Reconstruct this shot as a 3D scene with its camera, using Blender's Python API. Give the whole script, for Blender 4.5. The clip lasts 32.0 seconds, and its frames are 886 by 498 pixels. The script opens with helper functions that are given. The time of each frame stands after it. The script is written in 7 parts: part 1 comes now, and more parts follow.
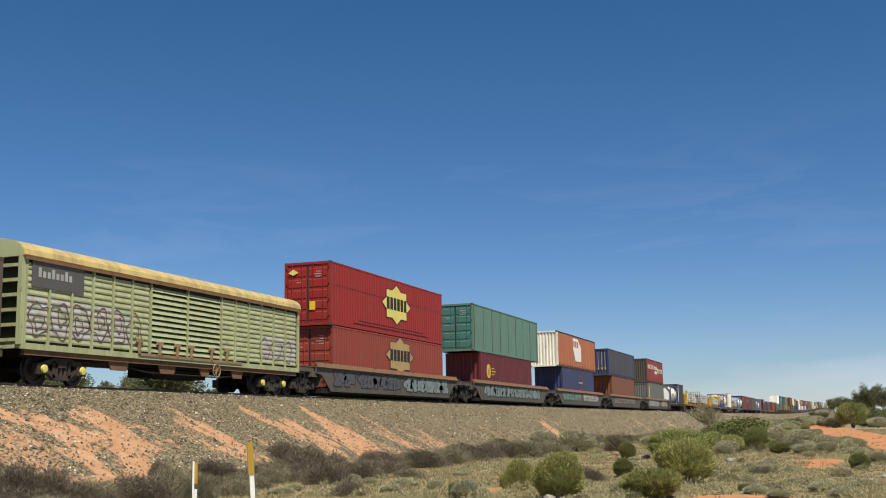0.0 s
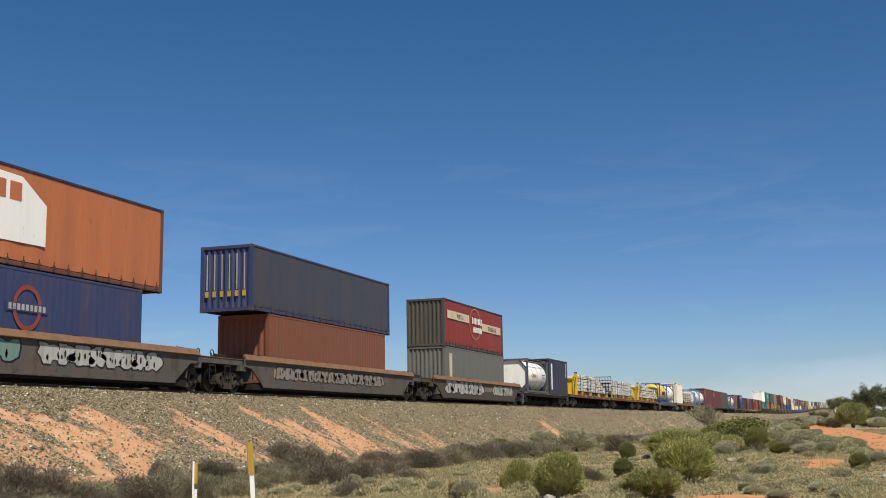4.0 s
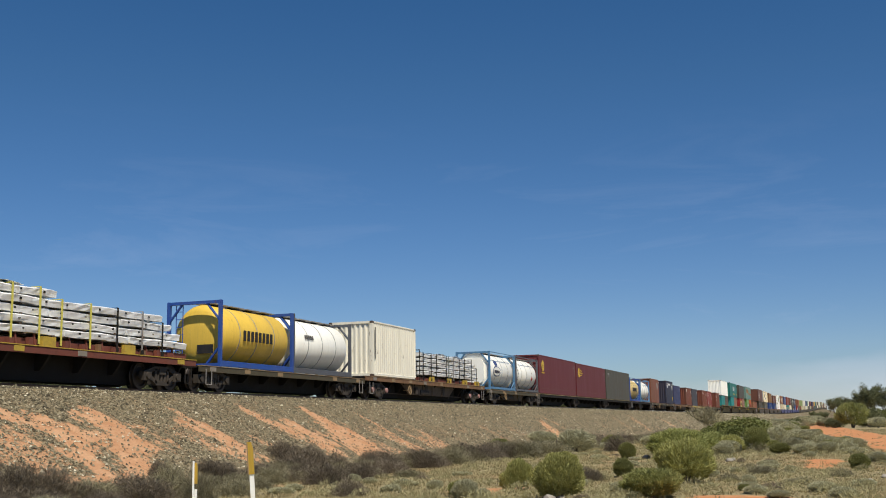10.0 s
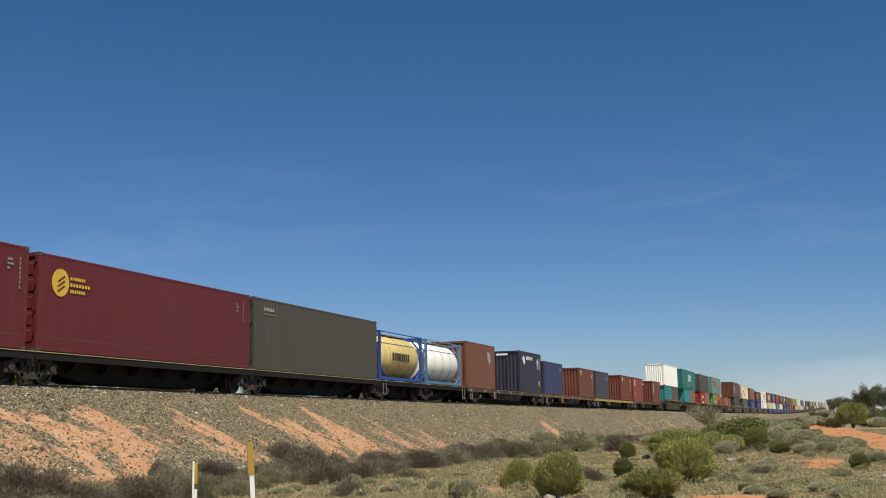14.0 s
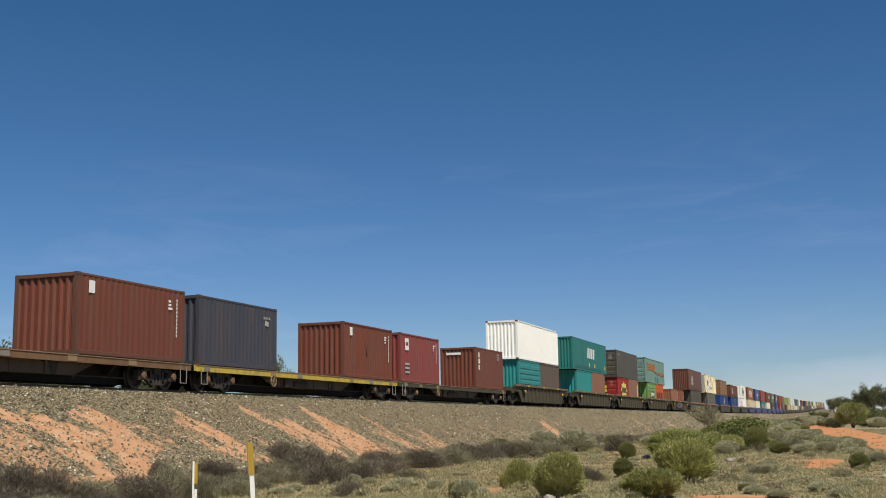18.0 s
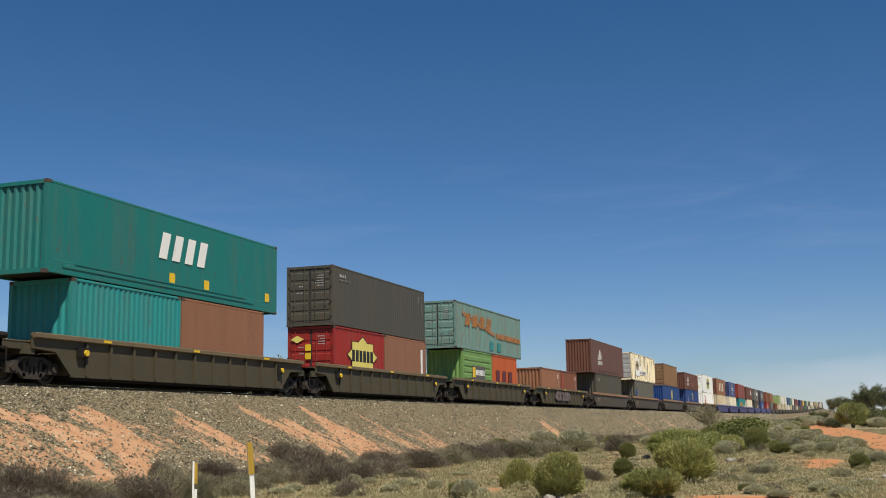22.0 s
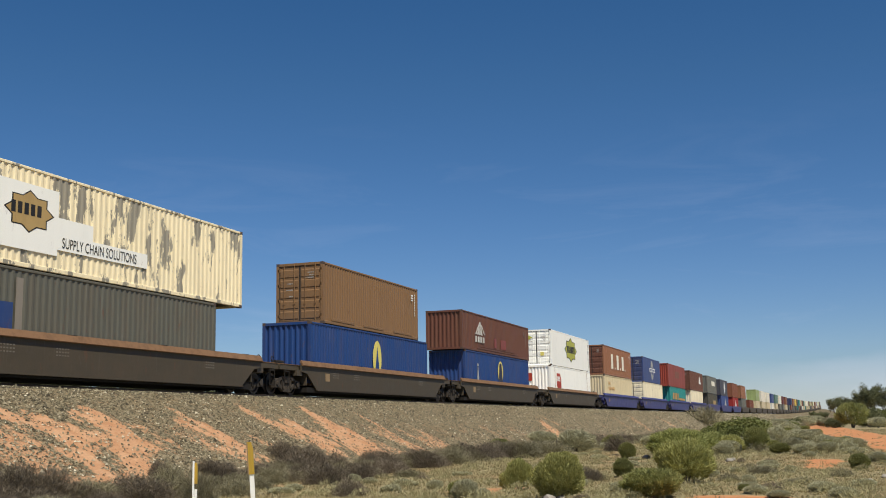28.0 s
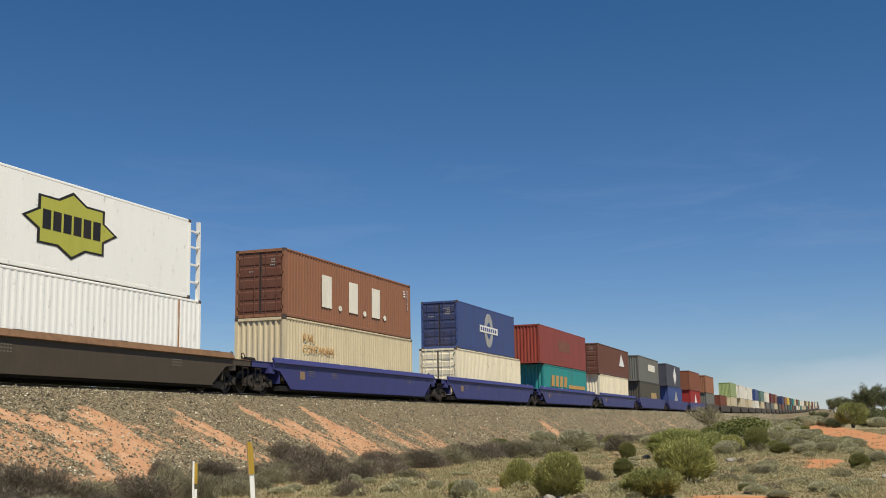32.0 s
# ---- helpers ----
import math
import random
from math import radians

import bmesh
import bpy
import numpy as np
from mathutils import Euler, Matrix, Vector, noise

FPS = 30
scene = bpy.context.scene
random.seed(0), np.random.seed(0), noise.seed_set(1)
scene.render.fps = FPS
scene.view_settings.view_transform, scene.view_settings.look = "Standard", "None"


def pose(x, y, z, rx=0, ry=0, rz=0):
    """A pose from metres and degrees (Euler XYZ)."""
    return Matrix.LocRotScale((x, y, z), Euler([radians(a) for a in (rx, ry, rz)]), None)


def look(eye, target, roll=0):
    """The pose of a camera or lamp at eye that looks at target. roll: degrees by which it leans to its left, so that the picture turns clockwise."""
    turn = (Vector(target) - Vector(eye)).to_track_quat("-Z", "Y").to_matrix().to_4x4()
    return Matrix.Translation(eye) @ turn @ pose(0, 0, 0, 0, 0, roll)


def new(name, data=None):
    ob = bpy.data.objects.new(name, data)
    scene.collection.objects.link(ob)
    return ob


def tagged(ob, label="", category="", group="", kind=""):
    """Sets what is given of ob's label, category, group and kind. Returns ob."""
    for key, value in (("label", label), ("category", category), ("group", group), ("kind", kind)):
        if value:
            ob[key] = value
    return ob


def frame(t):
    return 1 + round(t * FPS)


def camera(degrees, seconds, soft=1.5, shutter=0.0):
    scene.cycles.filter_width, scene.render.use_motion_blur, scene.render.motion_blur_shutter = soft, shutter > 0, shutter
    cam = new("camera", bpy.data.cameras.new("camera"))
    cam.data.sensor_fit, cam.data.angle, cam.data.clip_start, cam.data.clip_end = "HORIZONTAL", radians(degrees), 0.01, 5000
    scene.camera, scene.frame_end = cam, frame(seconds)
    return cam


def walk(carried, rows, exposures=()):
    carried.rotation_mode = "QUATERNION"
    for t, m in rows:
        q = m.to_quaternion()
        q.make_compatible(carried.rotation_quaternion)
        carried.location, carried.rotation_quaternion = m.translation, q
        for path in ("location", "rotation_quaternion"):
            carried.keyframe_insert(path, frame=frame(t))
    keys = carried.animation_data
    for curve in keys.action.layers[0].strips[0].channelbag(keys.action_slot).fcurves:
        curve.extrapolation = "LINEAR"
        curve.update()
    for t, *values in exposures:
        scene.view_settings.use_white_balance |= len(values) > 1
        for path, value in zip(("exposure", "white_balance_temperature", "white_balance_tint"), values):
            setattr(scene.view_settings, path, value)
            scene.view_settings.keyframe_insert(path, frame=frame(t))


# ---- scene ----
cam = camera(43.37, 32.0, soft=1.0)
TH = 0.34267                      # the view's turn from the line of the track
EYE = Vector((0.0, -23.70, 1.60))
fwd = Vector((math.cos(TH) * math.cos(0.15815), math.sin(TH) * math.cos(0.15815), math.sin(0.15815)))
view = look(EYE, EYE + fwd, -0.966)
walk(cam, [(0.0, view), (32.0, view)],
     exposures=[(0.0, 0.19), (3.0, 0.17), (6.0, 0.14), (8.0, 0.10), (10.0, 0.04), (12.5, 0.02), (18.0, 0.03), (25.0, 0.03), (29.0, 0.03), (32.0, 0.04)])

# ---- world, sun ----
SUN = Vector((-0.90, -0.96, 2.1)).normalized()
SUN_EL = math.asin(SUN.z)
SUN_AZ = math.atan2(SUN.x, SUN.y)


def build_world():
    w = bpy.data.worlds.new("world")
    scene.world = w
    w.use_nodes = True
    nt = w.node_tree
    N, Lk = nt.nodes, nt.links
    N.clear()
    out = N.new("ShaderNodeOutputWorld")
    bg = N.new("ShaderNodeBackground")
    bg.inputs["Strength"].default_value = 0.066
    sky = N.new("ShaderNodeTexSky")
    sky.sky_type, sky.sun_disc = "NISHITA", False
    sky.sun_elevation, sky.sun_rotation = SUN_EL, SUN_AZ
    sky.altitude, sky.air_density, sky.dust_density, sky.ozone_density = 0, 1.0, 0.0, 2.0
    # thin streaks of high cloud and a low bank over the horizon
    tc = N.new("ShaderNodeTexCoord")
    mp = N.new("ShaderNodeMapping")
    mp.inputs["Scale"].default_value = (2.2, 3.2, 17.0)
    mp.inputs["Rotation"].default_value = (0.10, 0.13, 0.3)
    nz = N.new("ShaderNodeTexNoise")
    nz.inputs["Scale"].default_value, nz.inputs["Detail"].default_value = 1.3, 7
    nz.inputs["Roughness"].default_value, nz.inputs["Distortion"].default_value = 0.62, 0.8
    sep = N.new("ShaderNodeSeparateXYZ")
    low = N.new("ShaderNodeMapRange")
    low.inputs["From Min"].default_value, low.inputs["From Max"].default_value = 0.28, 0.0
    low.inputs["To Min"].default_value, low.inputs["To Max"].default_value = 0.0, 1.0
    ramp = N.new("ShaderNodeMapRange")
    ramp.inputs["From Min"].default_value, ramp.inputs["From Max"].default_value = 0.54, 0.88
    mul = N.new("ShaderNodeMath")
    mul.operation = "MULTIPLY"
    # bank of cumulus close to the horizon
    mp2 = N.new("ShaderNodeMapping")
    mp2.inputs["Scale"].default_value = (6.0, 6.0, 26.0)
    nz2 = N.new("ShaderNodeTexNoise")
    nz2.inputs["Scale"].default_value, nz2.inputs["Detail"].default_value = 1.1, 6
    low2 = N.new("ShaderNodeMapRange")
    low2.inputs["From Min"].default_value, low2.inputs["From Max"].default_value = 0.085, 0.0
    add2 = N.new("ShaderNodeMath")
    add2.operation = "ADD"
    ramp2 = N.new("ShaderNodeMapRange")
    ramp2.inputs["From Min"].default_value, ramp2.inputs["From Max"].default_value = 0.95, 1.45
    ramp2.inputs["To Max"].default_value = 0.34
    mx = N.new("ShaderNodeMath")
    mx.operation = "MAXIMUM"
    amt = N.new("ShaderNodeMath")
    amt.operation = "MULTIPLY"
    amt.inputs[1].default_value = 0.28
    mix = N.new("ShaderNodeMixRGB")
    mix.inputs["Color2"].default_value = (10.8, 11.2, 13.4, 1)
    hsv = N.new("ShaderNodeHueSaturation")
    hsv.inputs["Saturation"].default_value = 1.34
    tint = N.new("ShaderNodeMixRGB")
    tint.blend_type = "MULTIPLY"
    tint.inputs["Fac"].default_value = 1.0
    hue = N.new("ShaderNodeMixRGB")
    hue.inputs["Color1"].default_value, hue.inputs["Color2"].default_value = (0.71, 0.86, 1.24, 1), (0.97, 0.955, 1.04, 1)
    up = N.new("ShaderNodeMapRange")
    up.inputs["From Min"].default_value, up.inputs["From Max"].default_value = 0.0, 0.30
    Lk.new(tc.outputs["Generated"], mp.inputs["Vector"])
    Lk.new(mp.outputs[0], nz.inputs["Vector"])
    Lk.new(tc.outputs["Generated"], sep.inputs[0])
    Lk.new(sep.outputs["Z"], low.inputs["Value"])
    Lk.new(nz.outputs["Fac"], ramp.inputs["Value"])
    Lk.new(ramp.outputs[0], mul.inputs[0])
    Lk.new(low.outputs[0], mul.inputs[1])
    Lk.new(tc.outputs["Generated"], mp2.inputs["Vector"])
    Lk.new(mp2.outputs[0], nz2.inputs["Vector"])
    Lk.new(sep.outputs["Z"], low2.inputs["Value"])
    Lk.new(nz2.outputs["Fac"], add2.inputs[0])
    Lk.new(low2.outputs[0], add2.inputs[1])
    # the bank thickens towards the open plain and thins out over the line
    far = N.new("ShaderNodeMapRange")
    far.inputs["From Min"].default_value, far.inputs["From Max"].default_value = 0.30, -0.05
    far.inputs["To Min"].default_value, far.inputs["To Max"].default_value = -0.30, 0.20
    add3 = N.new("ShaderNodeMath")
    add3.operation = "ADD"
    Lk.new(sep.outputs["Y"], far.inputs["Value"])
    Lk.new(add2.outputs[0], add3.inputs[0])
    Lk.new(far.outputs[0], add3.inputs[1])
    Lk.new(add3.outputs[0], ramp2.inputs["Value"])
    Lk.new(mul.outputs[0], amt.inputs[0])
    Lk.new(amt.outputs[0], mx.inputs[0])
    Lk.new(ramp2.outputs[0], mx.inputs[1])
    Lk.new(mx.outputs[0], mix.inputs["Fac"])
    Lk.new(sky.outputs[0], hsv.inputs["Color"])
    Lk.new(hsv.outputs[0], tint.inputs["Color1"])
    Lk.new(sep.outputs["Z"], up.inputs["Value"])
    Lk.new(up.outputs[0], hue.inputs["Fac"])
    Lk.new(hue.outputs[0], tint.inputs["Color2"])
    Lk.new(tint.outputs[0], mix.inputs["Color1"])
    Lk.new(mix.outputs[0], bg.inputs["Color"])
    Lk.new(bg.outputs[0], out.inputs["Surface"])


build_world()
sun_data = bpy.data.lights.new("sun", "SUN")
sun_data.energy, sun_data.angle, sun_data.color = 5.0, radians(0.53), (1.0, 0.935, 0.80)
sun = new("sun", sun_data)
sun.matrix_world = look((0, 0, 60), Vector((0, 0, 60)) - SUN)

# ---- materials ----
MATS = {}
ALBEDO_SCALE = 0.85                       # lowers every colour made by mat(), to deepen the shade against the sun


def mat(name, col, rough=0.6, metal=0.0, dirt=0.35, dirt_col=(0.16, 0.10, 0.06), scale=1.2, bump=0.15,
        streak=False, spec=0.4, col2=None, fine=30.0, coords="Object", dirt_lo=0.45, wear=1.5,
        rust=0.0, scuff=0.0, peel=0.0, peel_col=(0.30, 0.27, 0.22)):
    """Painted or bare surface with patchy dirt (on silver_wrap, painted fold shade), grain and slight relief."""
    if name in MATS:
        return MATS[name]
    col, dirt_col, peel_col = (tuple(ALBEDO_SCALE * c for c in q) for q in (col, dirt_col, peel_col))
    col2 = tuple(ALBEDO_SCALE * c for c in col2) if col2 else None
    m = bpy.data.materials.new(name)
    m.use_nodes = True
    nt = m.node_tree
    N, Lk = nt.nodes, nt.links
    b = N["Principled BSDF"]
    b.inputs["Metallic"].default_value = metal
    b.inputs["Specular IOR Level"].default_value = spec
    tc = N.new("ShaderNodeTexCoord")
    mp = N.new("ShaderNodeMapping")
    mp.inputs["Scale"].default_value = (1, 1, 0.12) if streak else (1, 1, 1)
    oi = N.new("ShaderNodeObjectInfo")
    addv = N.new("ShaderNodeVectorMath")
    addv.operation = "ADD"
    mulr = N.new("ShaderNodeMath")
    mulr.operation = "MULTIPLY"
    mulr.inputs[1].default_value = 40
    Lk.new(oi.outputs["Random"], mulr.inputs[0])
    Lk.new(tc.outputs[coords], addv.inputs[0])
    Lk.new(mulr.outputs[0], addv.inputs[1])
    Lk.new(addv.outputs[0], mp.inputs["Vector"])
    n1 = N.new("ShaderNodeTexNoise")
    n1.inputs["Scale"].default_value, n1.inputs["Detail"].default_value, n1.inputs["Roughness"].default_value = scale, 6, 0.65
    n2 = N.new("ShaderNodeTexNoise")
    n2.inputs["Scale"].default_value, n2.inputs["Detail"].default_value = fine, 4
    Lk.new(mp.outputs[0], n1.inputs["Vector"])
    Lk.new(tc.outputs[coords], n2.inputs["Vector"])
    r1 = N.new("ShaderNodeMapRange")
    r1.inputs["From Min"].default_value, r1.inputs["From Max"].default_value = dirt_lo, 0.78
    r1.inputs["To Max"].default_value = dirt
    Lk.new(n1.outputs["Fac"], r1.inputs["Value"])
    mixd = N.new("ShaderNodeMixRGB")
    mixd.inputs["Color2"].default_value = (*dirt_col, 1)
    base = N.new("ShaderNodeMixRGB")
    base.inputs["Color1"].default_value = (*col, 1)
    c2 = col2 or tuple(min(1, c * 1.18 + 0.01) for c in col)
    base.inputs["Color2"].default_value = (*c2, 1)
    Lk.new(n2.outputs["Fac"], base.inputs["Fac"])
    Lk.new(base.outputs[0], mixd.inputs["Color1"])
    Lk.new(r1.outputs[0], mixd.inputs["Fac"])
    # fine flecks and vertical run-down streaks of dirt
    mp3 = N.new("ShaderNodeMapping")
    mp3.inputs["Scale"].default_value = (9, 9, 0.55) if streak else (5, 5, 5)
    n3 = N.new("ShaderNodeTexNoise")
    n3.inputs["Scale"].default_value, n3.inputs["Detail"].default_value, n3.inputs["Roughness"].default_value = 1.0, 8, 0.75
    Lk.new(addv.outputs[0], mp3.inputs["Vector"])
    Lk.new(mp3.outputs[0], n3.inputs["Vector"])
    r3 = N.new("ShaderNodeMapRange")
    r3.inputs["From Min"].default_value, r3.inputs["From Max"].default_value, r3.inputs["To Max"].default_value = 0.52, 0.74, min(0.75, dirt * wear)
    Lk.new(n3.outputs["Fac"], r3.inputs["Value"])
    mix3 = N.new("ShaderNodeMixRGB")
    mix3.inputs["Color2"].default_value = (*tuple(0.55 * c + 0.25 * d for c, d in zip(col, dirt_col)), 1)
    Lk.new(r3.outputs[0], mix3.inputs["Fac"])
    Lk.new(mixd.outputs[0], mix3.inputs["Color1"])
    top = mix3.outputs[0]

    def layer(top, amount, scale3, lo, hi, colour4, detail=8, rgh=0.7):
        """A coat of spots with their own outline over the paint."""
        mpx = N.new("ShaderNodeMapping")
        mpx.inputs["Scale"].default_value = scale3
        nx = N.new("ShaderNodeTexNoise")
        nx.inputs["Scale"].default_value, nx.inputs["Detail"].default_value, nx.inputs["Roughness"].default_value = 1.0, detail, rgh
        rx = N.new("ShaderNodeMapRange")
        rx.inputs["From Min"].default_value, rx.inputs["From Max"].default_value, rx.inputs["To Max"].default_value = lo, hi, amount
        mxx = N.new("ShaderNodeMixRGB")
        mxx.inputs["Color2"].default_value = (*colour4, 1)
        Lk.new(addv.outputs[0], mpx.inputs["Vector"])
        Lk.new(mpx.outputs[0], nx.inputs["Vector"])
        Lk.new(nx.outputs["Fac"], rx.inputs["Value"])
        Lk.new(rx.outputs[0], mxx.inputs["Fac"])
        Lk.new(top, mxx.inputs["Color1"])
        return mxx.outputs[0]

    if scuff:
        top = layer(top, scuff, (13, 13, 0.9), 0.57, 0.70, tuple(0.5 * c + 0.22 for c in col))
    if peel:
        top = layer(top, peel, (1.9, 1.9, 0.62), 0.54, 0.56, peel_col, 9, 0.68)
    if rust:
        top = layer(top, rust, (4.5, 4.5, 1.6), 0.60, 0.66, (0.13, 0.055, 0.03), 9, 0.75)
    Lk.new(top, b.inputs["Base Color"])
    rr = N.new("ShaderNodeMapRange")
    rr.inputs["To Min"].default_value, rr.inputs["To Max"].default_value = max(0.05, rough - 0.12), min(1, rough + 0.15)
    Lk.new(n1.outputs["Fac"], rr.inputs["Value"])
    Lk.new(rr.outputs[0], b.inputs["Roughness"])
    if bump:
        bp = N.new("ShaderNodeBump")
        bp.inputs["Strength"].default_value, bp.inputs["Distance"].default_value = bump, 0.02
        Lk.new(n2.outputs["Fac"], bp.inputs["Height"])
        Lk.new(bp.outputs[0], b.inputs["Normal"])
    MATS[name] = m
    return m


def paint(name, col, dirt=0.4, rough=0.55, **k):
    if max(col) < 0.6:
        col = tuple(c * 0.87 for c in col)
    k.setdefault("rust", 0.6)
    k.setdefault("scuff", 0.14)
    return mat(name, col, rough=rough, dirt=dirt, streak=True, scale=1.6, bump=0.05, **k)


RUST = (0.14, 0.065, 0.035)
casting_mat = mat("worn_casting_steel", (0.085, 0.055, 0.042), 0.75, 0.1, 0.6, (0.16, 0.12, 0.09), 5)
rubber = mat("black_gasket", (0.02, 0.018, 0.016), 0.8, 0, 0.3)
steel = mat("dark_steel", (0.014, 0.012, 0.010), 0.8, 0.0, 0.45, (0.03, 0.021, 0.015), 3, spec=0.2)
bogie_mat = mat("dusty_cast_steel", (0.045, 0.036, 0.027), 0.75, 0.1, 0.6, (0.12, 0.085, 0.06), 3)
wheel_steel = mat("wheel_steel", (0.055, 0.045, 0.04), 0.5, 0.6, 0.5, (0.12, 0.08, 0.055), 4)
rail_steel = mat("rail_steel", (0.09, 0.06, 0.045), 0.5, 0.5, 0.5, RUST, 4)
rusty = mat("rusty_steel", (0.215, 0.115, 0.055), 0.8, 0.1, 0.6, (0.09, 0.05, 0.03), 2.5)
olive = mat("olive_brown_paint", (0.070, 0.058, 0.030), 0.65, 0.0, 0.6, (0.12, 0.08, 0.045), 1.3, rust=0.6, scuff=0.12)
brownsill = mat("brown_sill_paint", (0.068, 0.052, 0.031), 0.6, 0.0, 0.6, (0.12, 0.085, 0.055), 1.3, rust=0.5, scuff=0.12)
greysill = mat("weathered_grey_sill", (0.095, 0.088, 0.072), 0.7, 0.0, 0.75, (0.17, 0.105, 0.06), 1.6, peel=0.55, peel_col=(0.055, 0.05, 0.042), rust=0.6)
bluesill = mat("purple_blue_sill", (0.042, 0.044, 0.175), 0.5, 0.0, 0.3, (0.09, 0.08, 0.10), 1.3)
sleeper_mat = mat("concrete_sleeper", (0.33, 0.30, 0.26), 0.9, 0, 0.4, (0.2, 0.14, 0.1), 3)
white_paint = paint("white_paint", (0.88, 0.87, 0.82), 0.08, rust=0.25, scuff=0.0)
silver_spray = mat("dull_silver_spray", (0.50, 0.485, 0.44), 0.6, 0.1, 0.8, (0.13, 0.12, 0.10), 3, streak=True)
lightgrey = paint("silver_graffiti", (0.50, 0.50, 0.48), 0.5, rust=0.3, scuff=0.0)
black_paint = paint("black_paint", (0.012, 0.012, 0.012), 0.2, rust=0.3, scuff=0.0)
yellow = paint("yellow_paint", (0.86, 0.56, 0.02), 0.3)
yellow_pale = paint("pale_yellow_sticker", (0.80, 0.68, 0.16), 0.15, rust=0.3, scuff=0.0)
tankwhite = paint("tank_white", (1.04, 1.0, 0.90), 0.15, 0.4, rust=0.3, scuff=0.0)
tanksand = paint("tank_sand_yellow", (0.76, 0.57, 0.20), 0.25, 0.45, rust=0.3)
tankyellow = paint("tank_yellow", (0.80, 0.53, 0.07), 0.25, 0.45, rust=0.3)
blueframe = paint("blue_frame", (0.018, 0.085, 0.38), 0.2)
paleblue = paint("pale_blue_frame", (0.10, 0.26, 0.46), 0.3)
greyframe = paint("grey_frame", (0.10, 0.11, 0.13), 0.4)
# the grey patches paint shaded folds into the wrap's colour
foil = mat("silver_wrap", (0.95, 0.95, 0.93), 0.34, 0.12, 0.75, (0.40, 0.40, 0.42), 2.6, 0.5, fine=5, wear=0.3, dirt_lo=0.55)
darkgap = mat("timber_bearer", (0.10, 0.07, 0.045), 0.9, 0, 0.4)
strapy = mat("yellow_strap", (0.62, 0.55, 0.10), 0.7, 0, 0.2)


def mesh_obj(name, verts, faces, material, smooth=False):
    me = bpy.data.meshes.new(name)
    me.from_pydata(verts, [], faces)
    if material:
        me.materials.append(material)
    if smooth:
        me.polygons.foreach_set("use_smooth", [True] * len(me.polygons))
    me.update()
    return me


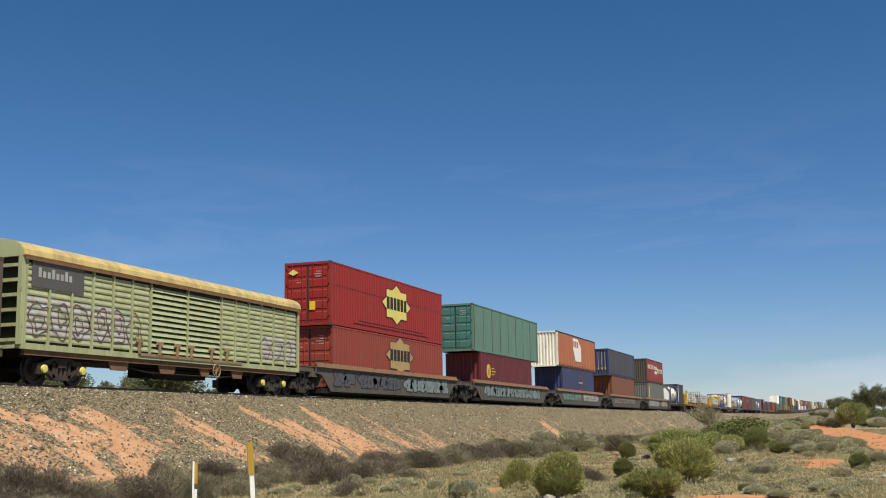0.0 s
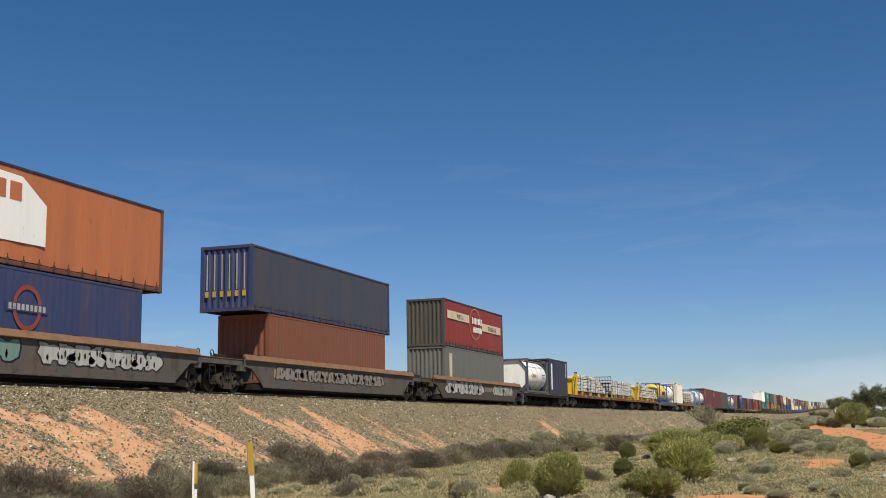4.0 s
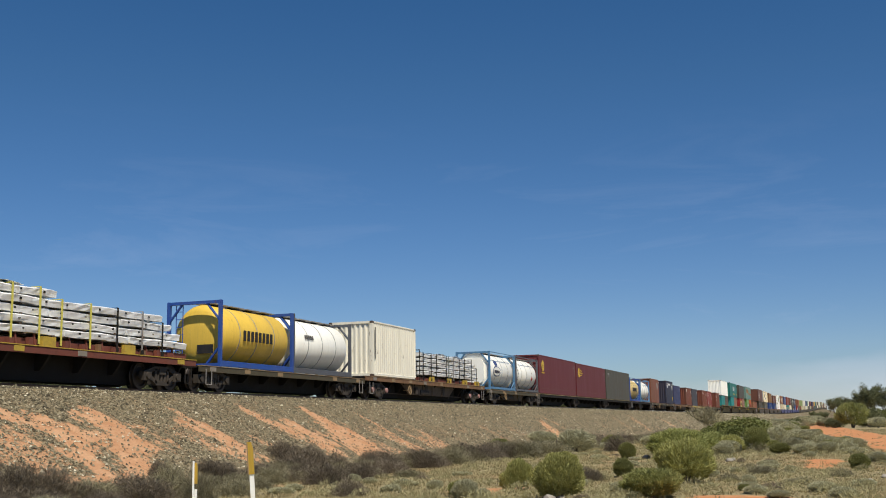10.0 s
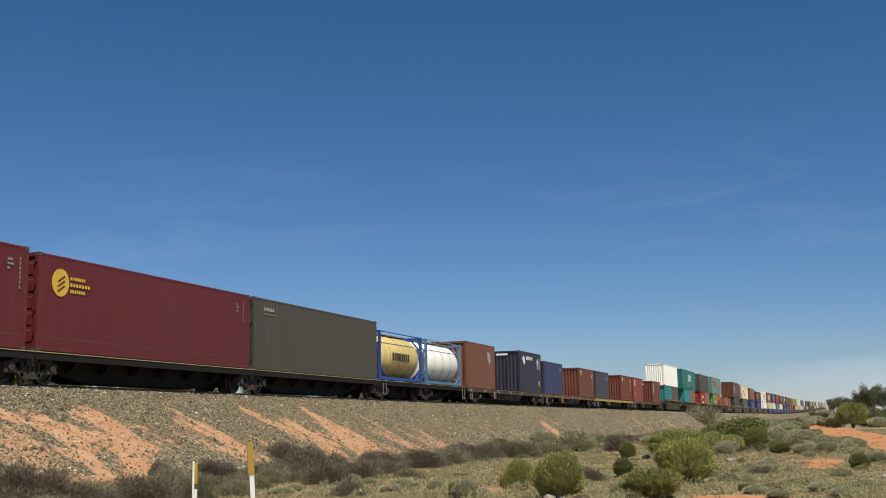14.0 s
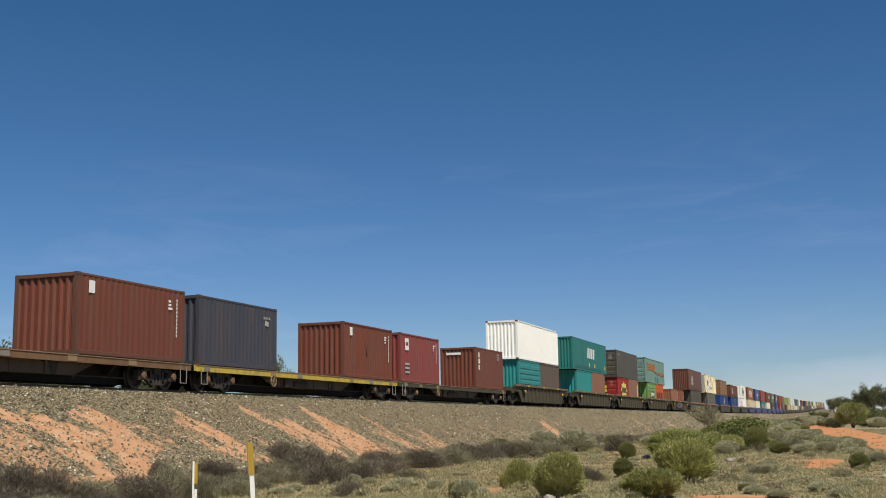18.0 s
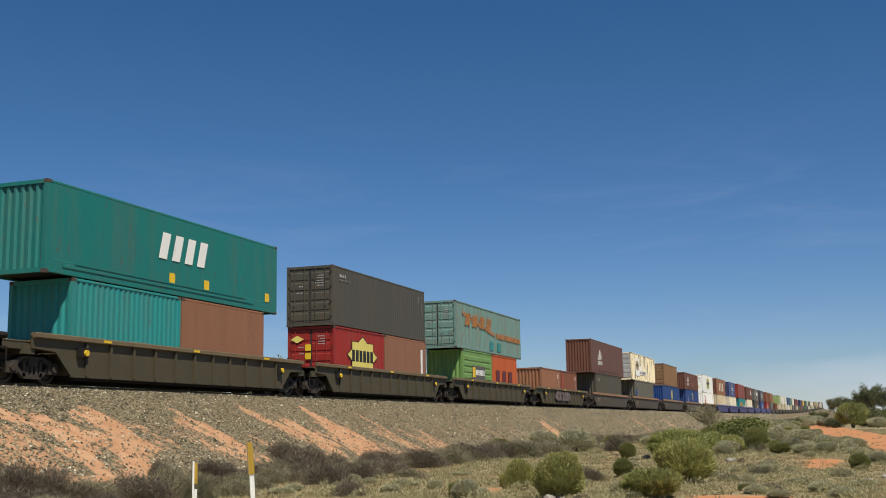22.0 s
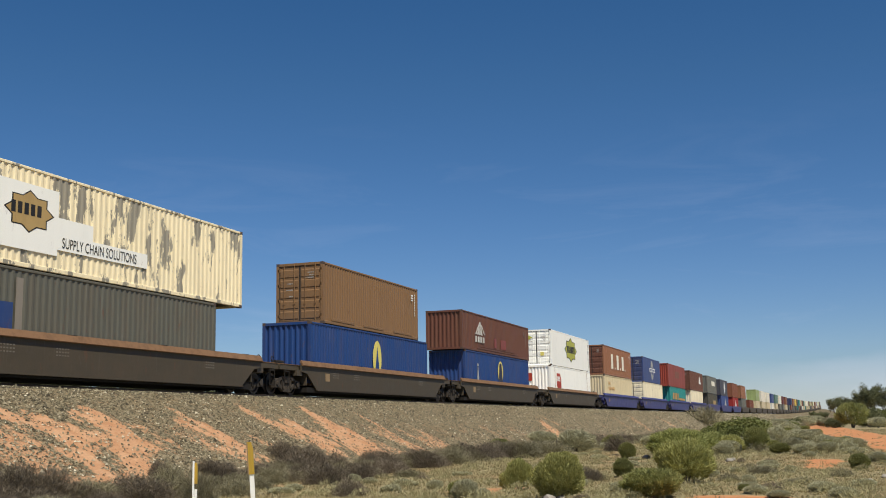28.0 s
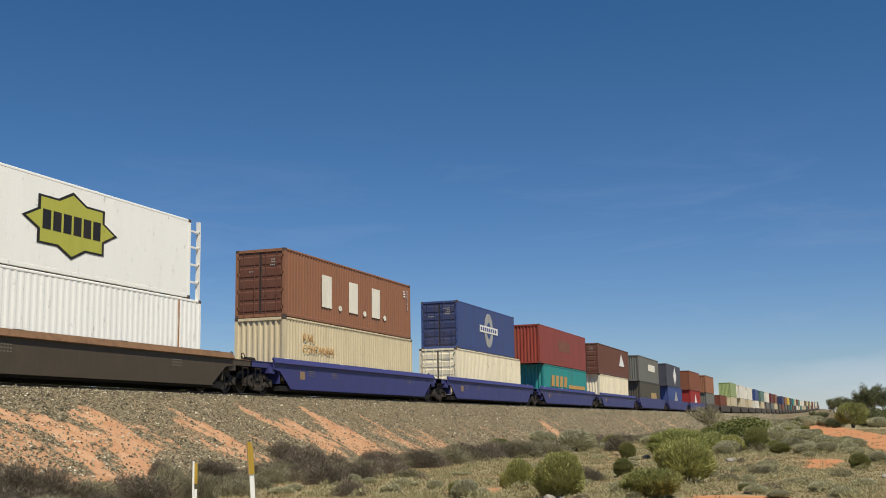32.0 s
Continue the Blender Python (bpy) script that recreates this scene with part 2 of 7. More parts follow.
class Shape:
    """Vertices and faces of one part, gathered from simple solids."""

    def __init__(self):
        self.v, self.f = [], []

    def box(self, x0, x1, y0, y1, z0, z1, b=0.0):
        n = len(self.v)
        if b <= 0:
            self.v += [(x0, y0, z0), (x1, y0, z0), (x1, y1, z0), (x0, y1, z0), (x0, y0, z1), (x1, y0, z1), (x1, y1, z1), (x0, y1, z1)]
            self.f += [tuple(n + i for i in q) for q in ((0, 3, 2, 1), (4, 5, 6, 7), (0, 1, 5, 4), (1, 2, 6, 5), (2, 3, 7, 6), (3, 0, 4, 7))]
            return self
        # chamfered along x: an eight-sided prism
        sec = [(y0 + b, z0), (y1 - b, z0), (y1, z0 + b), (y1, z1 - b), (y1 - b, z1), (y0 + b, z1), (y0, z1 - b), (y0, z0 + b)]
        return self.prism_x(sec, x0, x1)

    def prism_x(self, sec, x0, x1):
        n, k = len(self.v), len(sec)
        self.v += [(x0, y, z) for y, z in sec] + [(x1, y, z) for y, z in sec]
        self.f += [tuple(n + i for i in reversed(range(k))), tuple(n + k + i for i in range(k))]
        self.f += [(n + i, n + (i + 1) % k, n + k + (i + 1) % k, n + k + i) for i in range(k)]
        return self

    def prism_y(self, sec, y0, y1):
        """sec: (x, z) outline, drawn from y0 to y1."""
        n, k = len(self.v), len(sec)
        self.v += [(x, y0, z) for x, z in sec] + [(x, y1, z) for x, z in sec]
        self.f += [tuple(n + i for i in range(k)), tuple(n + k + i for i in reversed(range(k)))]
        self.f += [(n + i, n + k + i, n + k + (i + 1) % k, n + (i + 1) % k) for i in range(k)]
        return self

    def tube(self, a, b, r, k=8):
        a, b = Vector(a), Vector(b)
        d = (b - a).normalized()
        u = d.orthogonal().normalized()
        w = d.cross(u)
        n = len(self.v)
        for p in (a, b):
            for i in range(k):
                t = 2 * math.pi * i / k
                self.v.append(tuple(p + r * (math.cos(t) * u + math.sin(t) * w)))
        self.f += [tuple(n + i for i in reversed(range(k))), tuple(n + k + i for i in range(k))]
        self.f += [(n + i, n + (i + 1) % k, n + k + (i + 1) % k, n + k + i) for i in range(k)]
        return self

    def ring(self, c, r, t, k=16):
        """A hand wheel's rim in the plane across y."""
        for i in range(k):
            a0, a1 = 2 * math.pi * i / k, 2 * math.pi * (i + 1) / k
            self.tube((c[0] + r * math.cos(a0), c[1], c[2] + r * math.sin(a0)), (c[0] + r * math.cos(a1), c[1], c[2] + r * math.sin(a1)), t, 5)
        return self

    def lathe_x(self, prof, cy, cz, k=28):
        """prof: (x, r) along the axis x."""
        n = len(self.v)
        for x, r in prof:
            for i in range(k):
                t = 2 * math.pi * i / k
                self.v.append((x, cy + r * math.cos(t), cz + r * math.sin(t)))
        for j in range(len(prof) - 1):
            for i in range(k):
                a, b = n + j * k + i, n + j * k + (i + 1) % k
                self.f.append((a, b, b + k, a + k))
        self.f += [tuple(n + i for i in reversed(range(k))), tuple(n + (len(prof) - 1) * k + i for i in range(k))]
        return self

    def lathe_y(self, prof, cx, cz, k=20):
        n = len(self.v)
        for y, r in prof:
            for i in range(k):
                t = 2 * math.pi * i / k
                self.v.append((cx + r * math.cos(t), y, cz + r * math.sin(t)))
        for j in range(len(prof) - 1):
            for i in range(k):
                a, b = n + j * k + i, n + j * k + (i + 1) % k
                self.f.append((a, a + k, b + k, b))
        self.f += [tuple(n + i for i in range(k)), tuple(n + (len(prof) - 1) * k + i for i in reversed(range(k)))]
        return self


def part(name, sh, material, parent, label="", smooth=False, loc=None):
    ob = new(name, mesh_obj(name, sh.v, sh.f, material, smooth))
    ob.parent = parent
    if loc:
        ob.location = loc
    if label:
        ob["label"] = label
    return ob


def thing(name, label, category, group=""):
    return tagged(new(name), label, category, group)

# ---- the line: rails, bank, ground ----
BASE = 2.883                      # top of the ballast over the plain


def rise(s):
    """The line's slow climb into the distance."""
    q = max(s - 40.0, 0.0)
    return 8.448e-6 * q * q if q < 900 else 6.843 + 6.0 * (1 - math.exp(-0.002534 * (q - 900)))


def smooth01(t):
    t = min(1.0, max(0.0, t))
    return t * t * (3 - 2 * t)


# tongues of bare red earth running down the bank: (along the line, down the slope 0 to 1, half width) and strength
NEAR_STREAKS = [(((23.1, 0.31, 0.55), (24.3, 0.33, 0.75), (24.6, 0.45, 0.6), (24.3, 0.62, 0.5), (24.1, 0.80, 0.4)), 1.0),
                (((22.2, 0.42, 0.6), (22.6, 0.62, 0.6), (22.7, 0.80, 0.5)), 0.62),
                (((26.8, 0.29, 0.6), (27.0, 0.36, 0.8), (26.9, 0.49, 0.75), (27.2, 0.55, 0.9), (25.7, 0.73, 0.5), (24.9, 0.84, 0.6)), 1.0),
                (((31.5, 0.23, 0.16), (31.6, 0.34, 0.3), (31.8, 0.49, 0.42), (31.9, 0.70, 0.6)), 0.92),
                (((30.8, 0.43, 0.18), (30.7, 0.58, 0.25)), 0.7),
                (((36.3, 0.21, 0.22), (36.8, 0.33, 0.36), (37.5, 0.47, 0.42)), 0.85),
                (((38.2, 0.34, 0.3), (38.5, 0.50, 0.6), (38.4, 0.72, 0.6)), 0.95),
                (((41.1, 0.25, 0.35), (41.5, 0.40, 0.8), (41.4, 0.56, 1.2), (41.0, 0.74, 1.1)), 1.0)]
FAR_STREAKS = [(((45.9, 0.28, 0.15), (46.2, 0.50, 0.35), (46.7, 0.76, 0.6)), 0.62), (((48.0, 0.52, 0.4), (49.3, 0.64, 0.6), (50.1, 0.78, 0.6)), 0.55),
               (((60.4, 0.45, 0.4), (61.6, 0.72, 0.6)), 0.30), (((75.3, 0.40, 0.5), (74.1, 0.60, 1.3), (73.0, 0.72, 1.0)), 0.85),
               (((77.6, 0.26, 0.2), (79.0, 0.5, 0.4)), 0.5), (((102.9, 0.24, 0.4), (102.7, 0.55, 0.6)), 0.45), (((112.5, 0.27, 0.5), (110.3, 0.70, 0.7)), 0.6),
               (((129.0, 0.25, 0.7), (130.8, 0.57, 1.0)), 0.6), (((142.0, 0.3, 0.6), (145.0, 0.8, 0.8)), 0.45)]


def bare(s, k):
    """How much red earth shows at a place of the bank, 0 to 1."""
    best = 0.0
    n = None
    for line, power in NEAR_STREAKS + FAR_STREAKS:
        if abs(s - line[0][0]) > 7:
            continue
        for (s0, k0, w0), (s1, k1, w1) in zip(line, line[1:]):
            f = min(1.0, max(0.0, (k - k0) / (k1 - k0)))
            over = max(k0 - k, k - k1, 0.0) * 5.8
            w = 1.5 * (w0 + f * (w1 - w0))
            d = math.hypot((s - s0 - f * (s1 - s0)) / w, over / 0.45)
            if d < 2.2:
                if n is None:
                    n = noise.fractal(Vector((s * 1.9 - k * 4.0, k * 5.0, 2.0)), 0.6, 2.1, 6)
                best = max(best, power * smooth01((1.50 - d + 1.1 * n) * 0.70))
    n = noise.fractal(Vector((s * 0.5 - k * 2.4, k * 1.6, 7.0)), 0.8, 2.1, 5)
    return max(best, 0.42 * smooth01((n + 0.05) * 2.0) * smooth01((k - 0.25) * 3) * (1.0 if s < 52 else 0.6))


def ground_z(x, y):
    z = 0.10 * noise.noise(Vector((x * 0.12, y * 0.12, 0))) + 0.04 * noise.noise(Vector((x * 0.5, y * 0.5, 3)))
    return z


def bank_point(s, k, side=-1):
    """k: 0 at the ballast's edge, 1 at the foot."""
    y = side * (2.05 + 5.0 * k)
    z = BASE - 0.02 - (BASE + 0.15 + rise(s)) * (k ** 1.04)
    z += 0.07 * noise.noise(Vector((s * 0.8, k * 3, 1 + side))) * min(1, k * 5)
    return (s, y, z + rise(s))


def earth_material(name, kind):
    m = bpy.data.materials.new(name)
    m.use_nodes = True
    nt = m.node_tree
    N, Lk = nt.nodes, nt.links
    b = N["Principled BSDF"]
    b.inputs["Roughness"].default_value = 0.95
    b.inputs["Specular IOR Level"].default_value = 0.15
    tc = N.new("ShaderNodeTexCoord")

    def nz(scale, detail=5, rough=0.6):
        n = N.new("ShaderNodeTexNoise")
        n.inputs["Scale"].default_value, n.inputs["Detail"].default_value, n.inputs["Roughness"].default_value = scale, detail, rough
        Lk.new(tc.outputs["Object"], n.inputs["Vector"])
        return n

    def ramp(src, lo, hi, to=1.0):
        r = N.new("ShaderNodeMapRange")
        r.inputs["From Min"].default_value, r.inputs["From Max"].default_value, r.inputs["To Max"].default_value = lo, hi, to
        Lk.new(src, r.inputs["Value"])
        return r.outputs[0]

    def mix(fac, a, c):
        x = N.new("ShaderNodeMixRGB")
        for sock, v in (("Color1", a), ("Color2", c)):
            if isinstance(v, tuple):
                x.inputs[sock].default_value = (*v, 1)
            else:
                Lk.new(v, x.inputs[sock])
        if isinstance(fac, float):
            x.inputs["Fac"].default_value = fac
        else:
            Lk.new(fac, x.inputs["Fac"])
        return x.outputs[0]

    at = N.new("ShaderNodeAttribute")
    at.attribute_name = "earth"
    big, mid, fine = nz(0.35), nz(2.2, 6), nz(14, 6, 0.7)
    red = mix(ramp(mid.outputs["Fac"], 0.35, 0.7), (0.46, 0.235, 0.12) if kind == "bank" else (0.43, 0.18, 0.075), (0.57, 0.345, 0.20) if kind == "bank" else (0.56, 0.275, 0.13))
    red = mix(ramp(fine.outputs["Fac"], 0.55, 0.75, 0.5), red, (0.30, 0.165, 0.095))
    if kind == "bank":
        vor = N.new("ShaderNodeTexVoronoi")
        vor.inputs["Scale"].default_value = 17
        Lk.new(tc.outputs["Object"], vor.inputs["Vector"])
        sp = N.new("ShaderNodeSeparateColor")
        Lk.new(vor.outputs["Color"], sp.inputs[0])
        stone = mix(sp.outputs[0], (0.05, 0.042, 0.026), (0.29, 0.245, 0.155))
        stone = mix(ramp(mid.outputs["Fac"], 0.4, 0.75, 0.45), stone, (0.23, 0.145, 0.07))
        pick = N.new("ShaderNodeMath")
        pick.operation = "ADD"
        Lk.new(at.outputs["Fac"], pick.inputs[0])
        clod = nz(5.5, 7, 0.78)
        k2 = ramp(clod.outputs["Fac"], 0.34, 0.66, 0.80)
        sub = N.new("ShaderNodeMath")
        sub.operation = "SUBTRACT"
        Lk.new(pick.outputs[0], sub.inputs[0])
        Lk.new(k2, sub.inputs[1])
        pick.inputs[1].default_value = 0.32
        col = mix(ramp(sub.outputs[0], 0.12, 0.50), stone, red)
        dist = vor.outputs["Distance"]
    else:
        straw = mix(ramp(fine.outputs["Fac"], 0.3, 0.7), (0.235, 0.195, 0.105), (0.36, 0.295, 0.165))
        straw = mix(ramp(mid.outputs["Fac"], 0.45, 0.75, 0.55), straw, (0.19, 0.175, 0.09))
        straw = mix(ramp(big.outputs["Fac"], 0.5, 0.7, 0.25), straw, (0.336, 0.227, 0.126))
        col = mix(ramp(at.outputs["Fac"], 0.35, 0.65), straw, red)
        dist = mid.outputs["Fac"]
    Lk.new(col, b.inputs["Base Color"])
    bp = N.new("ShaderNodeBump")
    bp.inputs["Strength"].default_value, bp.inputs["Distance"].default_value = 0.8, 0.05
    Lk.new(dist, bp.inputs["Height"])
    bp2 = N.new("ShaderNodeBump")
    bp2.inputs["Strength"].default_value, bp2.inputs["Distance"].default_value = 0.6, 0.03
    Lk.new(fine.outputs["Fac"], bp2.inputs["Height"])
    Lk.new(bp.outputs[0], bp2.inputs["Normal"])
    Lk.new(bp2.outputs[0], b.inputs["Normal"])
    return m


bank_mat = earth_material("stony_bank_earth", "bank")
ground_mat = earth_material("dry_grass_and_red_earth", "plain")


def sheet(name, xs, ks, fn, amount, material):
    verts, faces, att = [], [], []
    for s in xs:
        for k in ks:
            verts.append(fn(s, k))
            att.append(amount(s, k))
    n = len(ks)
    for i in range(len(xs) - 1):
        for j in range(n - 1):
            faces.append((i * n + j, (i + 1) * n + j, (i + 1) * n + j + 1, i * n + j + 1))
    me = mesh_obj(name, verts, faces, material, True)
    at = me.attributes.new("earth", "FLOAT", "POINT")
    at.data.foreach_set("value", att)
    ob = new(name, me)
    return ob


def steps(a, b, d0, grow):
    out, d = [a], d0
    while out[-1] < b:
        out.append(out[-1] + d)
        d *= grow
    return out


def road_amount(x, y):
    """Red track and bare patches on the plain."""
    yc = -24.5 + (0.040 if x > 114 else 0.065) * (x - 114)
    w = 2.5 + 0.006 * (x - 60) + 0.5 * noise.noise(Vector((x * 0.07, 0, 5)))
    n = noise.fractal(Vector((x * 0.35, y * 0.5, 4)), 0.9, 2.1, 4)
    road = smooth01((w - abs(y - yc)) / 0.7 + 0.5 + 0.45 * n) if 44 < x < 420 else 0.0
    road *= smooth01((x - 44) / 8)
    n2 = noise.fractal(Vector((x * 0.16, y * 0.30, 9)), 0.9, 2.1, 5)
    spots = smooth01((n2 - 0.12) * 4.0)
    front = smooth01(1.5 - ((x - 24.4) / 1.2) ** 2 - ((y + 21.2) / 1.7) ** 2 + 1.2 * n)
    front2 = smooth01(1.3 - ((x - 46) / 5.0) ** 2 - ((y + 22.7) / 0.7) ** 2 + 1.0 * n)
    front3 = smooth01(1.2 - ((x - 27.5) / 2.5) ** 2 - ((y + 15.2) / 1.3) ** 2 + 1.2 * n)
    return max(road, 0.42 * spots, front, front2, 0.6 * front3)


def build_ground():
    near = [-30 + 0.5 * i for i in range(0, 420)]
    xs = [-2500, -1200, -600, -300, -150, -80, -45] + near + steps(near[-1] + 1.0, 4000, 1.5, 1.09)
    ys = [-2500, -1200, -600, -300, -160, -95, -65, -50] + [-42 + 0.5 * i for i in range(0, 70)] + [-6.9, -4, 0, 4, 7, 12, 20, 35, 60, 100, 180, 350, 700, 1500, 3000]
    ob = sheet("ground", xs, ys, lambda x, y: (x, y, ground_z(x, y) if abs(y) < 200 else 0.0), lambda x, y: road_amount(x, y) if -45 < y < -6 and 0 < x < 430 else 0.25, ground_mat)
    tagged(ob, "dry straw-coloured plain with bare red earth", "ground", kind="structure")
    bx = [-60 + 2 * i for i in range(37)] + [14.2 + 0.2 * i for i in range(330)] + steps(80.4, 2600, 0.5, 1.02)
    ks = [i / 36 for i in range(37)]
    ob = sheet("embankment", bx, ks, lambda s, k: bank_point(s, k, -1), bare, bank_mat)
    tagged(ob, "railway embankment of grey stones and bare orange earth", "embankment", kind="structure")
    ob = sheet("embankment_far_side", [-60 + 20 * i for i in range(130)], [1, 0.5, 0], lambda s, k: bank_point(s, k, 1), lambda s, k: 0.2, bank_mat)
    tagged(ob, "far slope of the railway embankment", "embankment", kind="structure")
    # ballast crown between the slopes, raised between the rails
    prof = [(-2.05, -0.02), (-1.6, 0.0), (-1.1, 0.03), (-0.6, 0.0), (0, 0.0), (0.6, 0.0), (1.1, 0.03), (1.6, 0.0), (2.05, -0.02)]
    ob = sheet("ballast", bx, list(range(len(prof))), lambda s, k: (s, prof[k][0], BASE + prof[k][1] + rise(s) + 0.02 * noise.noise(Vector((s * 3, k, 0)))),
               lambda s, k: 0.0, bank_mat)
    tagged(ob, "grey crushed-stone ballast bed", "ballast", kind="structure")


build_ground()


def build_rails():
    track = thing("railway_track", "pair of brown steel rails on concrete sleepers", "track")
    xs = [-60 + 20 * i for i in range(130)]
    sec = [(-0.07, 0.0), (0.07, 0.0), (0.07, 0.02), (0.015, 0.035), (0.015, 0.125), (0.036, 0.135), (0.036, 0.165), (0.028, 0.172), (-0.028, 0.172),
           (-0.036, 0.165), (-0.036, 0.135), (-0.015, 0.125), (-0.015, 0.035), (-0.07, 0.02)]
    for yy in (-0.7535, 0.7535):
        sh = Shape()
        k = len(sec)
        for x in xs:
            sh.v += [(x, yy + a, BASE + 0.005 + c + rise(x)) for a, c in sec]
        for i in range(len(xs) - 1):
            sh.f += [(i * k + j, i * k + (j + 1) % k, (i + 1) * k + (j + 1) % k, (i + 1) * k + j) for j in range(k)]
        part("rail", sh, rail_steel, track)
    sl = Shape().prism_y([(-0.12, -0.1), (0.12, -0.1), (0.09, 0.04), (-0.09, 0.04)], -1.15, 1.15)
    me = mesh_obj("sleeper", sl.v, sl.f, sleeper_mat)
    for i in range(150):
        ob = new("sleeper", me)
        ob.parent = track
        x = 14 + 0.67 * i
        ob.location = (x, 0, BASE + rise(x))


build_rails()

# ---- the train: everything that rolls, with its place along the line at the start ----
TRAIN = []                        # (thing, metres along the line at the start, height over the ballast)
V0, DEC = 18.25544, 0.0233419     # metres a second, and its slow loss


def rolls(ob, s, z=0.0):
    TRAIN.append((ob, s, z))
    return ob


def gone(t):
    """Metres that the train has run since the start."""
    return V0 * t - DEC * t * t


def corrugated(L, H, x0, x1, z0, z1, y, sgn, pitch=0.28, depth=0.030, flat=0.07):
    """A wall with trapezoid folds along x, at y, facing sgn, 2 mm thick in effect by its frame."""
    sh = Shape()
    n = max(1, int(round((x1 - x0) / pitch)))
    p = (x1 - x0) / n
    pts = []
    for i in range(n):
        a = x0 + i * p
        pts += [(a, 0), (a + p * 0.28, 0), (a + p * 0.5, depth), (a + p * 0.78, depth)]
    pts.append((x1, 0))
    for x, d in pts:
        sh.v += [(x, y - sgn * d, z0), (x, y - sgn * d, z1)]
    for i in range(len(pts) - 1):
        q = (2 * i, 2 * i + 2, 2 * i + 3, 2 * i + 1)
        sh.f.append(q if sgn < 0 else q[::-1])
    return sh


def corrugated_end(H, x, z0, z1, w=1.12, depth=0.06, pitch=0.27):
    sh = Shape()
    n = int(round(2 * w / pitch))
    p = 2 * w / n
    pts = []
    for i in range(n):
        a = -w + i * p
        pts += [(a, 0), (a + p * 0.28, 0), (a + p * 0.5, depth), (a + p * 0.78, depth)]
    pts.append((w, 0))
    for y, d in pts:
        sh.v += [(x + d, y, z0), (x + d, y, z1)]
    for i in range(len(pts) - 1):
        sh.f.append((2 * i + 1, 2 * i + 3, 2 * i + 2, 2 * i))
    return sh


def plate(pts, holder, material, name="emblem", label="", y=-1.232, t=0.006):
    """A flat sign on the near side; pts are (x, z)."""
    area = sum(pts[i][0] * pts[(i + 1) % len(pts)][1] - pts[(i + 1) % len(pts)][0] * pts[i][1] for i in range(len(pts)))
    if area < 0:
        pts = pts[::-1]
    return part(name, Shape().prism_y(pts, y, y + t), material, holder, label)


def end_plate(pts, holder, material, name="emblem", label="", x=-0.03):
    """A flat sign on the leading end; pts are (y, z)."""
    return part(name, Shape().prism_x(pts, x - 0.006, x), material, holder, label)


def rect(x0, x1, z0, z1):
    return [(x0, z0), (x1, z0), (x1, z1), (x0, z1)]


def star(cx, cz, w, h):
    """A square with a point on each side."""
    quarter = ((1.0, 0.0), (0.70, 0.30), (0.70, 0.70), (0.30, 0.70))
    pts = []
    for k in range(4):
        c, d = ((1, 0), (0, 1), (-1, 0), (0, -1))[k]
        pts += [(cx + 0.5 * w * (a * c - b * d), cz + 0.5 * h * (a * d + b * c)) for a, b in quarter]
    return pts


def disc(cx, cz, rx, rz, k=24):
    return [(cx + rx * math.cos(2 * math.pi * i / k), cz + rz * math.sin(2 * math.pi * i / k)) for i in range(k)]


def strokes(holder, material, x0, x1, z0, z1, n, y=-1.2385, lean=0.0, name="emblem_bar", gap=0.35):
    """A word as plain upright bars."""
    w = (x1 - x0) / n
    for i in range(n):
        a = x0 + i * w
        part(name, Shape().prism_y([(a, z0), (a + w * (1 - gap), z0), (a + w * (1 - gap) + lean, z1), (a + lean, z1)], y, y + 0.005), material, holder)


def ring_plate(cx, cz, rx, rz, t, holder, material, y, n=36, name="emblem_ring", wob=0.0, ph=0.0):
    """A flat ring or sprayed loop, as one band."""
    sh = Shape()
    for i in range(n):
        a = 2 * math.pi * i / n
        q = 1 + wob * (math.sin(3 * a + ph) + 0.8 * math.sin(5 * a - 2 * ph) + 0.5 * math.sin(2 * a + 3 * ph))
        c, d = q * math.cos(a), q * math.sin(a)
        sh.v += [(cx + rx * c, y, cz + rz * d), (cx + (rx - t) * c, y, cz + (rz - t) * d)]
    sh.f += [(2 * i, 2 * i + 1, (2 * i + 3) % (2 * n), (2 * i + 2) % (2 * n)) for i in range(n)]
    return part(name, sh, material, holder)


def words(text, holder, material, x, z, size, y=-1.2385, stretch=1.0):
    cu = bpy.data.curves.new("lettering", "FONT")
    cu.body, cu.size, cu.extrude = text, size, 0.002
    ob = bpy.data.objects.new("tmp", cu)
    me = bpy.data.meshes.new_from_object(ob)
    bpy.data.objects.remove(ob)
    me.materials.append(material)
    o = new("lettering", me)
    o.parent = holder
    o.rotation_euler = (radians(90), 0, 0)
    o.scale = (stretch, 1, 1)
    o.location = (x, y, z)
    return o


def marks(holder, L, H, material, seed, side=True):
    """Small unreadable codes, as tiny plain bars."""
    r = random.Random(seed)
    sh = Shape()
    if side:
        x = L - 0.55
        for i in range(r.randint(6, 10)):
            z = H - 0.45 - i * 0.14
            sh.prism_y(rect(x, x + 0.06, z, z + 0.1), -1.236, -1.231)
        for i in range(3):
            sh.prism_y(rect(x - 0.5, x - 0.5 + r.uniform(0.1, 0.3), H - 0.5 - i * 0.13, H - 0.42 - i * 0.13), -1.236, -1.231)
    return tagged(part("marking", sh, material, holder), kind="stuff")




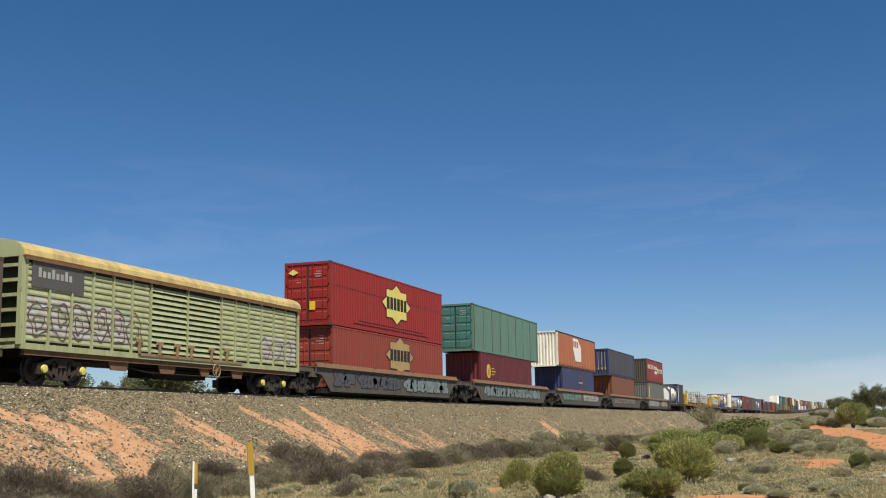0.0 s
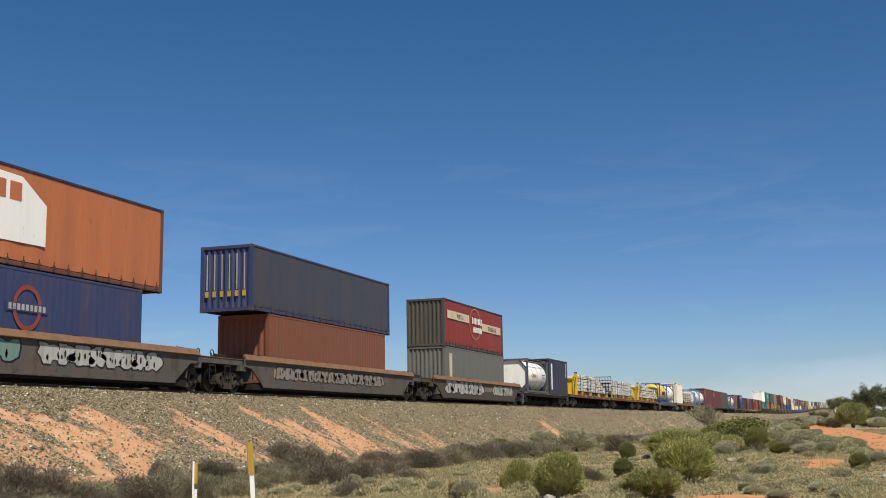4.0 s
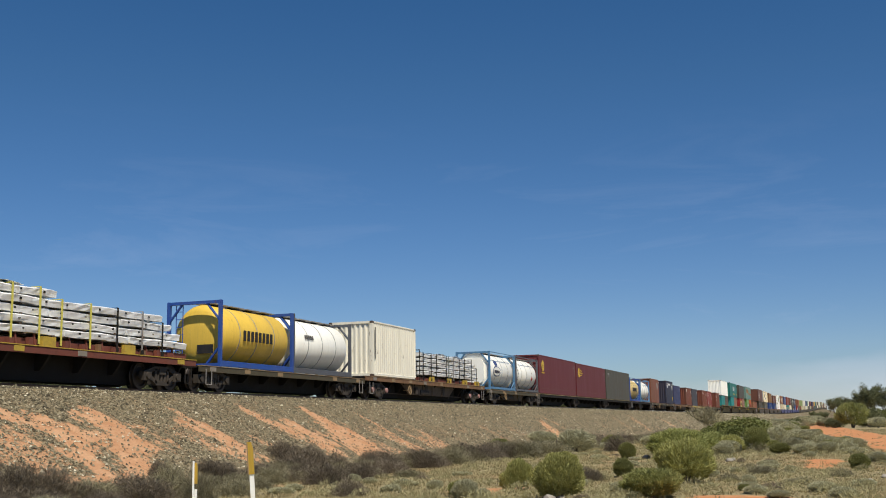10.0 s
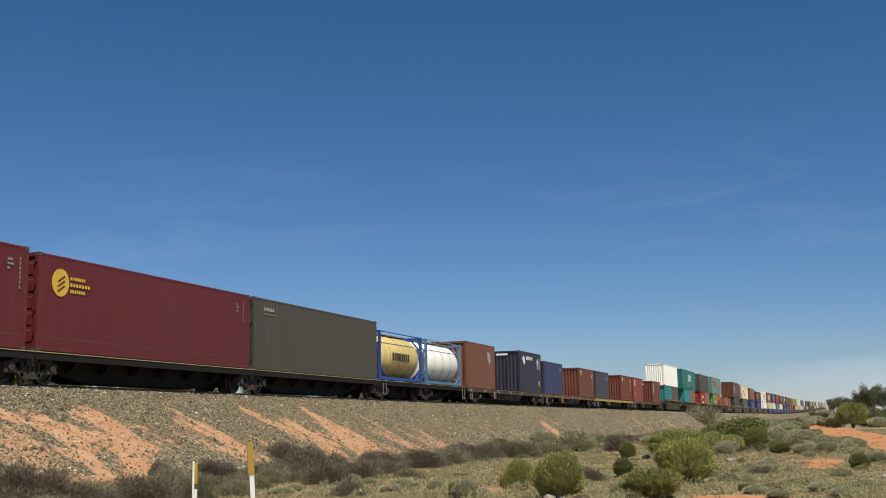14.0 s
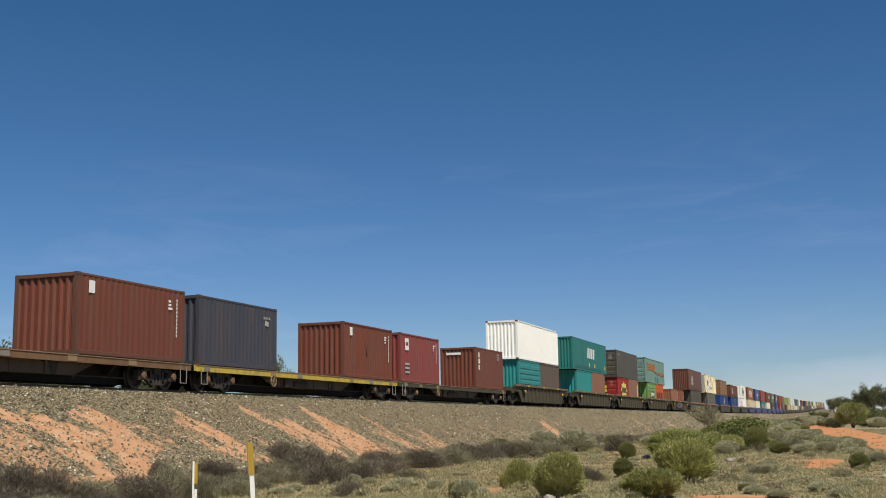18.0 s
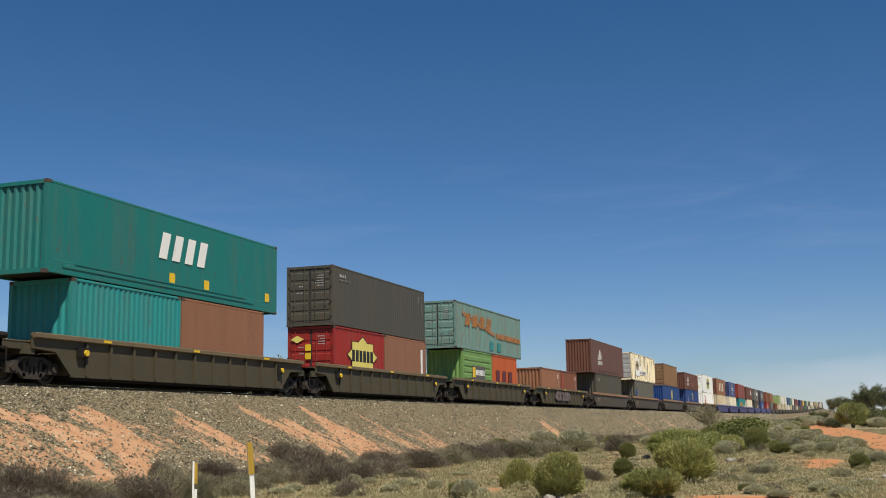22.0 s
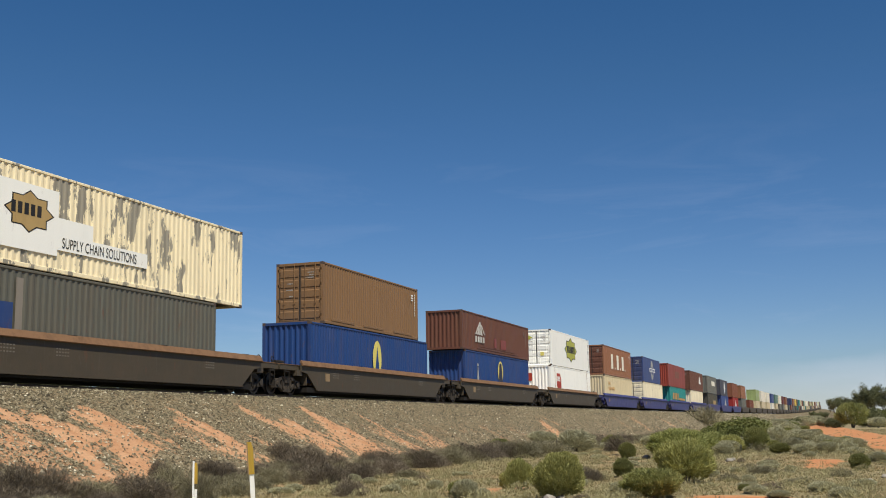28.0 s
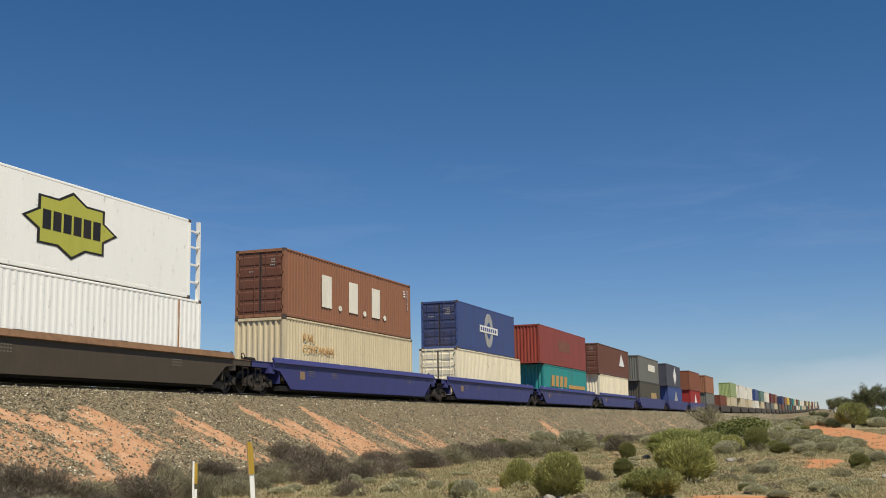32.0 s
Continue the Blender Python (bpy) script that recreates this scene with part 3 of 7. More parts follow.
def container(s, z, L, H, material, label, side="corr", end="corr", frame_mat=None, end_mat=None, far=False, roof_mat=None, top_mat=None, lead_mat=None, name="shipping_container", group="containers on the train", seed=0):
    fm = frame_mat or material
    em = end_mat or material
    box = thing(name, label, "container", group)
    # frame: posts, rails, castings; far down the train it is one welded frame
    hull = Shape()
    for x in (0.0, L - 0.14):
        for y in (-1.219, 1.219 - 0.14):
            if far:
                hull.box(x, x + 0.14, y, y + 0.14, 0.12, H - 0.12)
            else:
                part("corner_post", Shape().box(x, x + 0.14, y, y + 0.14, 0.12, H - 0.12), (lead_mat or fm) if x == 0 else fm, box)
    for y in (-1.219, 1.219 - 0.09):
        if far:
            hull.box(0.14, L - 0.14, y, y + 0.09, H - 0.10, H - 0.012).box(0.14, L - 0.14, y, y + 0.09, 0.03, 0.17)
            continue
        part("top_rail", Shape().box(0.14, L - 0.14, y, y + 0.09, H - 0.10, H - 0.012, 0.015), top_mat or fm, box)
        part("bottom_rail", Shape().box(0.14, L - 0.14, y, y + 0.09, 0.03, 0.17, 0.015), fm, box)
    for x in (0.0, L - 0.1):
        if far:
            hull.box(x, x + 0.1, -1.08, 1.08, H - 0.13, H - 0.01).box(x, x + 0.1, -1.08, 1.08, 0.02, 0.16)
            continue
        part("end_header", Shape().box(x, x + 0.1, -1.08, 1.08, H - 0.13, H - 0.01), (lead_mat or fm) if x == 0 else fm, box)
        part("end_sill", Shape().box(x, x + 0.1, -1.08, 1.08, 0.02, 0.16), (lead_mat or fm) if x == 0 else fm, box)
    if far:
        part("frame", hull, fm, box)
    else:
        for x in (-0.003, L - 0.175):
            for y in (-1.222, 1.222 - 0.165):
                for zz in (0.0, H - 0.118):
                    part("corner_casting", Shape().box(x, x + 0.178, y, y + 0.165, zz, zz + 0.118, 0.012), casting_mat, box)
    # near and far walls
    for sgn in (-1, 1):
        y = sgn * (1.205 if side == "corr" else 1.212)
        if side == "corr":
            w = corrugated(L, H, 0.14, L - 0.14, 0.17, H - 0.10, y, sgn)
        elif side == "soft":
            w = corrugated(L, H, 0.14, L - 0.14, 0.17, H - 0.10, y, sgn, 0.30, 0.016)
        elif side == "faint":
            w = corrugated(L, H, 0.14, L - 0.14, 0.17, H - 0.10, y, sgn, 0.30, 0.007)
        elif side == "flat":
            w = Shape().box(0.14, L - 0.14, min(y, y - sgn * 0.05), max(y, y - sgn * 0.05), 0.17, H - 0.10)
        elif side == "ribbed":
            w = corrugated(L, H, 0.14, L - 0.14, 0.17, H - 0.10, y - sgn * 0.005, sgn, 0.17, 0.022)
            if sgn < 0:
                n = int(L / 2.0)
                for i in range(n + 1):
                    x = 0.3 + i * (L - 0.6) / n
                    part("side_post", Shape().box(x - 0.035, x + 0.035, y - 0.008, y + 0.03, 0.17, H - 0.10), C["seam_green"], box)
        elif side == "swaged":
            w = Shape().box(0.14, L - 0.14, min(y - sgn * 0.02, y - sgn * 0.06), max(y - sgn * 0.02, y - sgn * 0.06), 0.17, H - 0.10)
            if sgn < 0:
                for i in range(2):
                    a, b = 0.3 + i * (L - 0.45) / 2, 0.2 + (i + 1) * (L - 0.45) / 2
                    for j in range(6):
                        zz = 0.32 + j * (H - 0.6) / 6
                        part("side_panel_fold", Shape().prism_x([(y + 0.02, zz), (y + 0.02, zz + 0.30), (y - 0.012, zz + 0.26), (y - 0.012, zz + 0.04)], a, b), material, box)
        else:  # curtain: a slack sheet with its straps and buckles along the foot
            w = Shape()
            n = 60
            for i in range(n + 1):
                x = 0.10 + i * (L - 0.2) / n
                d = 0.012 * math.sin(i * 1.3 + sgn) + 0.010 * math.sin(i * 0.37)
                for zz, k in ((0.20, 1.6), (0.55, 1.0), (H * 0.5, 0.8), (H - 0.10, 0.1)):
                    w.v.append((x, y - sgn * (0.02 + d * k), zz))
            for i in range(n):
                for j in range(3):
                    q = (4 * i + j, 4 * i + 4 + j, 4 * i + 5 + j, 4 * i + 1 + j)
                    w.f.append(q if sgn < 0 else q[::-1])
            if sgn < 0:
                for i in range(22):
                    x = 0.35 + i * (L - 0.7) / 21
                    part("curtain_strap", Shape().box(x - 0.018, x + 0.018, -1.232, -1.222, 0.02, 0.36).box(x - 0.045, x + 0.045, -1.245, -1.22, 0.06, 0.24), strap_dark, box)
        part("side_wall", w, material, box)
    part("roof", Shape().box(0.1, L - 0.1, -1.15, 1.15, H - 0.05, H - 0.02), roof_mat or fm, box)
    part("floor", Shape().box(0.1, L - 0.1, -1.15, 1.15, 0.10, 0.16), steel, box)
    # rear end, plain; leading end, as it shows
    part("end_wall", Shape().box(L - 0.07, L - 0.03, -1.09, 1.09, 0.16, H - 0.13), em, box)
    if end == "corr":
        part("end_wall", corrugated_end(H, 0.03, 0.16, H - 0.13, 1.09), em, box)
    else:
        for k, (a, b) in enumerate(((-1.08, -0.01), (0.01, 1.08))):
            door = part("door", Shape().box(0.04, 0.09, a, b, 0.16, H - 0.13), em, box)
            if far:
                continue
            g = Shape()
            for y0, y1, z0, z1 in ((a - 0.012, a + 0.03, 0.14, H - 0.12), (b - 0.03, b + 0.012, 0.14, H - 0.12), (a, b, 0.14, 0.185), (a, b, H - 0.155, H - 0.12)):
                g.box(0.030, 0.042, y0, y1, z0, z1)
            part("gasket", g, rubber, door)
            for j in range(5):
                zz = 0.24 + j * (H - 0.45) / 5
                part("door_panel", Shape().prism_y([(0.04, zz), (0.04, zz + (H - 0.45) / 5 - 0.09), (0.015, zz + (H - 0.45) / 5 - 0.14), (0.015, zz + 0.05)], a + 0.08, b - 0.08), em, door)
            for yy in (a + 0.27, b - 0.27):
                sh = Shape().tube((0.0, yy, 0.06), (0.0, yy, H - 0.06), 0.02, 6)
                sh.box(-0.02, 0.03, yy - 0.05, yy + 0.05, 0.95, 1.0)
                part("locking_bar", sh, em, door)
            for j in range(4):
                zz = 0.35 + j * (H - 0.75) / 3
                yy = a if k == 0 else b
                part("hinge", Shape().box(0.0, 0.05, yy - 0.05, yy + 0.05, zz, zz + 0.12), fm, door)
            sh = Shape()
            r = random.Random(seed * 7 + k)
            for j in range(r.randint(3, 5) if k == 0 else r.randint(1, 3)):
                zz = H - 0.5 - j * 0.12 if k == 0 else H - 1.0 - j * 0.3
                y0 = a + 0.36
                for q in range(r.randint(3, 6)):
                    y1 = y0 + r.uniform(0.03, 0.07)
                    sh.box(0.008, 0.014, y0, y1, zz, zz + 0.05)
                    y0 = y1 + 0.025
            tagged(part("marking", sh, faded_code, door), kind="stuff")
    rolls(box, s, z)
    return box


faded_code = paint("faded_code", (0.48, 0.46, 0.43), 0.5)
strap_dark = paint("dusty_strap", (0.075, 0.035, 0.025), 0.4)
lock_mat = paint("galvanised_bar", (0.30, 0.28, 0.26), 0.4)


# wheel sets and bogies
def wheelset_mesh():
    sh = Shape()
    for sg in (-1, 1):
        y = sg * 0.72
        prof = [(y - sg * 0.05, 0.49), (y - sg * 0.018, 0.46), (y + sg * 0.07, 0.455), (y + sg * 0.075, 0.36), (y + sg * 0.03, 0.32), (y + sg * 0.03, 0.13), (y + sg * 0.08, 0.11), (y + sg * 0.42, 0.08)]
        if sg < 0:
            prof = prof[::-1]
        sh.lathe_y(prof, 0, 0, 22)
    sh.tube((0, -0.7, 0), (0, 0.7, 0), 0.08, 8)
    return mesh_obj("wheelset", sh.v, sh.f, wheel_steel)


WHEELSET = wheelset_mesh()


def bogie_mesh(kind=0):
    sh = Shape()
    for sg in (-1, 1):
        y0, y1 = (sg * 0.93, sg * 1.07) if sg > 0 else (sg * 1.07, sg * 0.93)
        # cast side frame: arched top member, sagging bottom member, window at the springs
        sh.prism_y([(-1.12, 0.58), (-0.45, 0.80), (0.45, 0.80), (1.12, 0.58), (1.12, 0.40), (0.42, 0.66), (-0.42, 0.66), (-1.12, 0.40)], y0, y1)
        sh.prism_y([(-0.80, 0.46), (-0.34, 0.14), (0.34, 0.14), (0.80, 0.46), (0.66, 0.50), (0.30, 0.27), (-0.30, 0.27), (-0.66, 0.50)], y0, y1)
        for x in (-0.36, 0.36):
            sh.box(x - 0.06, x + 0.06, y0, y1, 0.2, 0.72)
        for x in (-0.2, 0.0, 0.2):
            sh.tube((x, (y0 + y1) / 2, 0.27), (x, (y0 + y1) / 2, 0.52), 0.075, 8)
        for x in (-0.9, 0.9):
            sh.prism_y([(x - 0.22, 0.30), (x + 0.22, 0.30), (x + 0.24, 0.62), (x - 0.24, 0.62)], y0 - 0.03, y1 + 0.03)
            sh.tube((x, sg * 0.95, 0.46), (x, sg * 1.16, 0.46), 0.12, 10)
    sh.box(-0.2, 0.2, -1.1, 1.1, 0.52, 0.74)
    return mesh_obj("bogie", sh.v, sh.f, bogie_mat)


BOGIE = bogie_mesh()
bearing_mats = [yellow, mat("pink_bearing_cap", (0.42, 0.22, 0.20), 0.6), rusty]
WHEELS = []


def bogie(x, holder, far=False, caps=None):
    b = new("bogie", BOGIE)
    b.parent = holder
    b.location = (x, 0, 0.17)
    for dx in (-0.9, 0.9):
        w = new("wheelset", WHEELSET)
        w.parent = b
        w.location = (dx, 0, 0.46)
        if not far:
            WHEELS.append((w, dx))
        if caps:
            part("bearing_cap", Shape().lathe_y([(-1.20, 0.06), (-1.19, 0.12), (-1.12, 0.125)], dx, 0.46, 12), caps, b)
    return b


def coupler(x, holder, sgn):
    sh = Shape().box(min(x, x + sgn * 0.75), max(x, x + sgn * 0.75), -0.1, 0.1, 0.85, 1.02)
    sh.box(min(x + sgn * 0.6, x + sgn * 0.95), max(x + sgn * 0.6, x + sgn * 0.95), -0.17, 0.17, 0.78, 1.08)
    sh.tube((x + sgn * 0.1, -0.35, 0.95), (x + sgn * 0.7, -0.3, 0.62), 0.03, 6)
    return part("coupler", sh, steel, holder)


def graffiti(holder, x0, x1, z0, z1, seed, material, y):
    """Sprayed bubble shapes without meaning: fat blobs with dark rims and hollows."""
    r = random.Random(seed)
    x = x0
    hz = z1 - z0
    while x < x1 - 0.4:
        w = r.uniform(0.95, 1.45) * hz / 0.75
        cx, cz = x + w / 2, (z0 + z1) / 2
        ph, p2 = r.uniform(0, 6), r.uniform(0, 6)
        lean = r.uniform(-0.15, 0.15)
        for scale, yy, m, nm in ((1.0, y - 0.004, black_paint, "graffiti_rim"), (0.86, y - 0.009, material, "graffiti")):
            pts = []
            for i in range(22):
                a = 2 * math.pi * i / 22
                q = 1 + 0.20 * math.sin(3 * a + ph) + 0.16 * math.sin(5 * a + p2) + 0.08 * math.sin(7 * a - ph)
                zz = cz + 0.55 * hz * scale * q * math.sin(a)
                zz = max(cz - 0.5 * hz * scale, min(cz + 0.5 * hz * scale, zz))
                pts.append((cx + 0.5 * w * scale * q * math.cos(a) + lean * (zz - cz), zz))
            part(nm, Shape().prism_y(pts, yy, yy + 0.004), m, holder)
        for j in range(r.choice((2, 3))):
            ox, oz = cx + r.uniform(-0.22, 0.22) * w, cz + r.uniform(-0.2, 0.2) * hz
            part("graffiti_hollow", Shape().prism_y(disc(ox, oz, r.uniform(0.03, 0.06), r.uniform(0.06, 0.16), 9), y - 0.013, y - 0.010), black_paint, holder)
        x += w * r.uniform(0.60, 0.82)




def well_wagon(s0, s1, material, label, ribs=False, tag=None, far=False, lip=None, seed=0):
    """A container well wagon between two bogies, its deep side sills from s0 to s1."""
    L = s1 - s0
    w = thing("well_wagon", label, "wagon", "wagons of the freight train")
    if far:
        for y0, y1 in ((-1.36, -1.30), (1.30, 1.36)):
            part("side_sill", Shape().prism_y([(0, 1.62), (0, 1.30), (1.6, 0.45), (L - 1.6, 0.45), (L, 1.30), (L, 1.62)], y0, y1), material, w)
    else:
        k0, k1 = (1.05, 1.78) if ribs else (0.55, 1.5)
        for sg in (-1, 1):
            y = sg * 1.33
            sill = Shape().prism_y([(0, 1.56), (0, 1.20), (k0, 1.13), (k1, 0.45), (L - k1, 0.45), (L - k0, 1.13), (L, 1.20), (L, 1.56)], y - 0.03, y + 0.03)
            o = part("side_sill", sill, material, w)
            if ribs:
                part("top_flange", Shape().box(0.0, L, min(y, y + sg * 0.13) - 0.03, max(y, y + sg * 0.13) + 0.03, 1.50, 1.66, 0.02), cap_olive, o)
            else:
                sec = [(1.27, 1.60), (1.30, 1.69), (1.345, 1.69), (1.46, 1.47), (1.43, 1.44), (1.37, 1.46)]
                part("top_flange", Shape().prism_x([(sg * p, q) for p, q in (sec if sg > 0 else sec[::-1])], 0.0, L), lip or material, o)
            part("bottom_flange", Shape().box(k1, L - k1, min(y, y + sg * 0.06) - 0.02, max(y, y + sg * 0.06) + 0.02, 0.40, 0.447), material, o)
            if ribs:
                n = 11
                for i in range(n):
                    x = 2.45 + i * (L - 4.9) / (n - 1)
                    part("rib", Shape().box(x - 0.05, x + 0.05, min(y + sg * 0.03, y + sg * 0.11), max(y + sg * 0.03, y + sg * 0.11), 0.45, 1.495), material, o)
                for x in (2.2, L - 2.2):
                    part("bracket", Shape().box(x - 0.22, x + 0.22, y + sg * 0.12 - 0.05, y + sg * 0.12 + 0.05, 1.02, 1.32), steel, o)
                    part("yellow_fitting", Shape().lathe_y([(y + sg * 0.19 - 0.04, 0.1), (y + sg * 0.19 + 0.04, 0.1)], x + 0.1, 1.16, 10), yellow, o)
                for x in (3.4, L * 0.5, L - 3.4):
                    part("yellow_patch", Shape().box(x - 0.2, x + 0.2, y + sg * 0.165 - 0.003, y + sg * 0.165 + 0.003, 1.54, 1.62), yellow, o)
            else:
                for x in (L * 0.35, L * 0.62, 1.2, L - 1.2):
                    part("lashing_lug", Shape().box(x - 0.22, x + 0.22, y - 0.02, y + 0.04, 1.652, 1.70), white_paint if material is bluesill else steel, o)
                if sg < 0:
                    for x in (3.2, 5.6, L - 4.2):
                        sh = Shape()
                        for j in range(3):
                            for q in range(5):
                                sh.prism_y(rect(x + 0.13 * q, x + 0.13 * q + 0.08, 1.22 - j * 0.10, 1.26 - j * 0.10), y - 0.036, y - 0.031)
                        tagged(part("marking", sh, worn_code, o), kind="stuff")
                    part("plate", Shape().prism_y(rect(2.4, 2.85, 0.85, 1.2), y - 0.036, y - 0.031), tan_plate, o)
    for xb in (0.62, L - 0.66):
        part("end_bulkhead", Shape().box(xb, xb + 0.04, -1.29, 1.29, 0.62 if not ribs else 1.15, 1.5), material, w)
    if ribs and not far:
        for xb in (1.72, L - 1.76):
            part("end_shroud", Shape().box(xb, xb + 0.04, -1.29, 1.29, 0.46, 1.5), material, w)
    part("well_floor", Shape().box(0.66 if not ribs else 2.0, L - (0.66 if not ribs else 2.0), -1.28, 1.28, 0.32, 0.54), steel, w)
    for x0, x1, sg in ((-1.7, 1.6, -1), (L - 1.6, L + 1.7, 1)):
        pz = 1.38 if ribs else 1.46
        part("end_platform", Shape().prism_y([(x0, pz - 0.22), (x1, pz - 0.22), (x1, pz), (x0, pz)], -1.22, 1.22), material, w)
        part("platform_plate", Shape().box(x0, x1, -1.24, 1.24, pz + 0.002, pz + 0.03), cap_olive if ribs else (lip or material), w)
        part("bolster", Shape().box((x0 + x1) / 2 - 0.25, (x0 + x1) / 2 + 0.25, -1.3, 1.3, 1.02, 1.28), material, w)
        if not far:
            xe = x0 if sg < 0 else x1
            coupler(xe, w, sg)
            sh = Shape()
            for yy in (-1.25,):
                xx = xe - sg * 0.35
                sh.tube((xx, yy, 1.2), (xx, yy, 0.55), 0.02, 6)
                sh.tube((xx + 0.4 * sg * -1, yy, 1.2), (xx + 0.4 * sg * -1, yy, 0.55), 0.02, 6)
                sh.tube((xx, yy, 0.56), (xx - 0.4 * sg, yy, 0.56), 0.02, 6)
                sh.box(min(xx, xx - 0.4 * sg), max(xx, xx - 0.4 * sg), -1.25, -0.7, 1.14, 1.2)
            part("step", sh, steel, w)
            sh = Shape()
            sh.tube((xe - sg * 0.5, -0.55, 1.40), (xe - sg * 0.5, -0.55, 1.70), 0.025, 6)
            sh.ring((xe - sg * 0.5, -0.58, 1.70), 0.13, 0.018, 12)
            part("brake_wheel", sh, steel, w)
            part("brake_hose", Shape().tube((xe, -0.4, 1.22), (xe + sg * 0.5, -0.35, 0.8), 0.03, 6), black_paint, w)
            part("brake_cylinder", Shape().tube((xe - sg * 0.9, -0.45, 1.60), (xe - sg * 1.6, -0.45, 1.60), 0.11, 10), steel, w)
    bogie(0.4 if ribs else -0.8, w, far)
    bogie(L - 1.1 if ribs else L - 0.5, w, far)
    rolls(w, s0)
    return w


cap_olive = mat("worn_olive_cap", (0.17, 0.125, 0.065), 0.7, 0, 0.6, (0.10, 0.07, 0.04), 2)
belly_brown = mat("dusty_brown_girder", (0.115, 0.075, 0.042), 0.75, 0.0, 0.6, (0.05, 0.035, 0.022), 2)
pale_edge = paint("pale_yellow_edge", (0.52, 0.43, 0.20), 0.4)
worn_code = paint("worn_sill_code", (0.20, 0.175, 0.14), 0.5)
faded = paint("faded_marking", (0.30, 0.26, 0.21), 0.5)
tan_plate = paint("tan_plate", (0.36, 0.24, 0.12), 0.4)


def flat_wagon(s0, s1, material, label, lip=None, bogies=(1.9, None), caps=None, depth=0.24, truss=True, steps_on=True, step_mat=None, top=1.13):
    """A flat container wagon with a fish-bellied spine under the deck."""
    L = s1 - s0
    w = thing("flat_wagon", label, "wagon", "wagons of the freight train")
    for sg in (-1, 1):
        y = sg * 1.24
        o = part("side_beam", Shape().box(0, L, min(y, y - sg * 0.08), max(y, y - sg * 0.08), top - depth, top - 0.03), material, w)
        part("deck_edge", Shape().box(0, L, min(y + sg * 0.02, y - sg * 0.12), max(y + sg * 0.02, y - sg * 0.12), top - 0.028, top - 0.002), lip or material, o)
        n = int(L / 2.4)
        if sg < 0 and material is not steel:
            rp = random.Random(int(s0))
            for i in range(n):
                if rp.random() < 0.35:
                    continue
                x = 0.8 + i * (L - 1.6) / max(1, n - 1) + rp.uniform(-0.3, 0.3)
                part("side_plate", Shape().box(x - 0.22, x + 0.22, y - 0.012, y - 0.004, top - depth + 0.03, top - 0.05), (faded, tan_plate, lip or material)[i % 3], o)
    part("deck", Shape().box(0.02, L - 0.02, -1.10, 1.10, top - 0.09, top - 0.004), steel, w)
    part("spine", Shape().prism_y([(0.3, top - 0.1), (0.3, 0.85), (3.2, 0.29), (L - 3.2, 0.29), (L - 0.3, 0.85), (L - 0.3, top - 0.1)], -0.5, 0.5), steel, w)
    n = int(L / 1.6)
    for i in range(n):
        x = 0.6 + i * (L - 1.2) / (n - 1)
        part("cross_bearer", Shape().prism_x([(-1.15, top - 0.1), (1.15, top - 0.1), (0.7, 0.6), (-0.7, 0.6)], x - 0.05, x + 0.05), steel, w)
    if truss:
        part("belly_girder", Shape().prism_y([(L * 0.26, top - 0.12), (L * 0.33, 0.50), (L * 0.67, 0.50), (L * 0.74, top - 0.12)], -0.98, -0.94), belly_brown, w)
        for xg in (0.36, 0.44, 0.52, 0.60):
            part("girder_rib", Shape().box(L * xg - 0.04, L * xg + 0.04, -1.02, -0.985, 0.52, top - 0.14), belly_brown, w)
        part("air_tank", Shape().tube((L * 0.42, -0.85, 0.66), (L * 0.42 + 1.3, -0.85, 0.66), 0.2, 12), bogie_mat, w)
        part("brake_cylinder", Shape().tube((L * 0.56, -0.8, 0.72), (L * 0.56 + 0.6, -0.8, 0.72), 0.16, 10).tube((L * 0.56 + 0.6, -0.8, 0.72), (L * 0.56 + 1.5, -0.8, 0.66), 0.03, 6), bogie_mat, w)
        part("brake_valve", Shape().box(L * 0.37, L * 0.37 + 0.35, -1.1, -0.7, 0.5, 0.92, 0.04), bogie_mat, w)
        part("brake_lever", Shape().prism_y([(L * 0.66, 0.95), (L * 0.66 + 0.12, 0.95), (L * 0.66 + 0.3, 0.4), (L * 0.66 + 0.22, 0.4)], -0.95, -0.9), bogie_mat, w)
        part("brake_rod", Shape().tube((3.4, -0.72, 0.52), (L - 3.4, -0.72, 0.52), 0.025, 6), bogie_mat, w)
        for xg in (0.34, 0.47, 0.62):
            part("hanger", Shape().prism_y([(L * xg - 0.3, top - 0.1), (L * xg + 0.3, top - 0.1), (L * xg + 0.08, 0.5), (L * xg - 0.08, 0.5)], -1.0, -0.96), bogie_mat, w)
        sh = Shape().ring((L * 0.30, -1.28, 0.72), 0.23, 0.022, 14)
        for a in range(3):
            q = a * math.pi / 3
            sh.tube((L * 0.30 - 0.23 * math.cos(q), -1.28, 0.72 - 0.23 * math.sin(q)), (L * 0.30 + 0.23 * math.cos(q), -1.28, 0.72 + 0.23 * math.sin(q)), 0.015, 5)
        sh.tube((L * 0.30, -1.28, 0.72), (L * 0.30, -0.9, 0.72), 0.025, 6)
        part("hand_wheel", sh, tan_plate, w)
    if steps_on:
        for x, sg in ((0.35, 1), (L - 0.75, 1)):
            sh = Shape()
            sh.tube((x, -1.27, 1.0), (x, -1.27, 0.42), 0.018, 5)
            sh.tube((x + 0.4, -1.27, 1.0), (x + 0.4, -1.27, 0.42), 0.018, 5)
            sh.tube((x, -1.27, 0.42), (x + 0.4, -1.27, 0.42), 0.018, 5)
            part("step", sh, step_mat or lock_mat, w)
    coupler(0.1, w, -1)
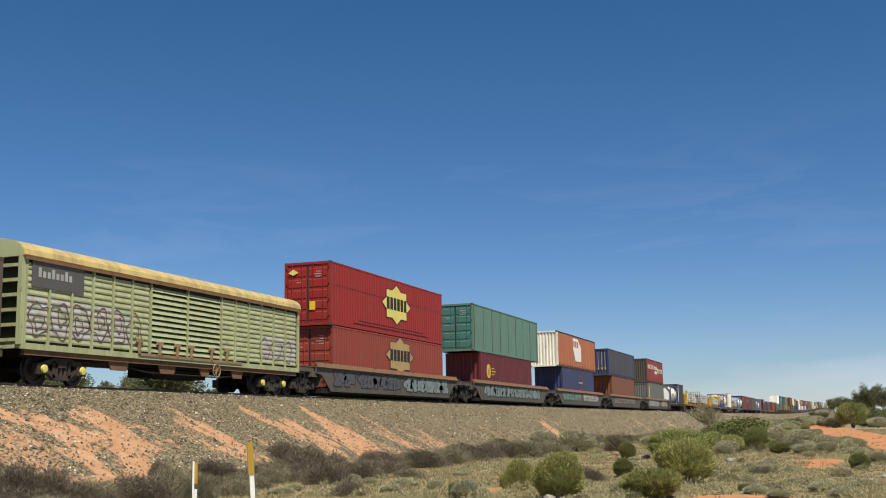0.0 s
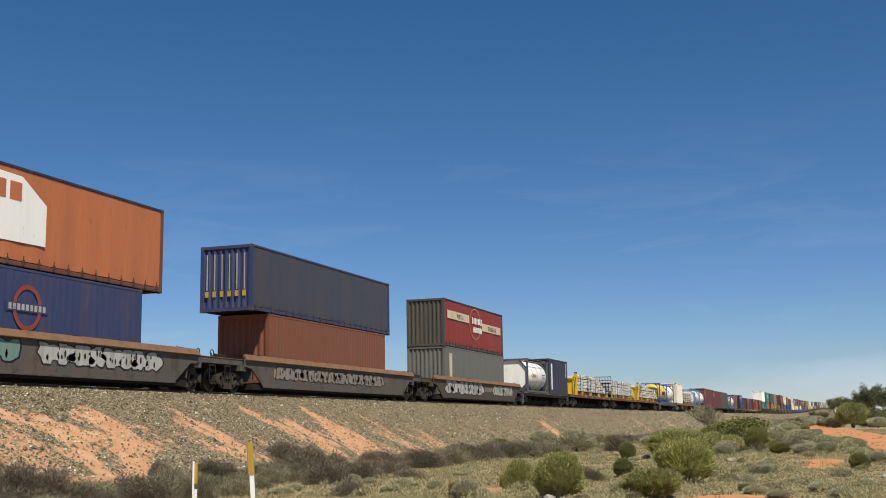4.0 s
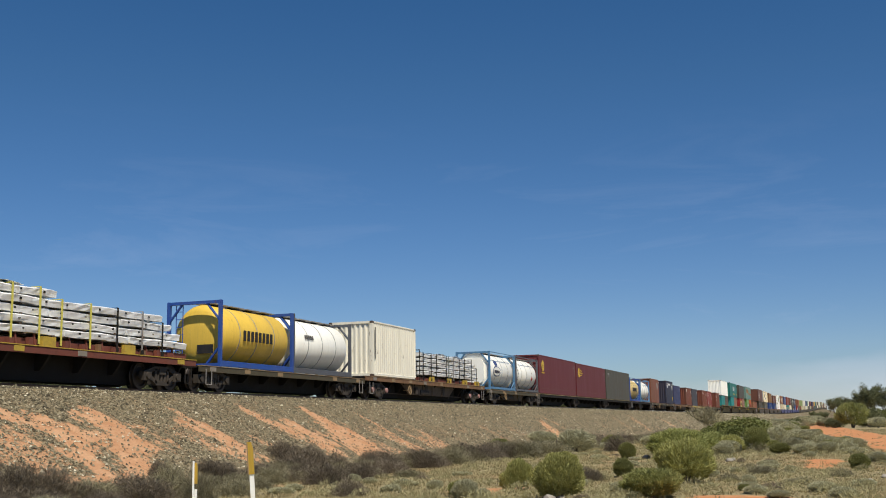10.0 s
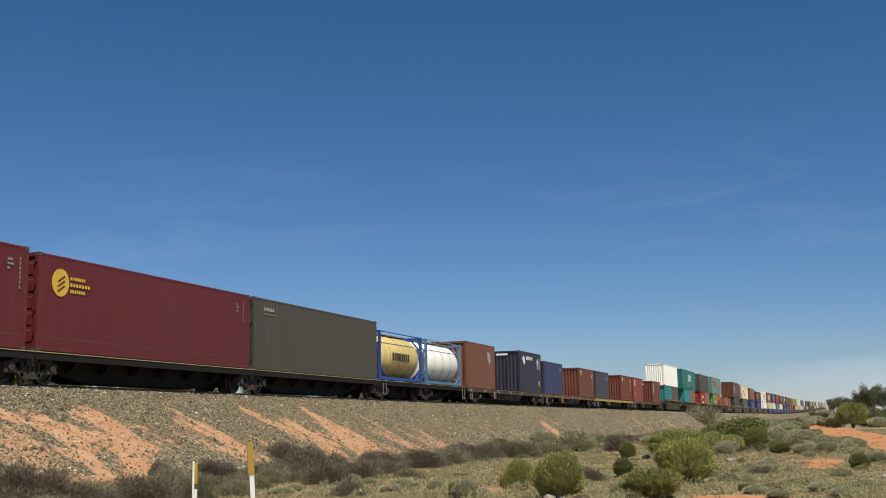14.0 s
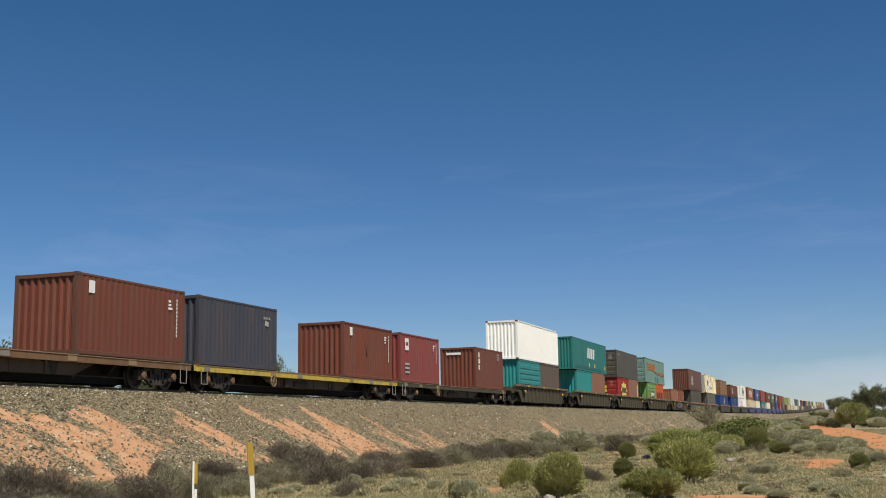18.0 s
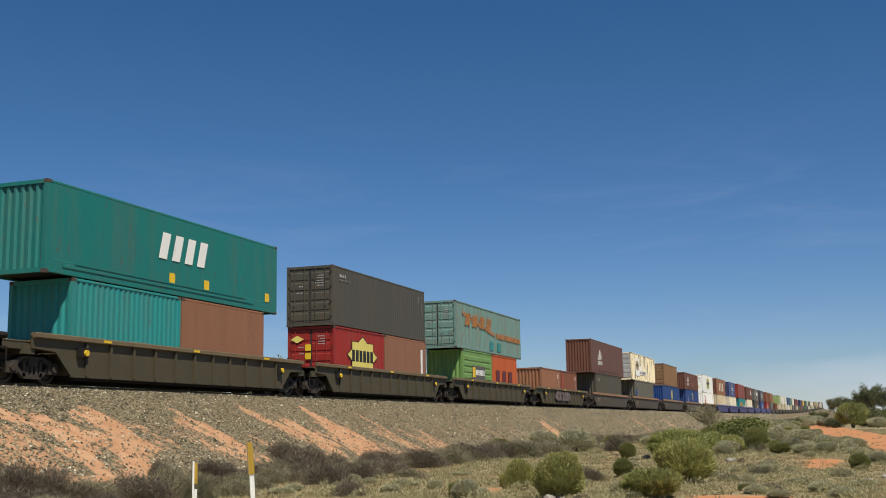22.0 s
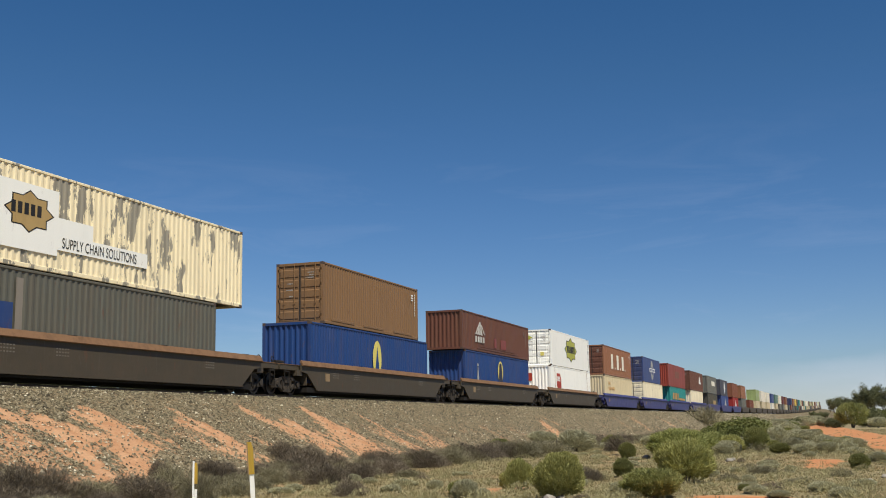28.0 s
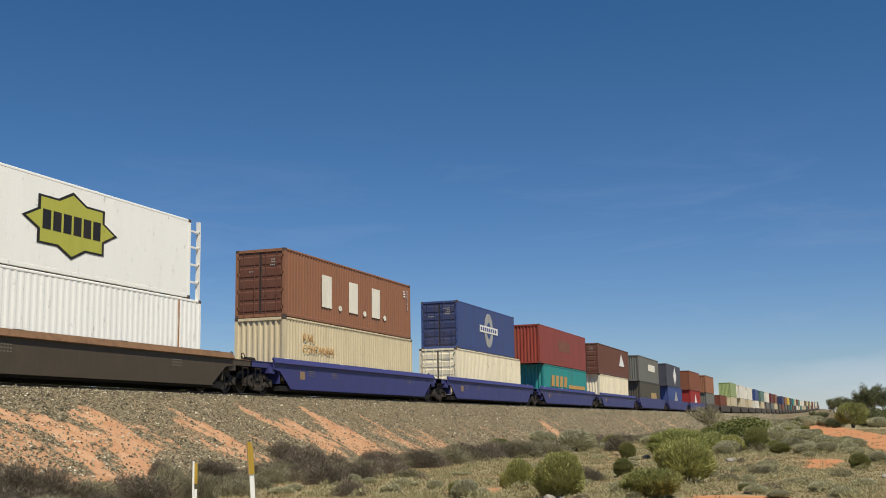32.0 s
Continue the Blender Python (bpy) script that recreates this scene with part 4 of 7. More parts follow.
    coupler(L - 0.1, w, 1)
    for b in bogies:
        bogie(L - 1.9 if b is None else b, w, False, caps)
    rolls(w, s0)
    return w

# ---- the consist, from the leading end ----
C = {}
blue_spray = mat("pale_blue_spray", (0.22, 0.28, 0.27), 0.7, 0, 0.8, (0.10, 0.10, 0.09), 3, streak=True)
dull_pink_spray = mat("dull_pink_spray", (0.20, 0.15, 0.14), 0.7, 0, 0.8, (0.08, 0.07, 0.05), 3, streak=True)
dark_spray = mat("dull_blue_spray", (0.085, 0.09, 0.105), 0.7, 0, 0.7, (0.11, 0.095, 0.07), 3, streak=True)


def colour(name, col, dirt=0.4, **k):
    C[name] = paint(name, col, dirt, **k)
    return C[name]


def ghost(name, col):
    """Worn-off sign paint: streaky, with the coat below showing through."""
    m = mat(name, col, 0.7, 0.0, 0.5, (0.22, 0.15, 0.09), 2.0, streak=True)
    N, Lk = m.node_tree.nodes, m.node_tree.links
    tc, mp, nz, mr = (N.new("ShaderNode" + k) for k in ("TexCoord", "Mapping", "TexNoise", "MapRange"))
    mp.inputs["Scale"].default_value = (9, 9, 1.1)
    nz.inputs["Scale"].default_value, nz.inputs["Detail"].default_value, nz.inputs["Roughness"].default_value = 1.0, 7, 0.75
    mr.inputs["From Min"].default_value, mr.inputs["From Max"].default_value, mr.inputs["To Max"].default_value = 0.34, 0.55, 0.95
    tr, ms = N.new("ShaderNodeBsdfTransparent"), N.new("ShaderNodeMixShader")
    Lk.new(tc.outputs["Object"], mp.inputs["Vector"])
    Lk.new(mp.outputs[0], nz.inputs["Vector"])
    Lk.new(nz.outputs["Fac"], mr.inputs["Value"])
    Lk.new(mr.outputs[0], ms.inputs[0])
    Lk.new(tr.outputs[0], ms.inputs[1])
    Lk.new(N["Principled BSDF"].outputs[0], ms.inputs[2])
    Lk.new(ms.outputs[0], N["Material Output"].inputs["Surface"])
    return m


lime = paint("lime_sticker", (0.55, 0.55, 0.08), 0.15)
colour("red_paint", (0.36, 0.016, 0.010), 0.3)
colour("faded_red", (0.34, 0.05, 0.028), 0.5)
colour("sage_green", (0.125, 0.255, 0.195), 0.5)
colour("seam_green", (0.060, 0.125, 0.095), 0.5)
colour("door_teal", (0.055, 0.21, 0.175), 0.6)
colour("maroon", (0.150, 0.015, 0.020), 0.18, scuff=0.12, rust=0.4)
peel = mat("peeled_grey", (0.24, 0.23, 0.20), 0.7, 0, 0.5)
colour("orange_curtain", (0.56, 0.175, 0.062), 0.25)
colour("navy", (0.035, 0.052, 0.145), 0.4)
colour("slate_curtain", (0.058, 0.062, 0.082), 0.4)
colour("brown_box", (0.25, 0.08, 0.034), 0.55)
colour("red_curtain", (0.315, 0.026, 0.016), 0.25, rust=0.2)
colour("grey_box", (0.17, 0.175, 0.15), 0.4)
colour("dark_grey", (0.080, 0.077, 0.056), 0.5)
colour("slate_green", (0.135, 0.132, 0.102), 0.4)
colour("midnight", (0.022, 0.026, 0.058), 0.4)
colour("rust_red", (0.205, 0.052, 0.024), 0.6)
colour("dusty_pink", (0.29, 0.06, 0.05), 0.5)
colour("bright_white", (1.02, 1.0, 0.92), 0.05, rust=0.35, scuff=0.0)
colour("off_white", (0.90, 0.85, 0.70), 0.3)
colour("cream", (0.70, 0.59, 0.37), 0.35, rust=0.4)
colour("teal", (0.004, 0.205, 0.18), 0.3)
colour("dull_teal", (0.018, 0.30, 0.285), 0.35)
colour("tan_box", (0.34, 0.145, 0.07), 0.3)
colour("brown_grey", (0.13, 0.095, 0.075), 0.4)
colour("pale_aqua", (0.18, 0.33, 0.285), 0.8, dirt_col=(0.20, 0.19, 0.15), peel=0.45, peel_col=(0.22, 0.20, 0.155))
colour("leaf_green", (0.20, 0.39, 0.10), 0.4)
colour("orange_box", (0.59, 0.115, 0.02), 0.3)
colour("chocolate", (0.16, 0.058, 0.033), 0.45)
colour("weathered_cream", (1.02, 0.86, 0.56), 0.25, dirt_col=(0.22, 0.19, 0.15), peel=0.9, peel_col=(0.27, 0.25, 0.205), scuff=0.0)
colour("royal_blue", (0.008, 0.056, 0.225), 0.3)
colour("ochre_brown", (0.275, 0.15, 0.062), 0.35)
colour("violet_blue", (0.045, 0.085, 0.26), 0.35)
colour("pale_green", (0.40, 0.50, 0.20), 0.35)
colour("light_yellow_roof", (0.62, 0.47, 0.18), 0.8, rust=0.85)
colour("van_green", (0.50, 0.53, 0.27), 0.6, rust=0.85, scuff=0.4)
colour("sign_grey", (0.12, 0.115, 0.105), 0.3)
colour("gold_orange", (0.62, 0.33, 0.08), 0.3)
colour("ivory", (0.86, 0.77, 0.55), 0.35)
colour("gold", (0.75, 0.50, 0.05), 0.2)
colour("faded_gold", (0.55, 0.37, 0.14), 0.3)
colour("sign_red", (0.52, 0.045, 0.02), 0.2)
C["faded_orange"] = ghost("faded_orange_ghost", (0.50, 0.215, 0.07))
TOP, LOW = 3.52, 0.62


def stack(s, L, H, material, label, **k):
    return container(s, TOP, L, H, material, label, **k)


def low(s, L, H, material, label, z=LOW, **k):
    return container(s, z, L, H, material, label, **k)




def foot_channel(b, x0, x1, material, z=0.24):
    """A raised lifting channel low on the side."""
    part("foot_channel", Shape().box(x0, x1, -1.238, -1.215, z, z + 0.10, 0.01), material, b)
    part("foot_channel", Shape().box(x0 + 0.6, x1 - 0.6, -1.234, -1.215, z + 0.16, z + 0.21), material, b)


def peaks(b, x, z, w, h):
    """A pale emblem: a leaning peak of slanted stripes with a short word of bars below."""
    for i in range(4):
        a = x + i * w * 0.2
        plate([(a, z), (a + w * 0.15, z), (x + w * 0.47 + i * w * 0.03, z + h), (x + w * 0.44 + i * w * 0.03, z + h - 0.03)], b, pale_emblem)
    plate([(x + w * 0.62, z + h * 0.75), (x + w * 0.68, z + h * 0.8), (x + w, z + 0.05), (x + w * 0.88, z + 0.12)], b, pale_emblem)
    strokes(b, pale_emblem, x, x + w, z - 0.5, z - 0.12, 4, gap=0.3)


def slashes(b, x, z, material):
    """Slanted strokes across a round emblem."""
    for k in range(3):
        q = 0.13 - 0.15 * k
        plate([(x - 0.16, z + q - 0.10), (x - 0.10, z + q - 0.12), (x + 0.20, z + q + 0.06), (x + 0.16, z + q + 0.11)], b, material, "emblem_stroke", y=-1.240)


pale_emblem = paint("pale_emblem", (0.66, 0.64, 0.58), 0.4)


def tank(s, z, frame_mat, tank_mat, label, ends="round", cap=None, rail=True):
    L, H = 6.06, 2.59
    t = thing("tank_container", label, "container", "containers on the train")
    for x in (0.0, L - 0.13):
        for y in (-1.219, 1.089):
            part("frame_post", Shape().box(x, x + 0.13, y, y + 0.13, 0.0, H, 0.01), frame_mat, t)
        part("frame_head", Shape().box(x, x + 0.13, -1.09, 1.09, H - 0.13, H - 0.01), frame_mat, t)
        part("frame_foot", Shape().box(x, x + 0.13, -1.09, 1.09, 0.01, 0.15), frame_mat, t)
        for y in (-1, 1):
            part("corner_brace", Shape().tube((x + 0.065, y * 1.1, H - 0.75), (x + 0.065, y * 0.55, H - 0.1), 0.05, 6), frame_mat, t)
            part("corner_brace", Shape().tube((x + 0.065, y * 1.1, 0.75), (x + 0.065, y * 0.55, 0.1), 0.05, 6), frame_mat, t)
    for y in (-1.219, 1.119):
        part("bottom_rail", Shape().box(0.13, L - 0.13, y, y + 0.1, 0.02 if not rail else 0.05, 0.24 if not rail else 0.2, 0.01), frame_mat, t)
        if rail:
            part("top_rail", Shape().box(0.13, L - 0.13, y, y + 0.05, H - 0.07, H - 0.02, 0.01), frame_mat, t)
        for x0, x1 in ((0.13, 1.0), (L - 0.13, L - 1.0)) if rail else ():
            part("diagonal_strut", Shape().tube((x0, y + 0.05, 0.65), (x1, y + 0.05, 0.15), 0.045, 6), frame_mat, t)
    r, cz = 1.165, 1.325
    prof = [(0.30, 0.25), (0.32, 0.62), (0.37, 0.90), (0.46, 1.08), (0.62, r), (L - 0.48, r), (L - 0.32, 1.09), (L - 0.20, 0.88), (L - 0.13, 0.62), (L - 0.10, 0.3)]
    if ends == "eight":
        prof = [(0.16, 0.55), (0.17, 1.05), (0.25, 1.13), (0.40, r), (L - 0.48, r), (L - 0.32, 1.04), (L - 0.13, 0.62)]
    shell = part("tank_shell", Shape().lathe_x(prof, 0, cz, 36), tank_mat, t, smooth=True)
    for x in (1.55, 2.95, 4.4):
        part("shell_band", Shape().lathe_x([(x - 0.02, r + 0.006), (x - 0.018, r + 0.012), (x + 0.018, r + 0.012), (x + 0.02, r + 0.006)], 0, cz, 36), frame_grey, shell)
    sh = Shape()
    for x in (0.7, 2.0, 3.3, 4.6):
        sh.box(x, x + 1.1, -0.45, 0.35, H - 0.07, H - 0.03)
    part("walkway", sh, lock_mat, t)
    part("manhole", Shape().tube((3.0, 0, 2.30), (3.0, 0, 2.50), 0.28, 14), lock_mat, t)
    if ends == "eight":
        sh = Shape()
        ring = [(1.15 * math.cos(math.pi / 8 + i * math.pi / 4) / math.cos(math.pi / 8), cz + 1.15 * math.sin(math.pi / 8 + i * math.pi / 4) / math.cos(math.pi / 8)) for i in range(8)]
        part("end_panel", sh.prism_x(ring[::-1], 0.13, 0.2), tank_mat, t)
    if cap:
        ring = [(0.78 * abs(math.cos(q)) ** 0.45 * (1 if math.cos(q) > 0 else -1), cz - 0.05 + 0.86 * abs(math.sin(q)) ** 0.45 * (1 if math.sin(q) > 0 else -1)) for q in [2 * math.pi * i / 28 for i in range(28)]]
        part("end_cover", Shape().prism_x(ring[::-1], -0.02, 0.13), cap, t)
    rolls(t, s, z)
    return t


frame_grey = paint("band_grey", (0.34, 0.34, 0.32), 0.3)


def tank_sign(t, pts, material, name="emblem", r=1.185, cz=1.325):
    """A sign wrapped on the tank's near flank; pts are (x, height over the axis)."""
    sh = Shape()
    for x, z in pts:
        a = z / r
        sh.v.append((x, -r * math.cos(a), cz + r * math.sin(a)))
    for x, z in pts:
        a = z / r
        sh.v.append((x, -(r - 0.012) * math.cos(a), cz + (r - 0.012) * math.sin(a)))
    k = len(pts)
    sh.f = [tuple(range(k)), tuple(reversed(range(k, 2 * k)))] + [(i, k + i, k + (i + 1) % k, (i + 1) % k) for i in range(k)]
    return part(name, sh, material, t)


def tank_bars(t, material, x0, x1, z0, z1, n):
    w = (x1 - x0) / n
    for i in range(n):
        tank_sign(t, [(x0 + i * w, z0), (x0 + (i + 0.66) * w, z0), (x0 + (i + 0.66) * w, z1), (x0 + i * w, z1)], material, "emblem_bar", r=1.205)


def pack_load(s, ends, label, seed=0, straps=(), h=0.285):
    """Bundles in silver wrapping, laid in slumped courses and lashed down; ends: the rear end of each course, lowest first."""
    r = random.Random(seed)
    t = thing("wrapped_cargo", label, "cargo", "wrapped bundles")
    for j, e in enumerate(ends):
        z = 0.36 + j * h
        n = max(2, int(round(e / 3.6)))
        cuts = [0.0] + [e * i / n + r.uniform(-0.25, 0.25) for i in range(1, n)] + [e]
        for x0, x1 in zip(cuts, cuts[1:]):
            x0, x1, d = x0 + 0.015, x1 - 0.02, r.uniform(-0.05, 0.03)
            b = Shape()
            m = 14
            for q in range(m + 1):
                x = x0 + (x1 - x0) * q / m
                sag = 0.016 * math.sin(q * 0.6 + seed + j) + r.uniform(-0.006, 0.006)
                a, c, f = (r.uniform(-0.012, 0.012) for _ in range(3))
                top = z + h - 0.06 + sag
                b.v += [(x, -1.13 + d + a, z + sag), (x, 1.13 + d, z), (x, 1.15 + d, top), (x, -1.08 + d + c, top), (x, -1.17 + d + c, top - 0.04 + f), (x, -1.15 + d + f, z + 0.10 + a)]
            for q in range(m):
                o = 6 * q
                b.f += [(o + k, o + 6 + k, o + 6 + (k + 5) % 6, o + (k + 5) % 6) for k in range(6)]
            b.f += [tuple(range(6)), tuple(6 * m + k for k in reversed(range(6)))]
            part("wrapped_pack", b, foil, t)
            tag = Shape()
            for q in range(3):
                xx = x0 + (0.15 + 0.3 * q + r.uniform(-0.05, 0.05)) * (x1 - x0)
                tag.box(xx, xx + r.uniform(0.04, 0.10), -1.21, -1.19, z + 0.09, z + 0.09 + r.uniform(0.03, 0.07))
            tagged(part("label_tag", tag, steel, t), kind="stuff")
        for q in range(int(e / 1.5)):
            xx = 0.4 + 1.5 * q + r.uniform(-0.2, 0.2)
            part("bearer", Shape().box(xx - 0.05, xx + 0.05, -1.14, 1.14, z - 0.05, z), darkgap, t)
    # a loose end of wrapping on top
    for q in range(3):
        x = r.uniform(0.8, ends[-1] - 1.6)
        z = 0.36 + len(ends) * h - 0.05
        flap = Shape()
        for i in range(7):
            u = i / 6
            flap.v += [(x + 1.5 * u, -1.1, z + 0.09 * math.sin(3.1 * u) + r.uniform(0, 0.02)), (x + 1.5 * u, 0.2, z + 0.06 * math.sin(3.1 * u) + 0.02)]
        flap.f = [(2 * i, 2 * i + 2, 2 * i + 3, 2 * i + 1) for i in range(6)]
        part("loose_wrap", flap, foil, t)
    for x, c in straps:
        top = 0.36 + sum(1 for e in ends if e > x) * h
        part("strap", Shape().box(x - 0.035, x + 0.035, -1.225, -1.205, 0.05, top - 0.02).box(x - 0.035, x + 0.035, -1.21, 1.21, top - 0.03, top - 0.01), c, t)
        if c is not strapy:
            part("ratchet", Shape().box(x - 0.06, x + 0.06, -1.25, -1.20, 0.02, 0.16), steel, t)
    rolls(t, s, 1.30)
    return t


def pack_wagon(s0, s1, end, at, label):
    """A flat wagon with stake pockets; its yellow bulkhead or dark rack stands at the place given."""
    w = flat_wagon(s0, s1, rust_deck, label, lip=yellow_worn, caps=None, truss=False, step_mat=steel, top=1.30)
    L = s1 - s0
    a = at - s0
    part("load_bed", Shape().box(a + 0.2, L - 0.4, -1.05, 1.05, 1.29, 1.50), rust_deck, w)
    for i in range(int(L / 0.95)):
        x = a + 0.6 + i * (L - a - 1.4) / int(L / 0.95)
        wide = i % 5 == 2
        part("stake_pocket", Shape().box(x - (0.30 if wide else 0.08), x + (0.30 if wide else 0.08), -1.23, -1.10, 1.30, 1.59 if wide else 1.52 - 0.06 * (i % 2)),
             yellow_worn if wide else (rust_deck, rusty, rust_deck)[i % 3], w)
        part("gusset", Shape().prism_x([(-1.12, 1.30), (-1.06, 1.64), (-1.02, 1.64), (-1.02, 1.30)], x + 0.30, x + 0.36), rust_deck, w)
    if end == "yellow":
        for y0, y1 in ((-1.27, -1.08), (1.08, 1.27)):
            post = part("bulkhead_post", Shape().box(a - 0.12, a + 0.12, y0, y1, 1.30, 3.18), yellow, w)
            part("post_cap", Shape().box(a - 0.14, a + 0.14, y0 - 0.02, y1 + 0.02, 3.184, 3.28), steel, post)
        part("bulkhead_panel", Shape().box(a - 0.06, a - 0.01, -1.07, 1.07, 1.32, 2.66), yellow, w)
        for y in (-0.95, -0.33, 0.33, 0.95):
            part("bulkhead_rib", Shape().box(a - 0.16, a - 0.062, y - 0.045, y + 0.045, 1.30, 2.64), yellow, w)
        part("bulkhead_cap", Shape().box(a - 0.18, a + 0.02, -1.07, 1.07, 2.664, 2.74), yellow, w)
        part("bulkhead_sill", Shape().box(a - 0.2, a + 0.1, -1.2, 1.2, 1.302, 1.318), yellow_worn, w)
        for sg in (-1, 1):
            part("bulkhead_brace", Shape().tube((a - 0.1, sg * 1.05, 2.84), (a - 0.16, sg * 0.6, 2.62), 0.035, 6), tan_plate, w)
            part("lashing_chain", Shape().tube((a - 0.14, sg * 1.2, 2.85), (a - 0.3, sg * 1.05, 1.34), 0.02, 5), steel, w)
    else:
        top = 3.45 if end == "rack" else 3.0
        for y in [-1.2 + 0.3 * i for i in range(9)]:
            part("rack_bar", Shape().tube((a, y, 1.30), (a, y, top), 0.028, 5), steel, w)
        for z in (1.60, 1.95, 2.35, 2.7, 3.05, 3.42):
            if z < top:
                part("rack_rail", Shape().tube((a, -1.22, z), (a, 1.22, z), 0.028, 5), steel, w)
        part("rack_post", Shape().box(a - 0.1, a + 0.12, -1.29, -1.17, 1.30, 2.35), yellow_worn, w)
    return w


yellow_worn = mat("worn_yellow", (0.50, 0.34, 0.04), 0.7, 0, 0.7, (0.2, 0.12, 0.06), 4)
rust_deck = mat("red_oxide_deck", (0.17, 0.045, 0.028), 0.75, 0, 0.5, (0.10, 0.06, 0.04), 2)


van_spray = mat("worn_silver_spray", (0.47, 0.45, 0.39), 0.6, 0.0, 0.7, (0.28, 0.19, 0.12), 2.2, peel=0.6, peel_col=(0.30, 0.36, 0.17))
spray_line = mat("brown_spray_line", (0.15, 0.09, 0.075), 0.7, 0.0, 0.4)


def louvre_van(s0, s1):
    L = s1 - s0
    v = thing("louvred_van", "pale green louvred freight van with a yellow curved roof", "wagon", "wagons of the freight train")
    g = C["van_green"]
    z0, ze = 1.28, 3.95
    # roof: a shallow arch over the body
    sec = [(1.33 * math.cos(math.pi * i / 14), ze - 0.02 + 0.55 * math.sin(math.pi * i / 14) ** 0.8) for i in range(15)] + [(-1.30, ze - 0.06), (1.30, ze - 0.06)]
    part("roof", Shape().prism_x(sec[::-1], -0.05, L + 0.05), C["light_yellow_roof"], v, "yellow curved roof with rust stains")
    part("roof_end", Shape().prism_x([(p * 0.985, q - 0.01) for p, q in sec][::-1], -0.07, -0.052), g, v, "pale green roof end")
    part("gutter", Shape().box(0, L, -1.34, -1.28, ze - 0.16, ze - 0.06), rusty, v)
    # solid body; the shade behind the slats is put into its near-black colour
    part("body", Shape().box(0.08, L - 0.08, -1.20, 1.20, z0, ze - 0.02), painted_gap_shade, v)
    part("sill", Shape().box(0, L, -1.28, -1.18, z0 - 0.12, z0 + 0.06), g, v)
    part("sill", Shape().box(0, L, 1.18, 1.28, z0 - 0.12, z0 + 0.06), g, v)
    part("end_sill", Shape().box(-0.02, 0.1, -1.25, 1.25, z0 - 0.1, z0 + 0.1), g, v)
    # bays: louvred panels between posts; the middle bay has wide open slats
    bays = []
    x = 0.18
    for k, wd in enumerate([1.05] * 6 + [2.4, 2.4] + [1.05] * 6):
        bays.append((x, x + wd, k in (6, 7)))
        x += wd + (0.06 if k not in (5, 7) else 0.10)
    sc = (L - 0.2) / x
    for k, (a, b, wide) in enumerate(bays):
        a, b = a * sc, b * sc
        part("post", Shape().box(a - 0.06, a + 0.02, -1.275, -1.20, z0 + 0.05, ze - 0.1), g, v)
        n = 12
        for j in range(n):
            zz = z0 + 0.14 + j * (ze - z0 - 0.36) / n
            hh = (ze - z0 - 0.36) / n
            g2 = van_spray if (k < 5 and 1 <= j <= 6) or (k > 10 and 1 <= j <= 5) else g
            if wide:
                part("slat", Shape().prism_x([(-1.268, zz), (-1.255, zz), (-1.20, zz + hh * 0.74), (-1.215, zz + hh * 0.74)], a + 0.02, b - 0.03), g, v)
            else:
                part("slat", Shape().prism_x([(-1.255, zz), (-1.20, zz), (-1.20, zz + hh * 0.97), (-1.225, zz + hh * 0.97), (-1.262, zz + hh * 0.25)], a + 0.03, b - 0.05), g2, v)
    part("post", Shape().box(L - 0.14, L, -1.275, -1.20, z0 + 0.05, ze - 0.1), g, v)
    part("door_rail", Shape().box(5.8, 12.6, -1.31, -1.27, z0 - 0.02, z0 + 0.08), tan_plate, v)
    # leading end: rails over the near-black body, whose colour stands in for shaded openings
    for j in range(6):
        zz = z0 + 0.1 + j * 0.44
        part("end_rail", Shape().box(-0.06, 0.06, -1.2, 1.2, zz, zz + 0.1), g, v)
    for y in (-1.27, 1.13):
        part("end_post", Shape().box(-0.08, 0.1, y, y + 0.14, z0, ze), g, v)
    part("sign", Shape().box(0.35, 2.75, -1.285, -1.265, 3.02, 3.82), C["sign_grey"], v, "dark grey panel with a faded pale emblem")
    for i in range(8):
        a = 0.62 + i * 0.2
        part("emblem_bar", Shape().box(a, a + 0.13, -1.292, -1.287, 3.33, 3.52 if i % 3 else 3.62), lightgrey, v)
    r = random.Random(4)
    for k in range(6):
        cx, cz = 0.75 + k * 0.95, 2.12 + r.uniform(-0.06, 0.06)
        ring_plate(cx, cz, 0.46, 0.52, 0.045, v, spray_line, -1.268, 30, "graffiti_outline", 0.13, r.uniform(0, 6))
        ring_plate(cx + r.uniform(-0.1, 0.1), cz + r.uniform(-0.15, 0.15), 0.22, 0.24, 0.04, v, spray_line, -1.270, 24, "graffiti_outline", 0.2, r.uniform(0, 6))
    for k in range(3):
        ring_plate(L - 3.1 + k * 1.0, 2.0, 0.42, 0.42, 0.04, v, spray_line, -1.268, 28, "graffiti_outline", 0.15, r.uniform(0, 6))
    part("underframe", Shape().box(0.4, L - 0.4, -0.9, 0.9, 0.95, z0 - 0.02), steel, v)
    part("side_channel", Shape().box(0.2, L - 0.2, -1.22, -1.10, 1.0, z0 - 0.12), rusty, v)
    part("brake_gear", Shape().box(L * 0.42, L * 0.62, -0.7, 0.3, 0.62, 0.9), steel, v)
    for x0, x1 in ((0.24, 0.31), (0.40, 0.47), (0.55, 0.60), (0.68, 0.74)):
        part("hanger", Shape().prism_y([(L * x0, z0 - 0.12), (L * x1, z0 - 0.12), (L * x1 - 0.2, 0.72), (L * x0 + 0.2, 0.72)], -1.16, -1.12), rusty, v)
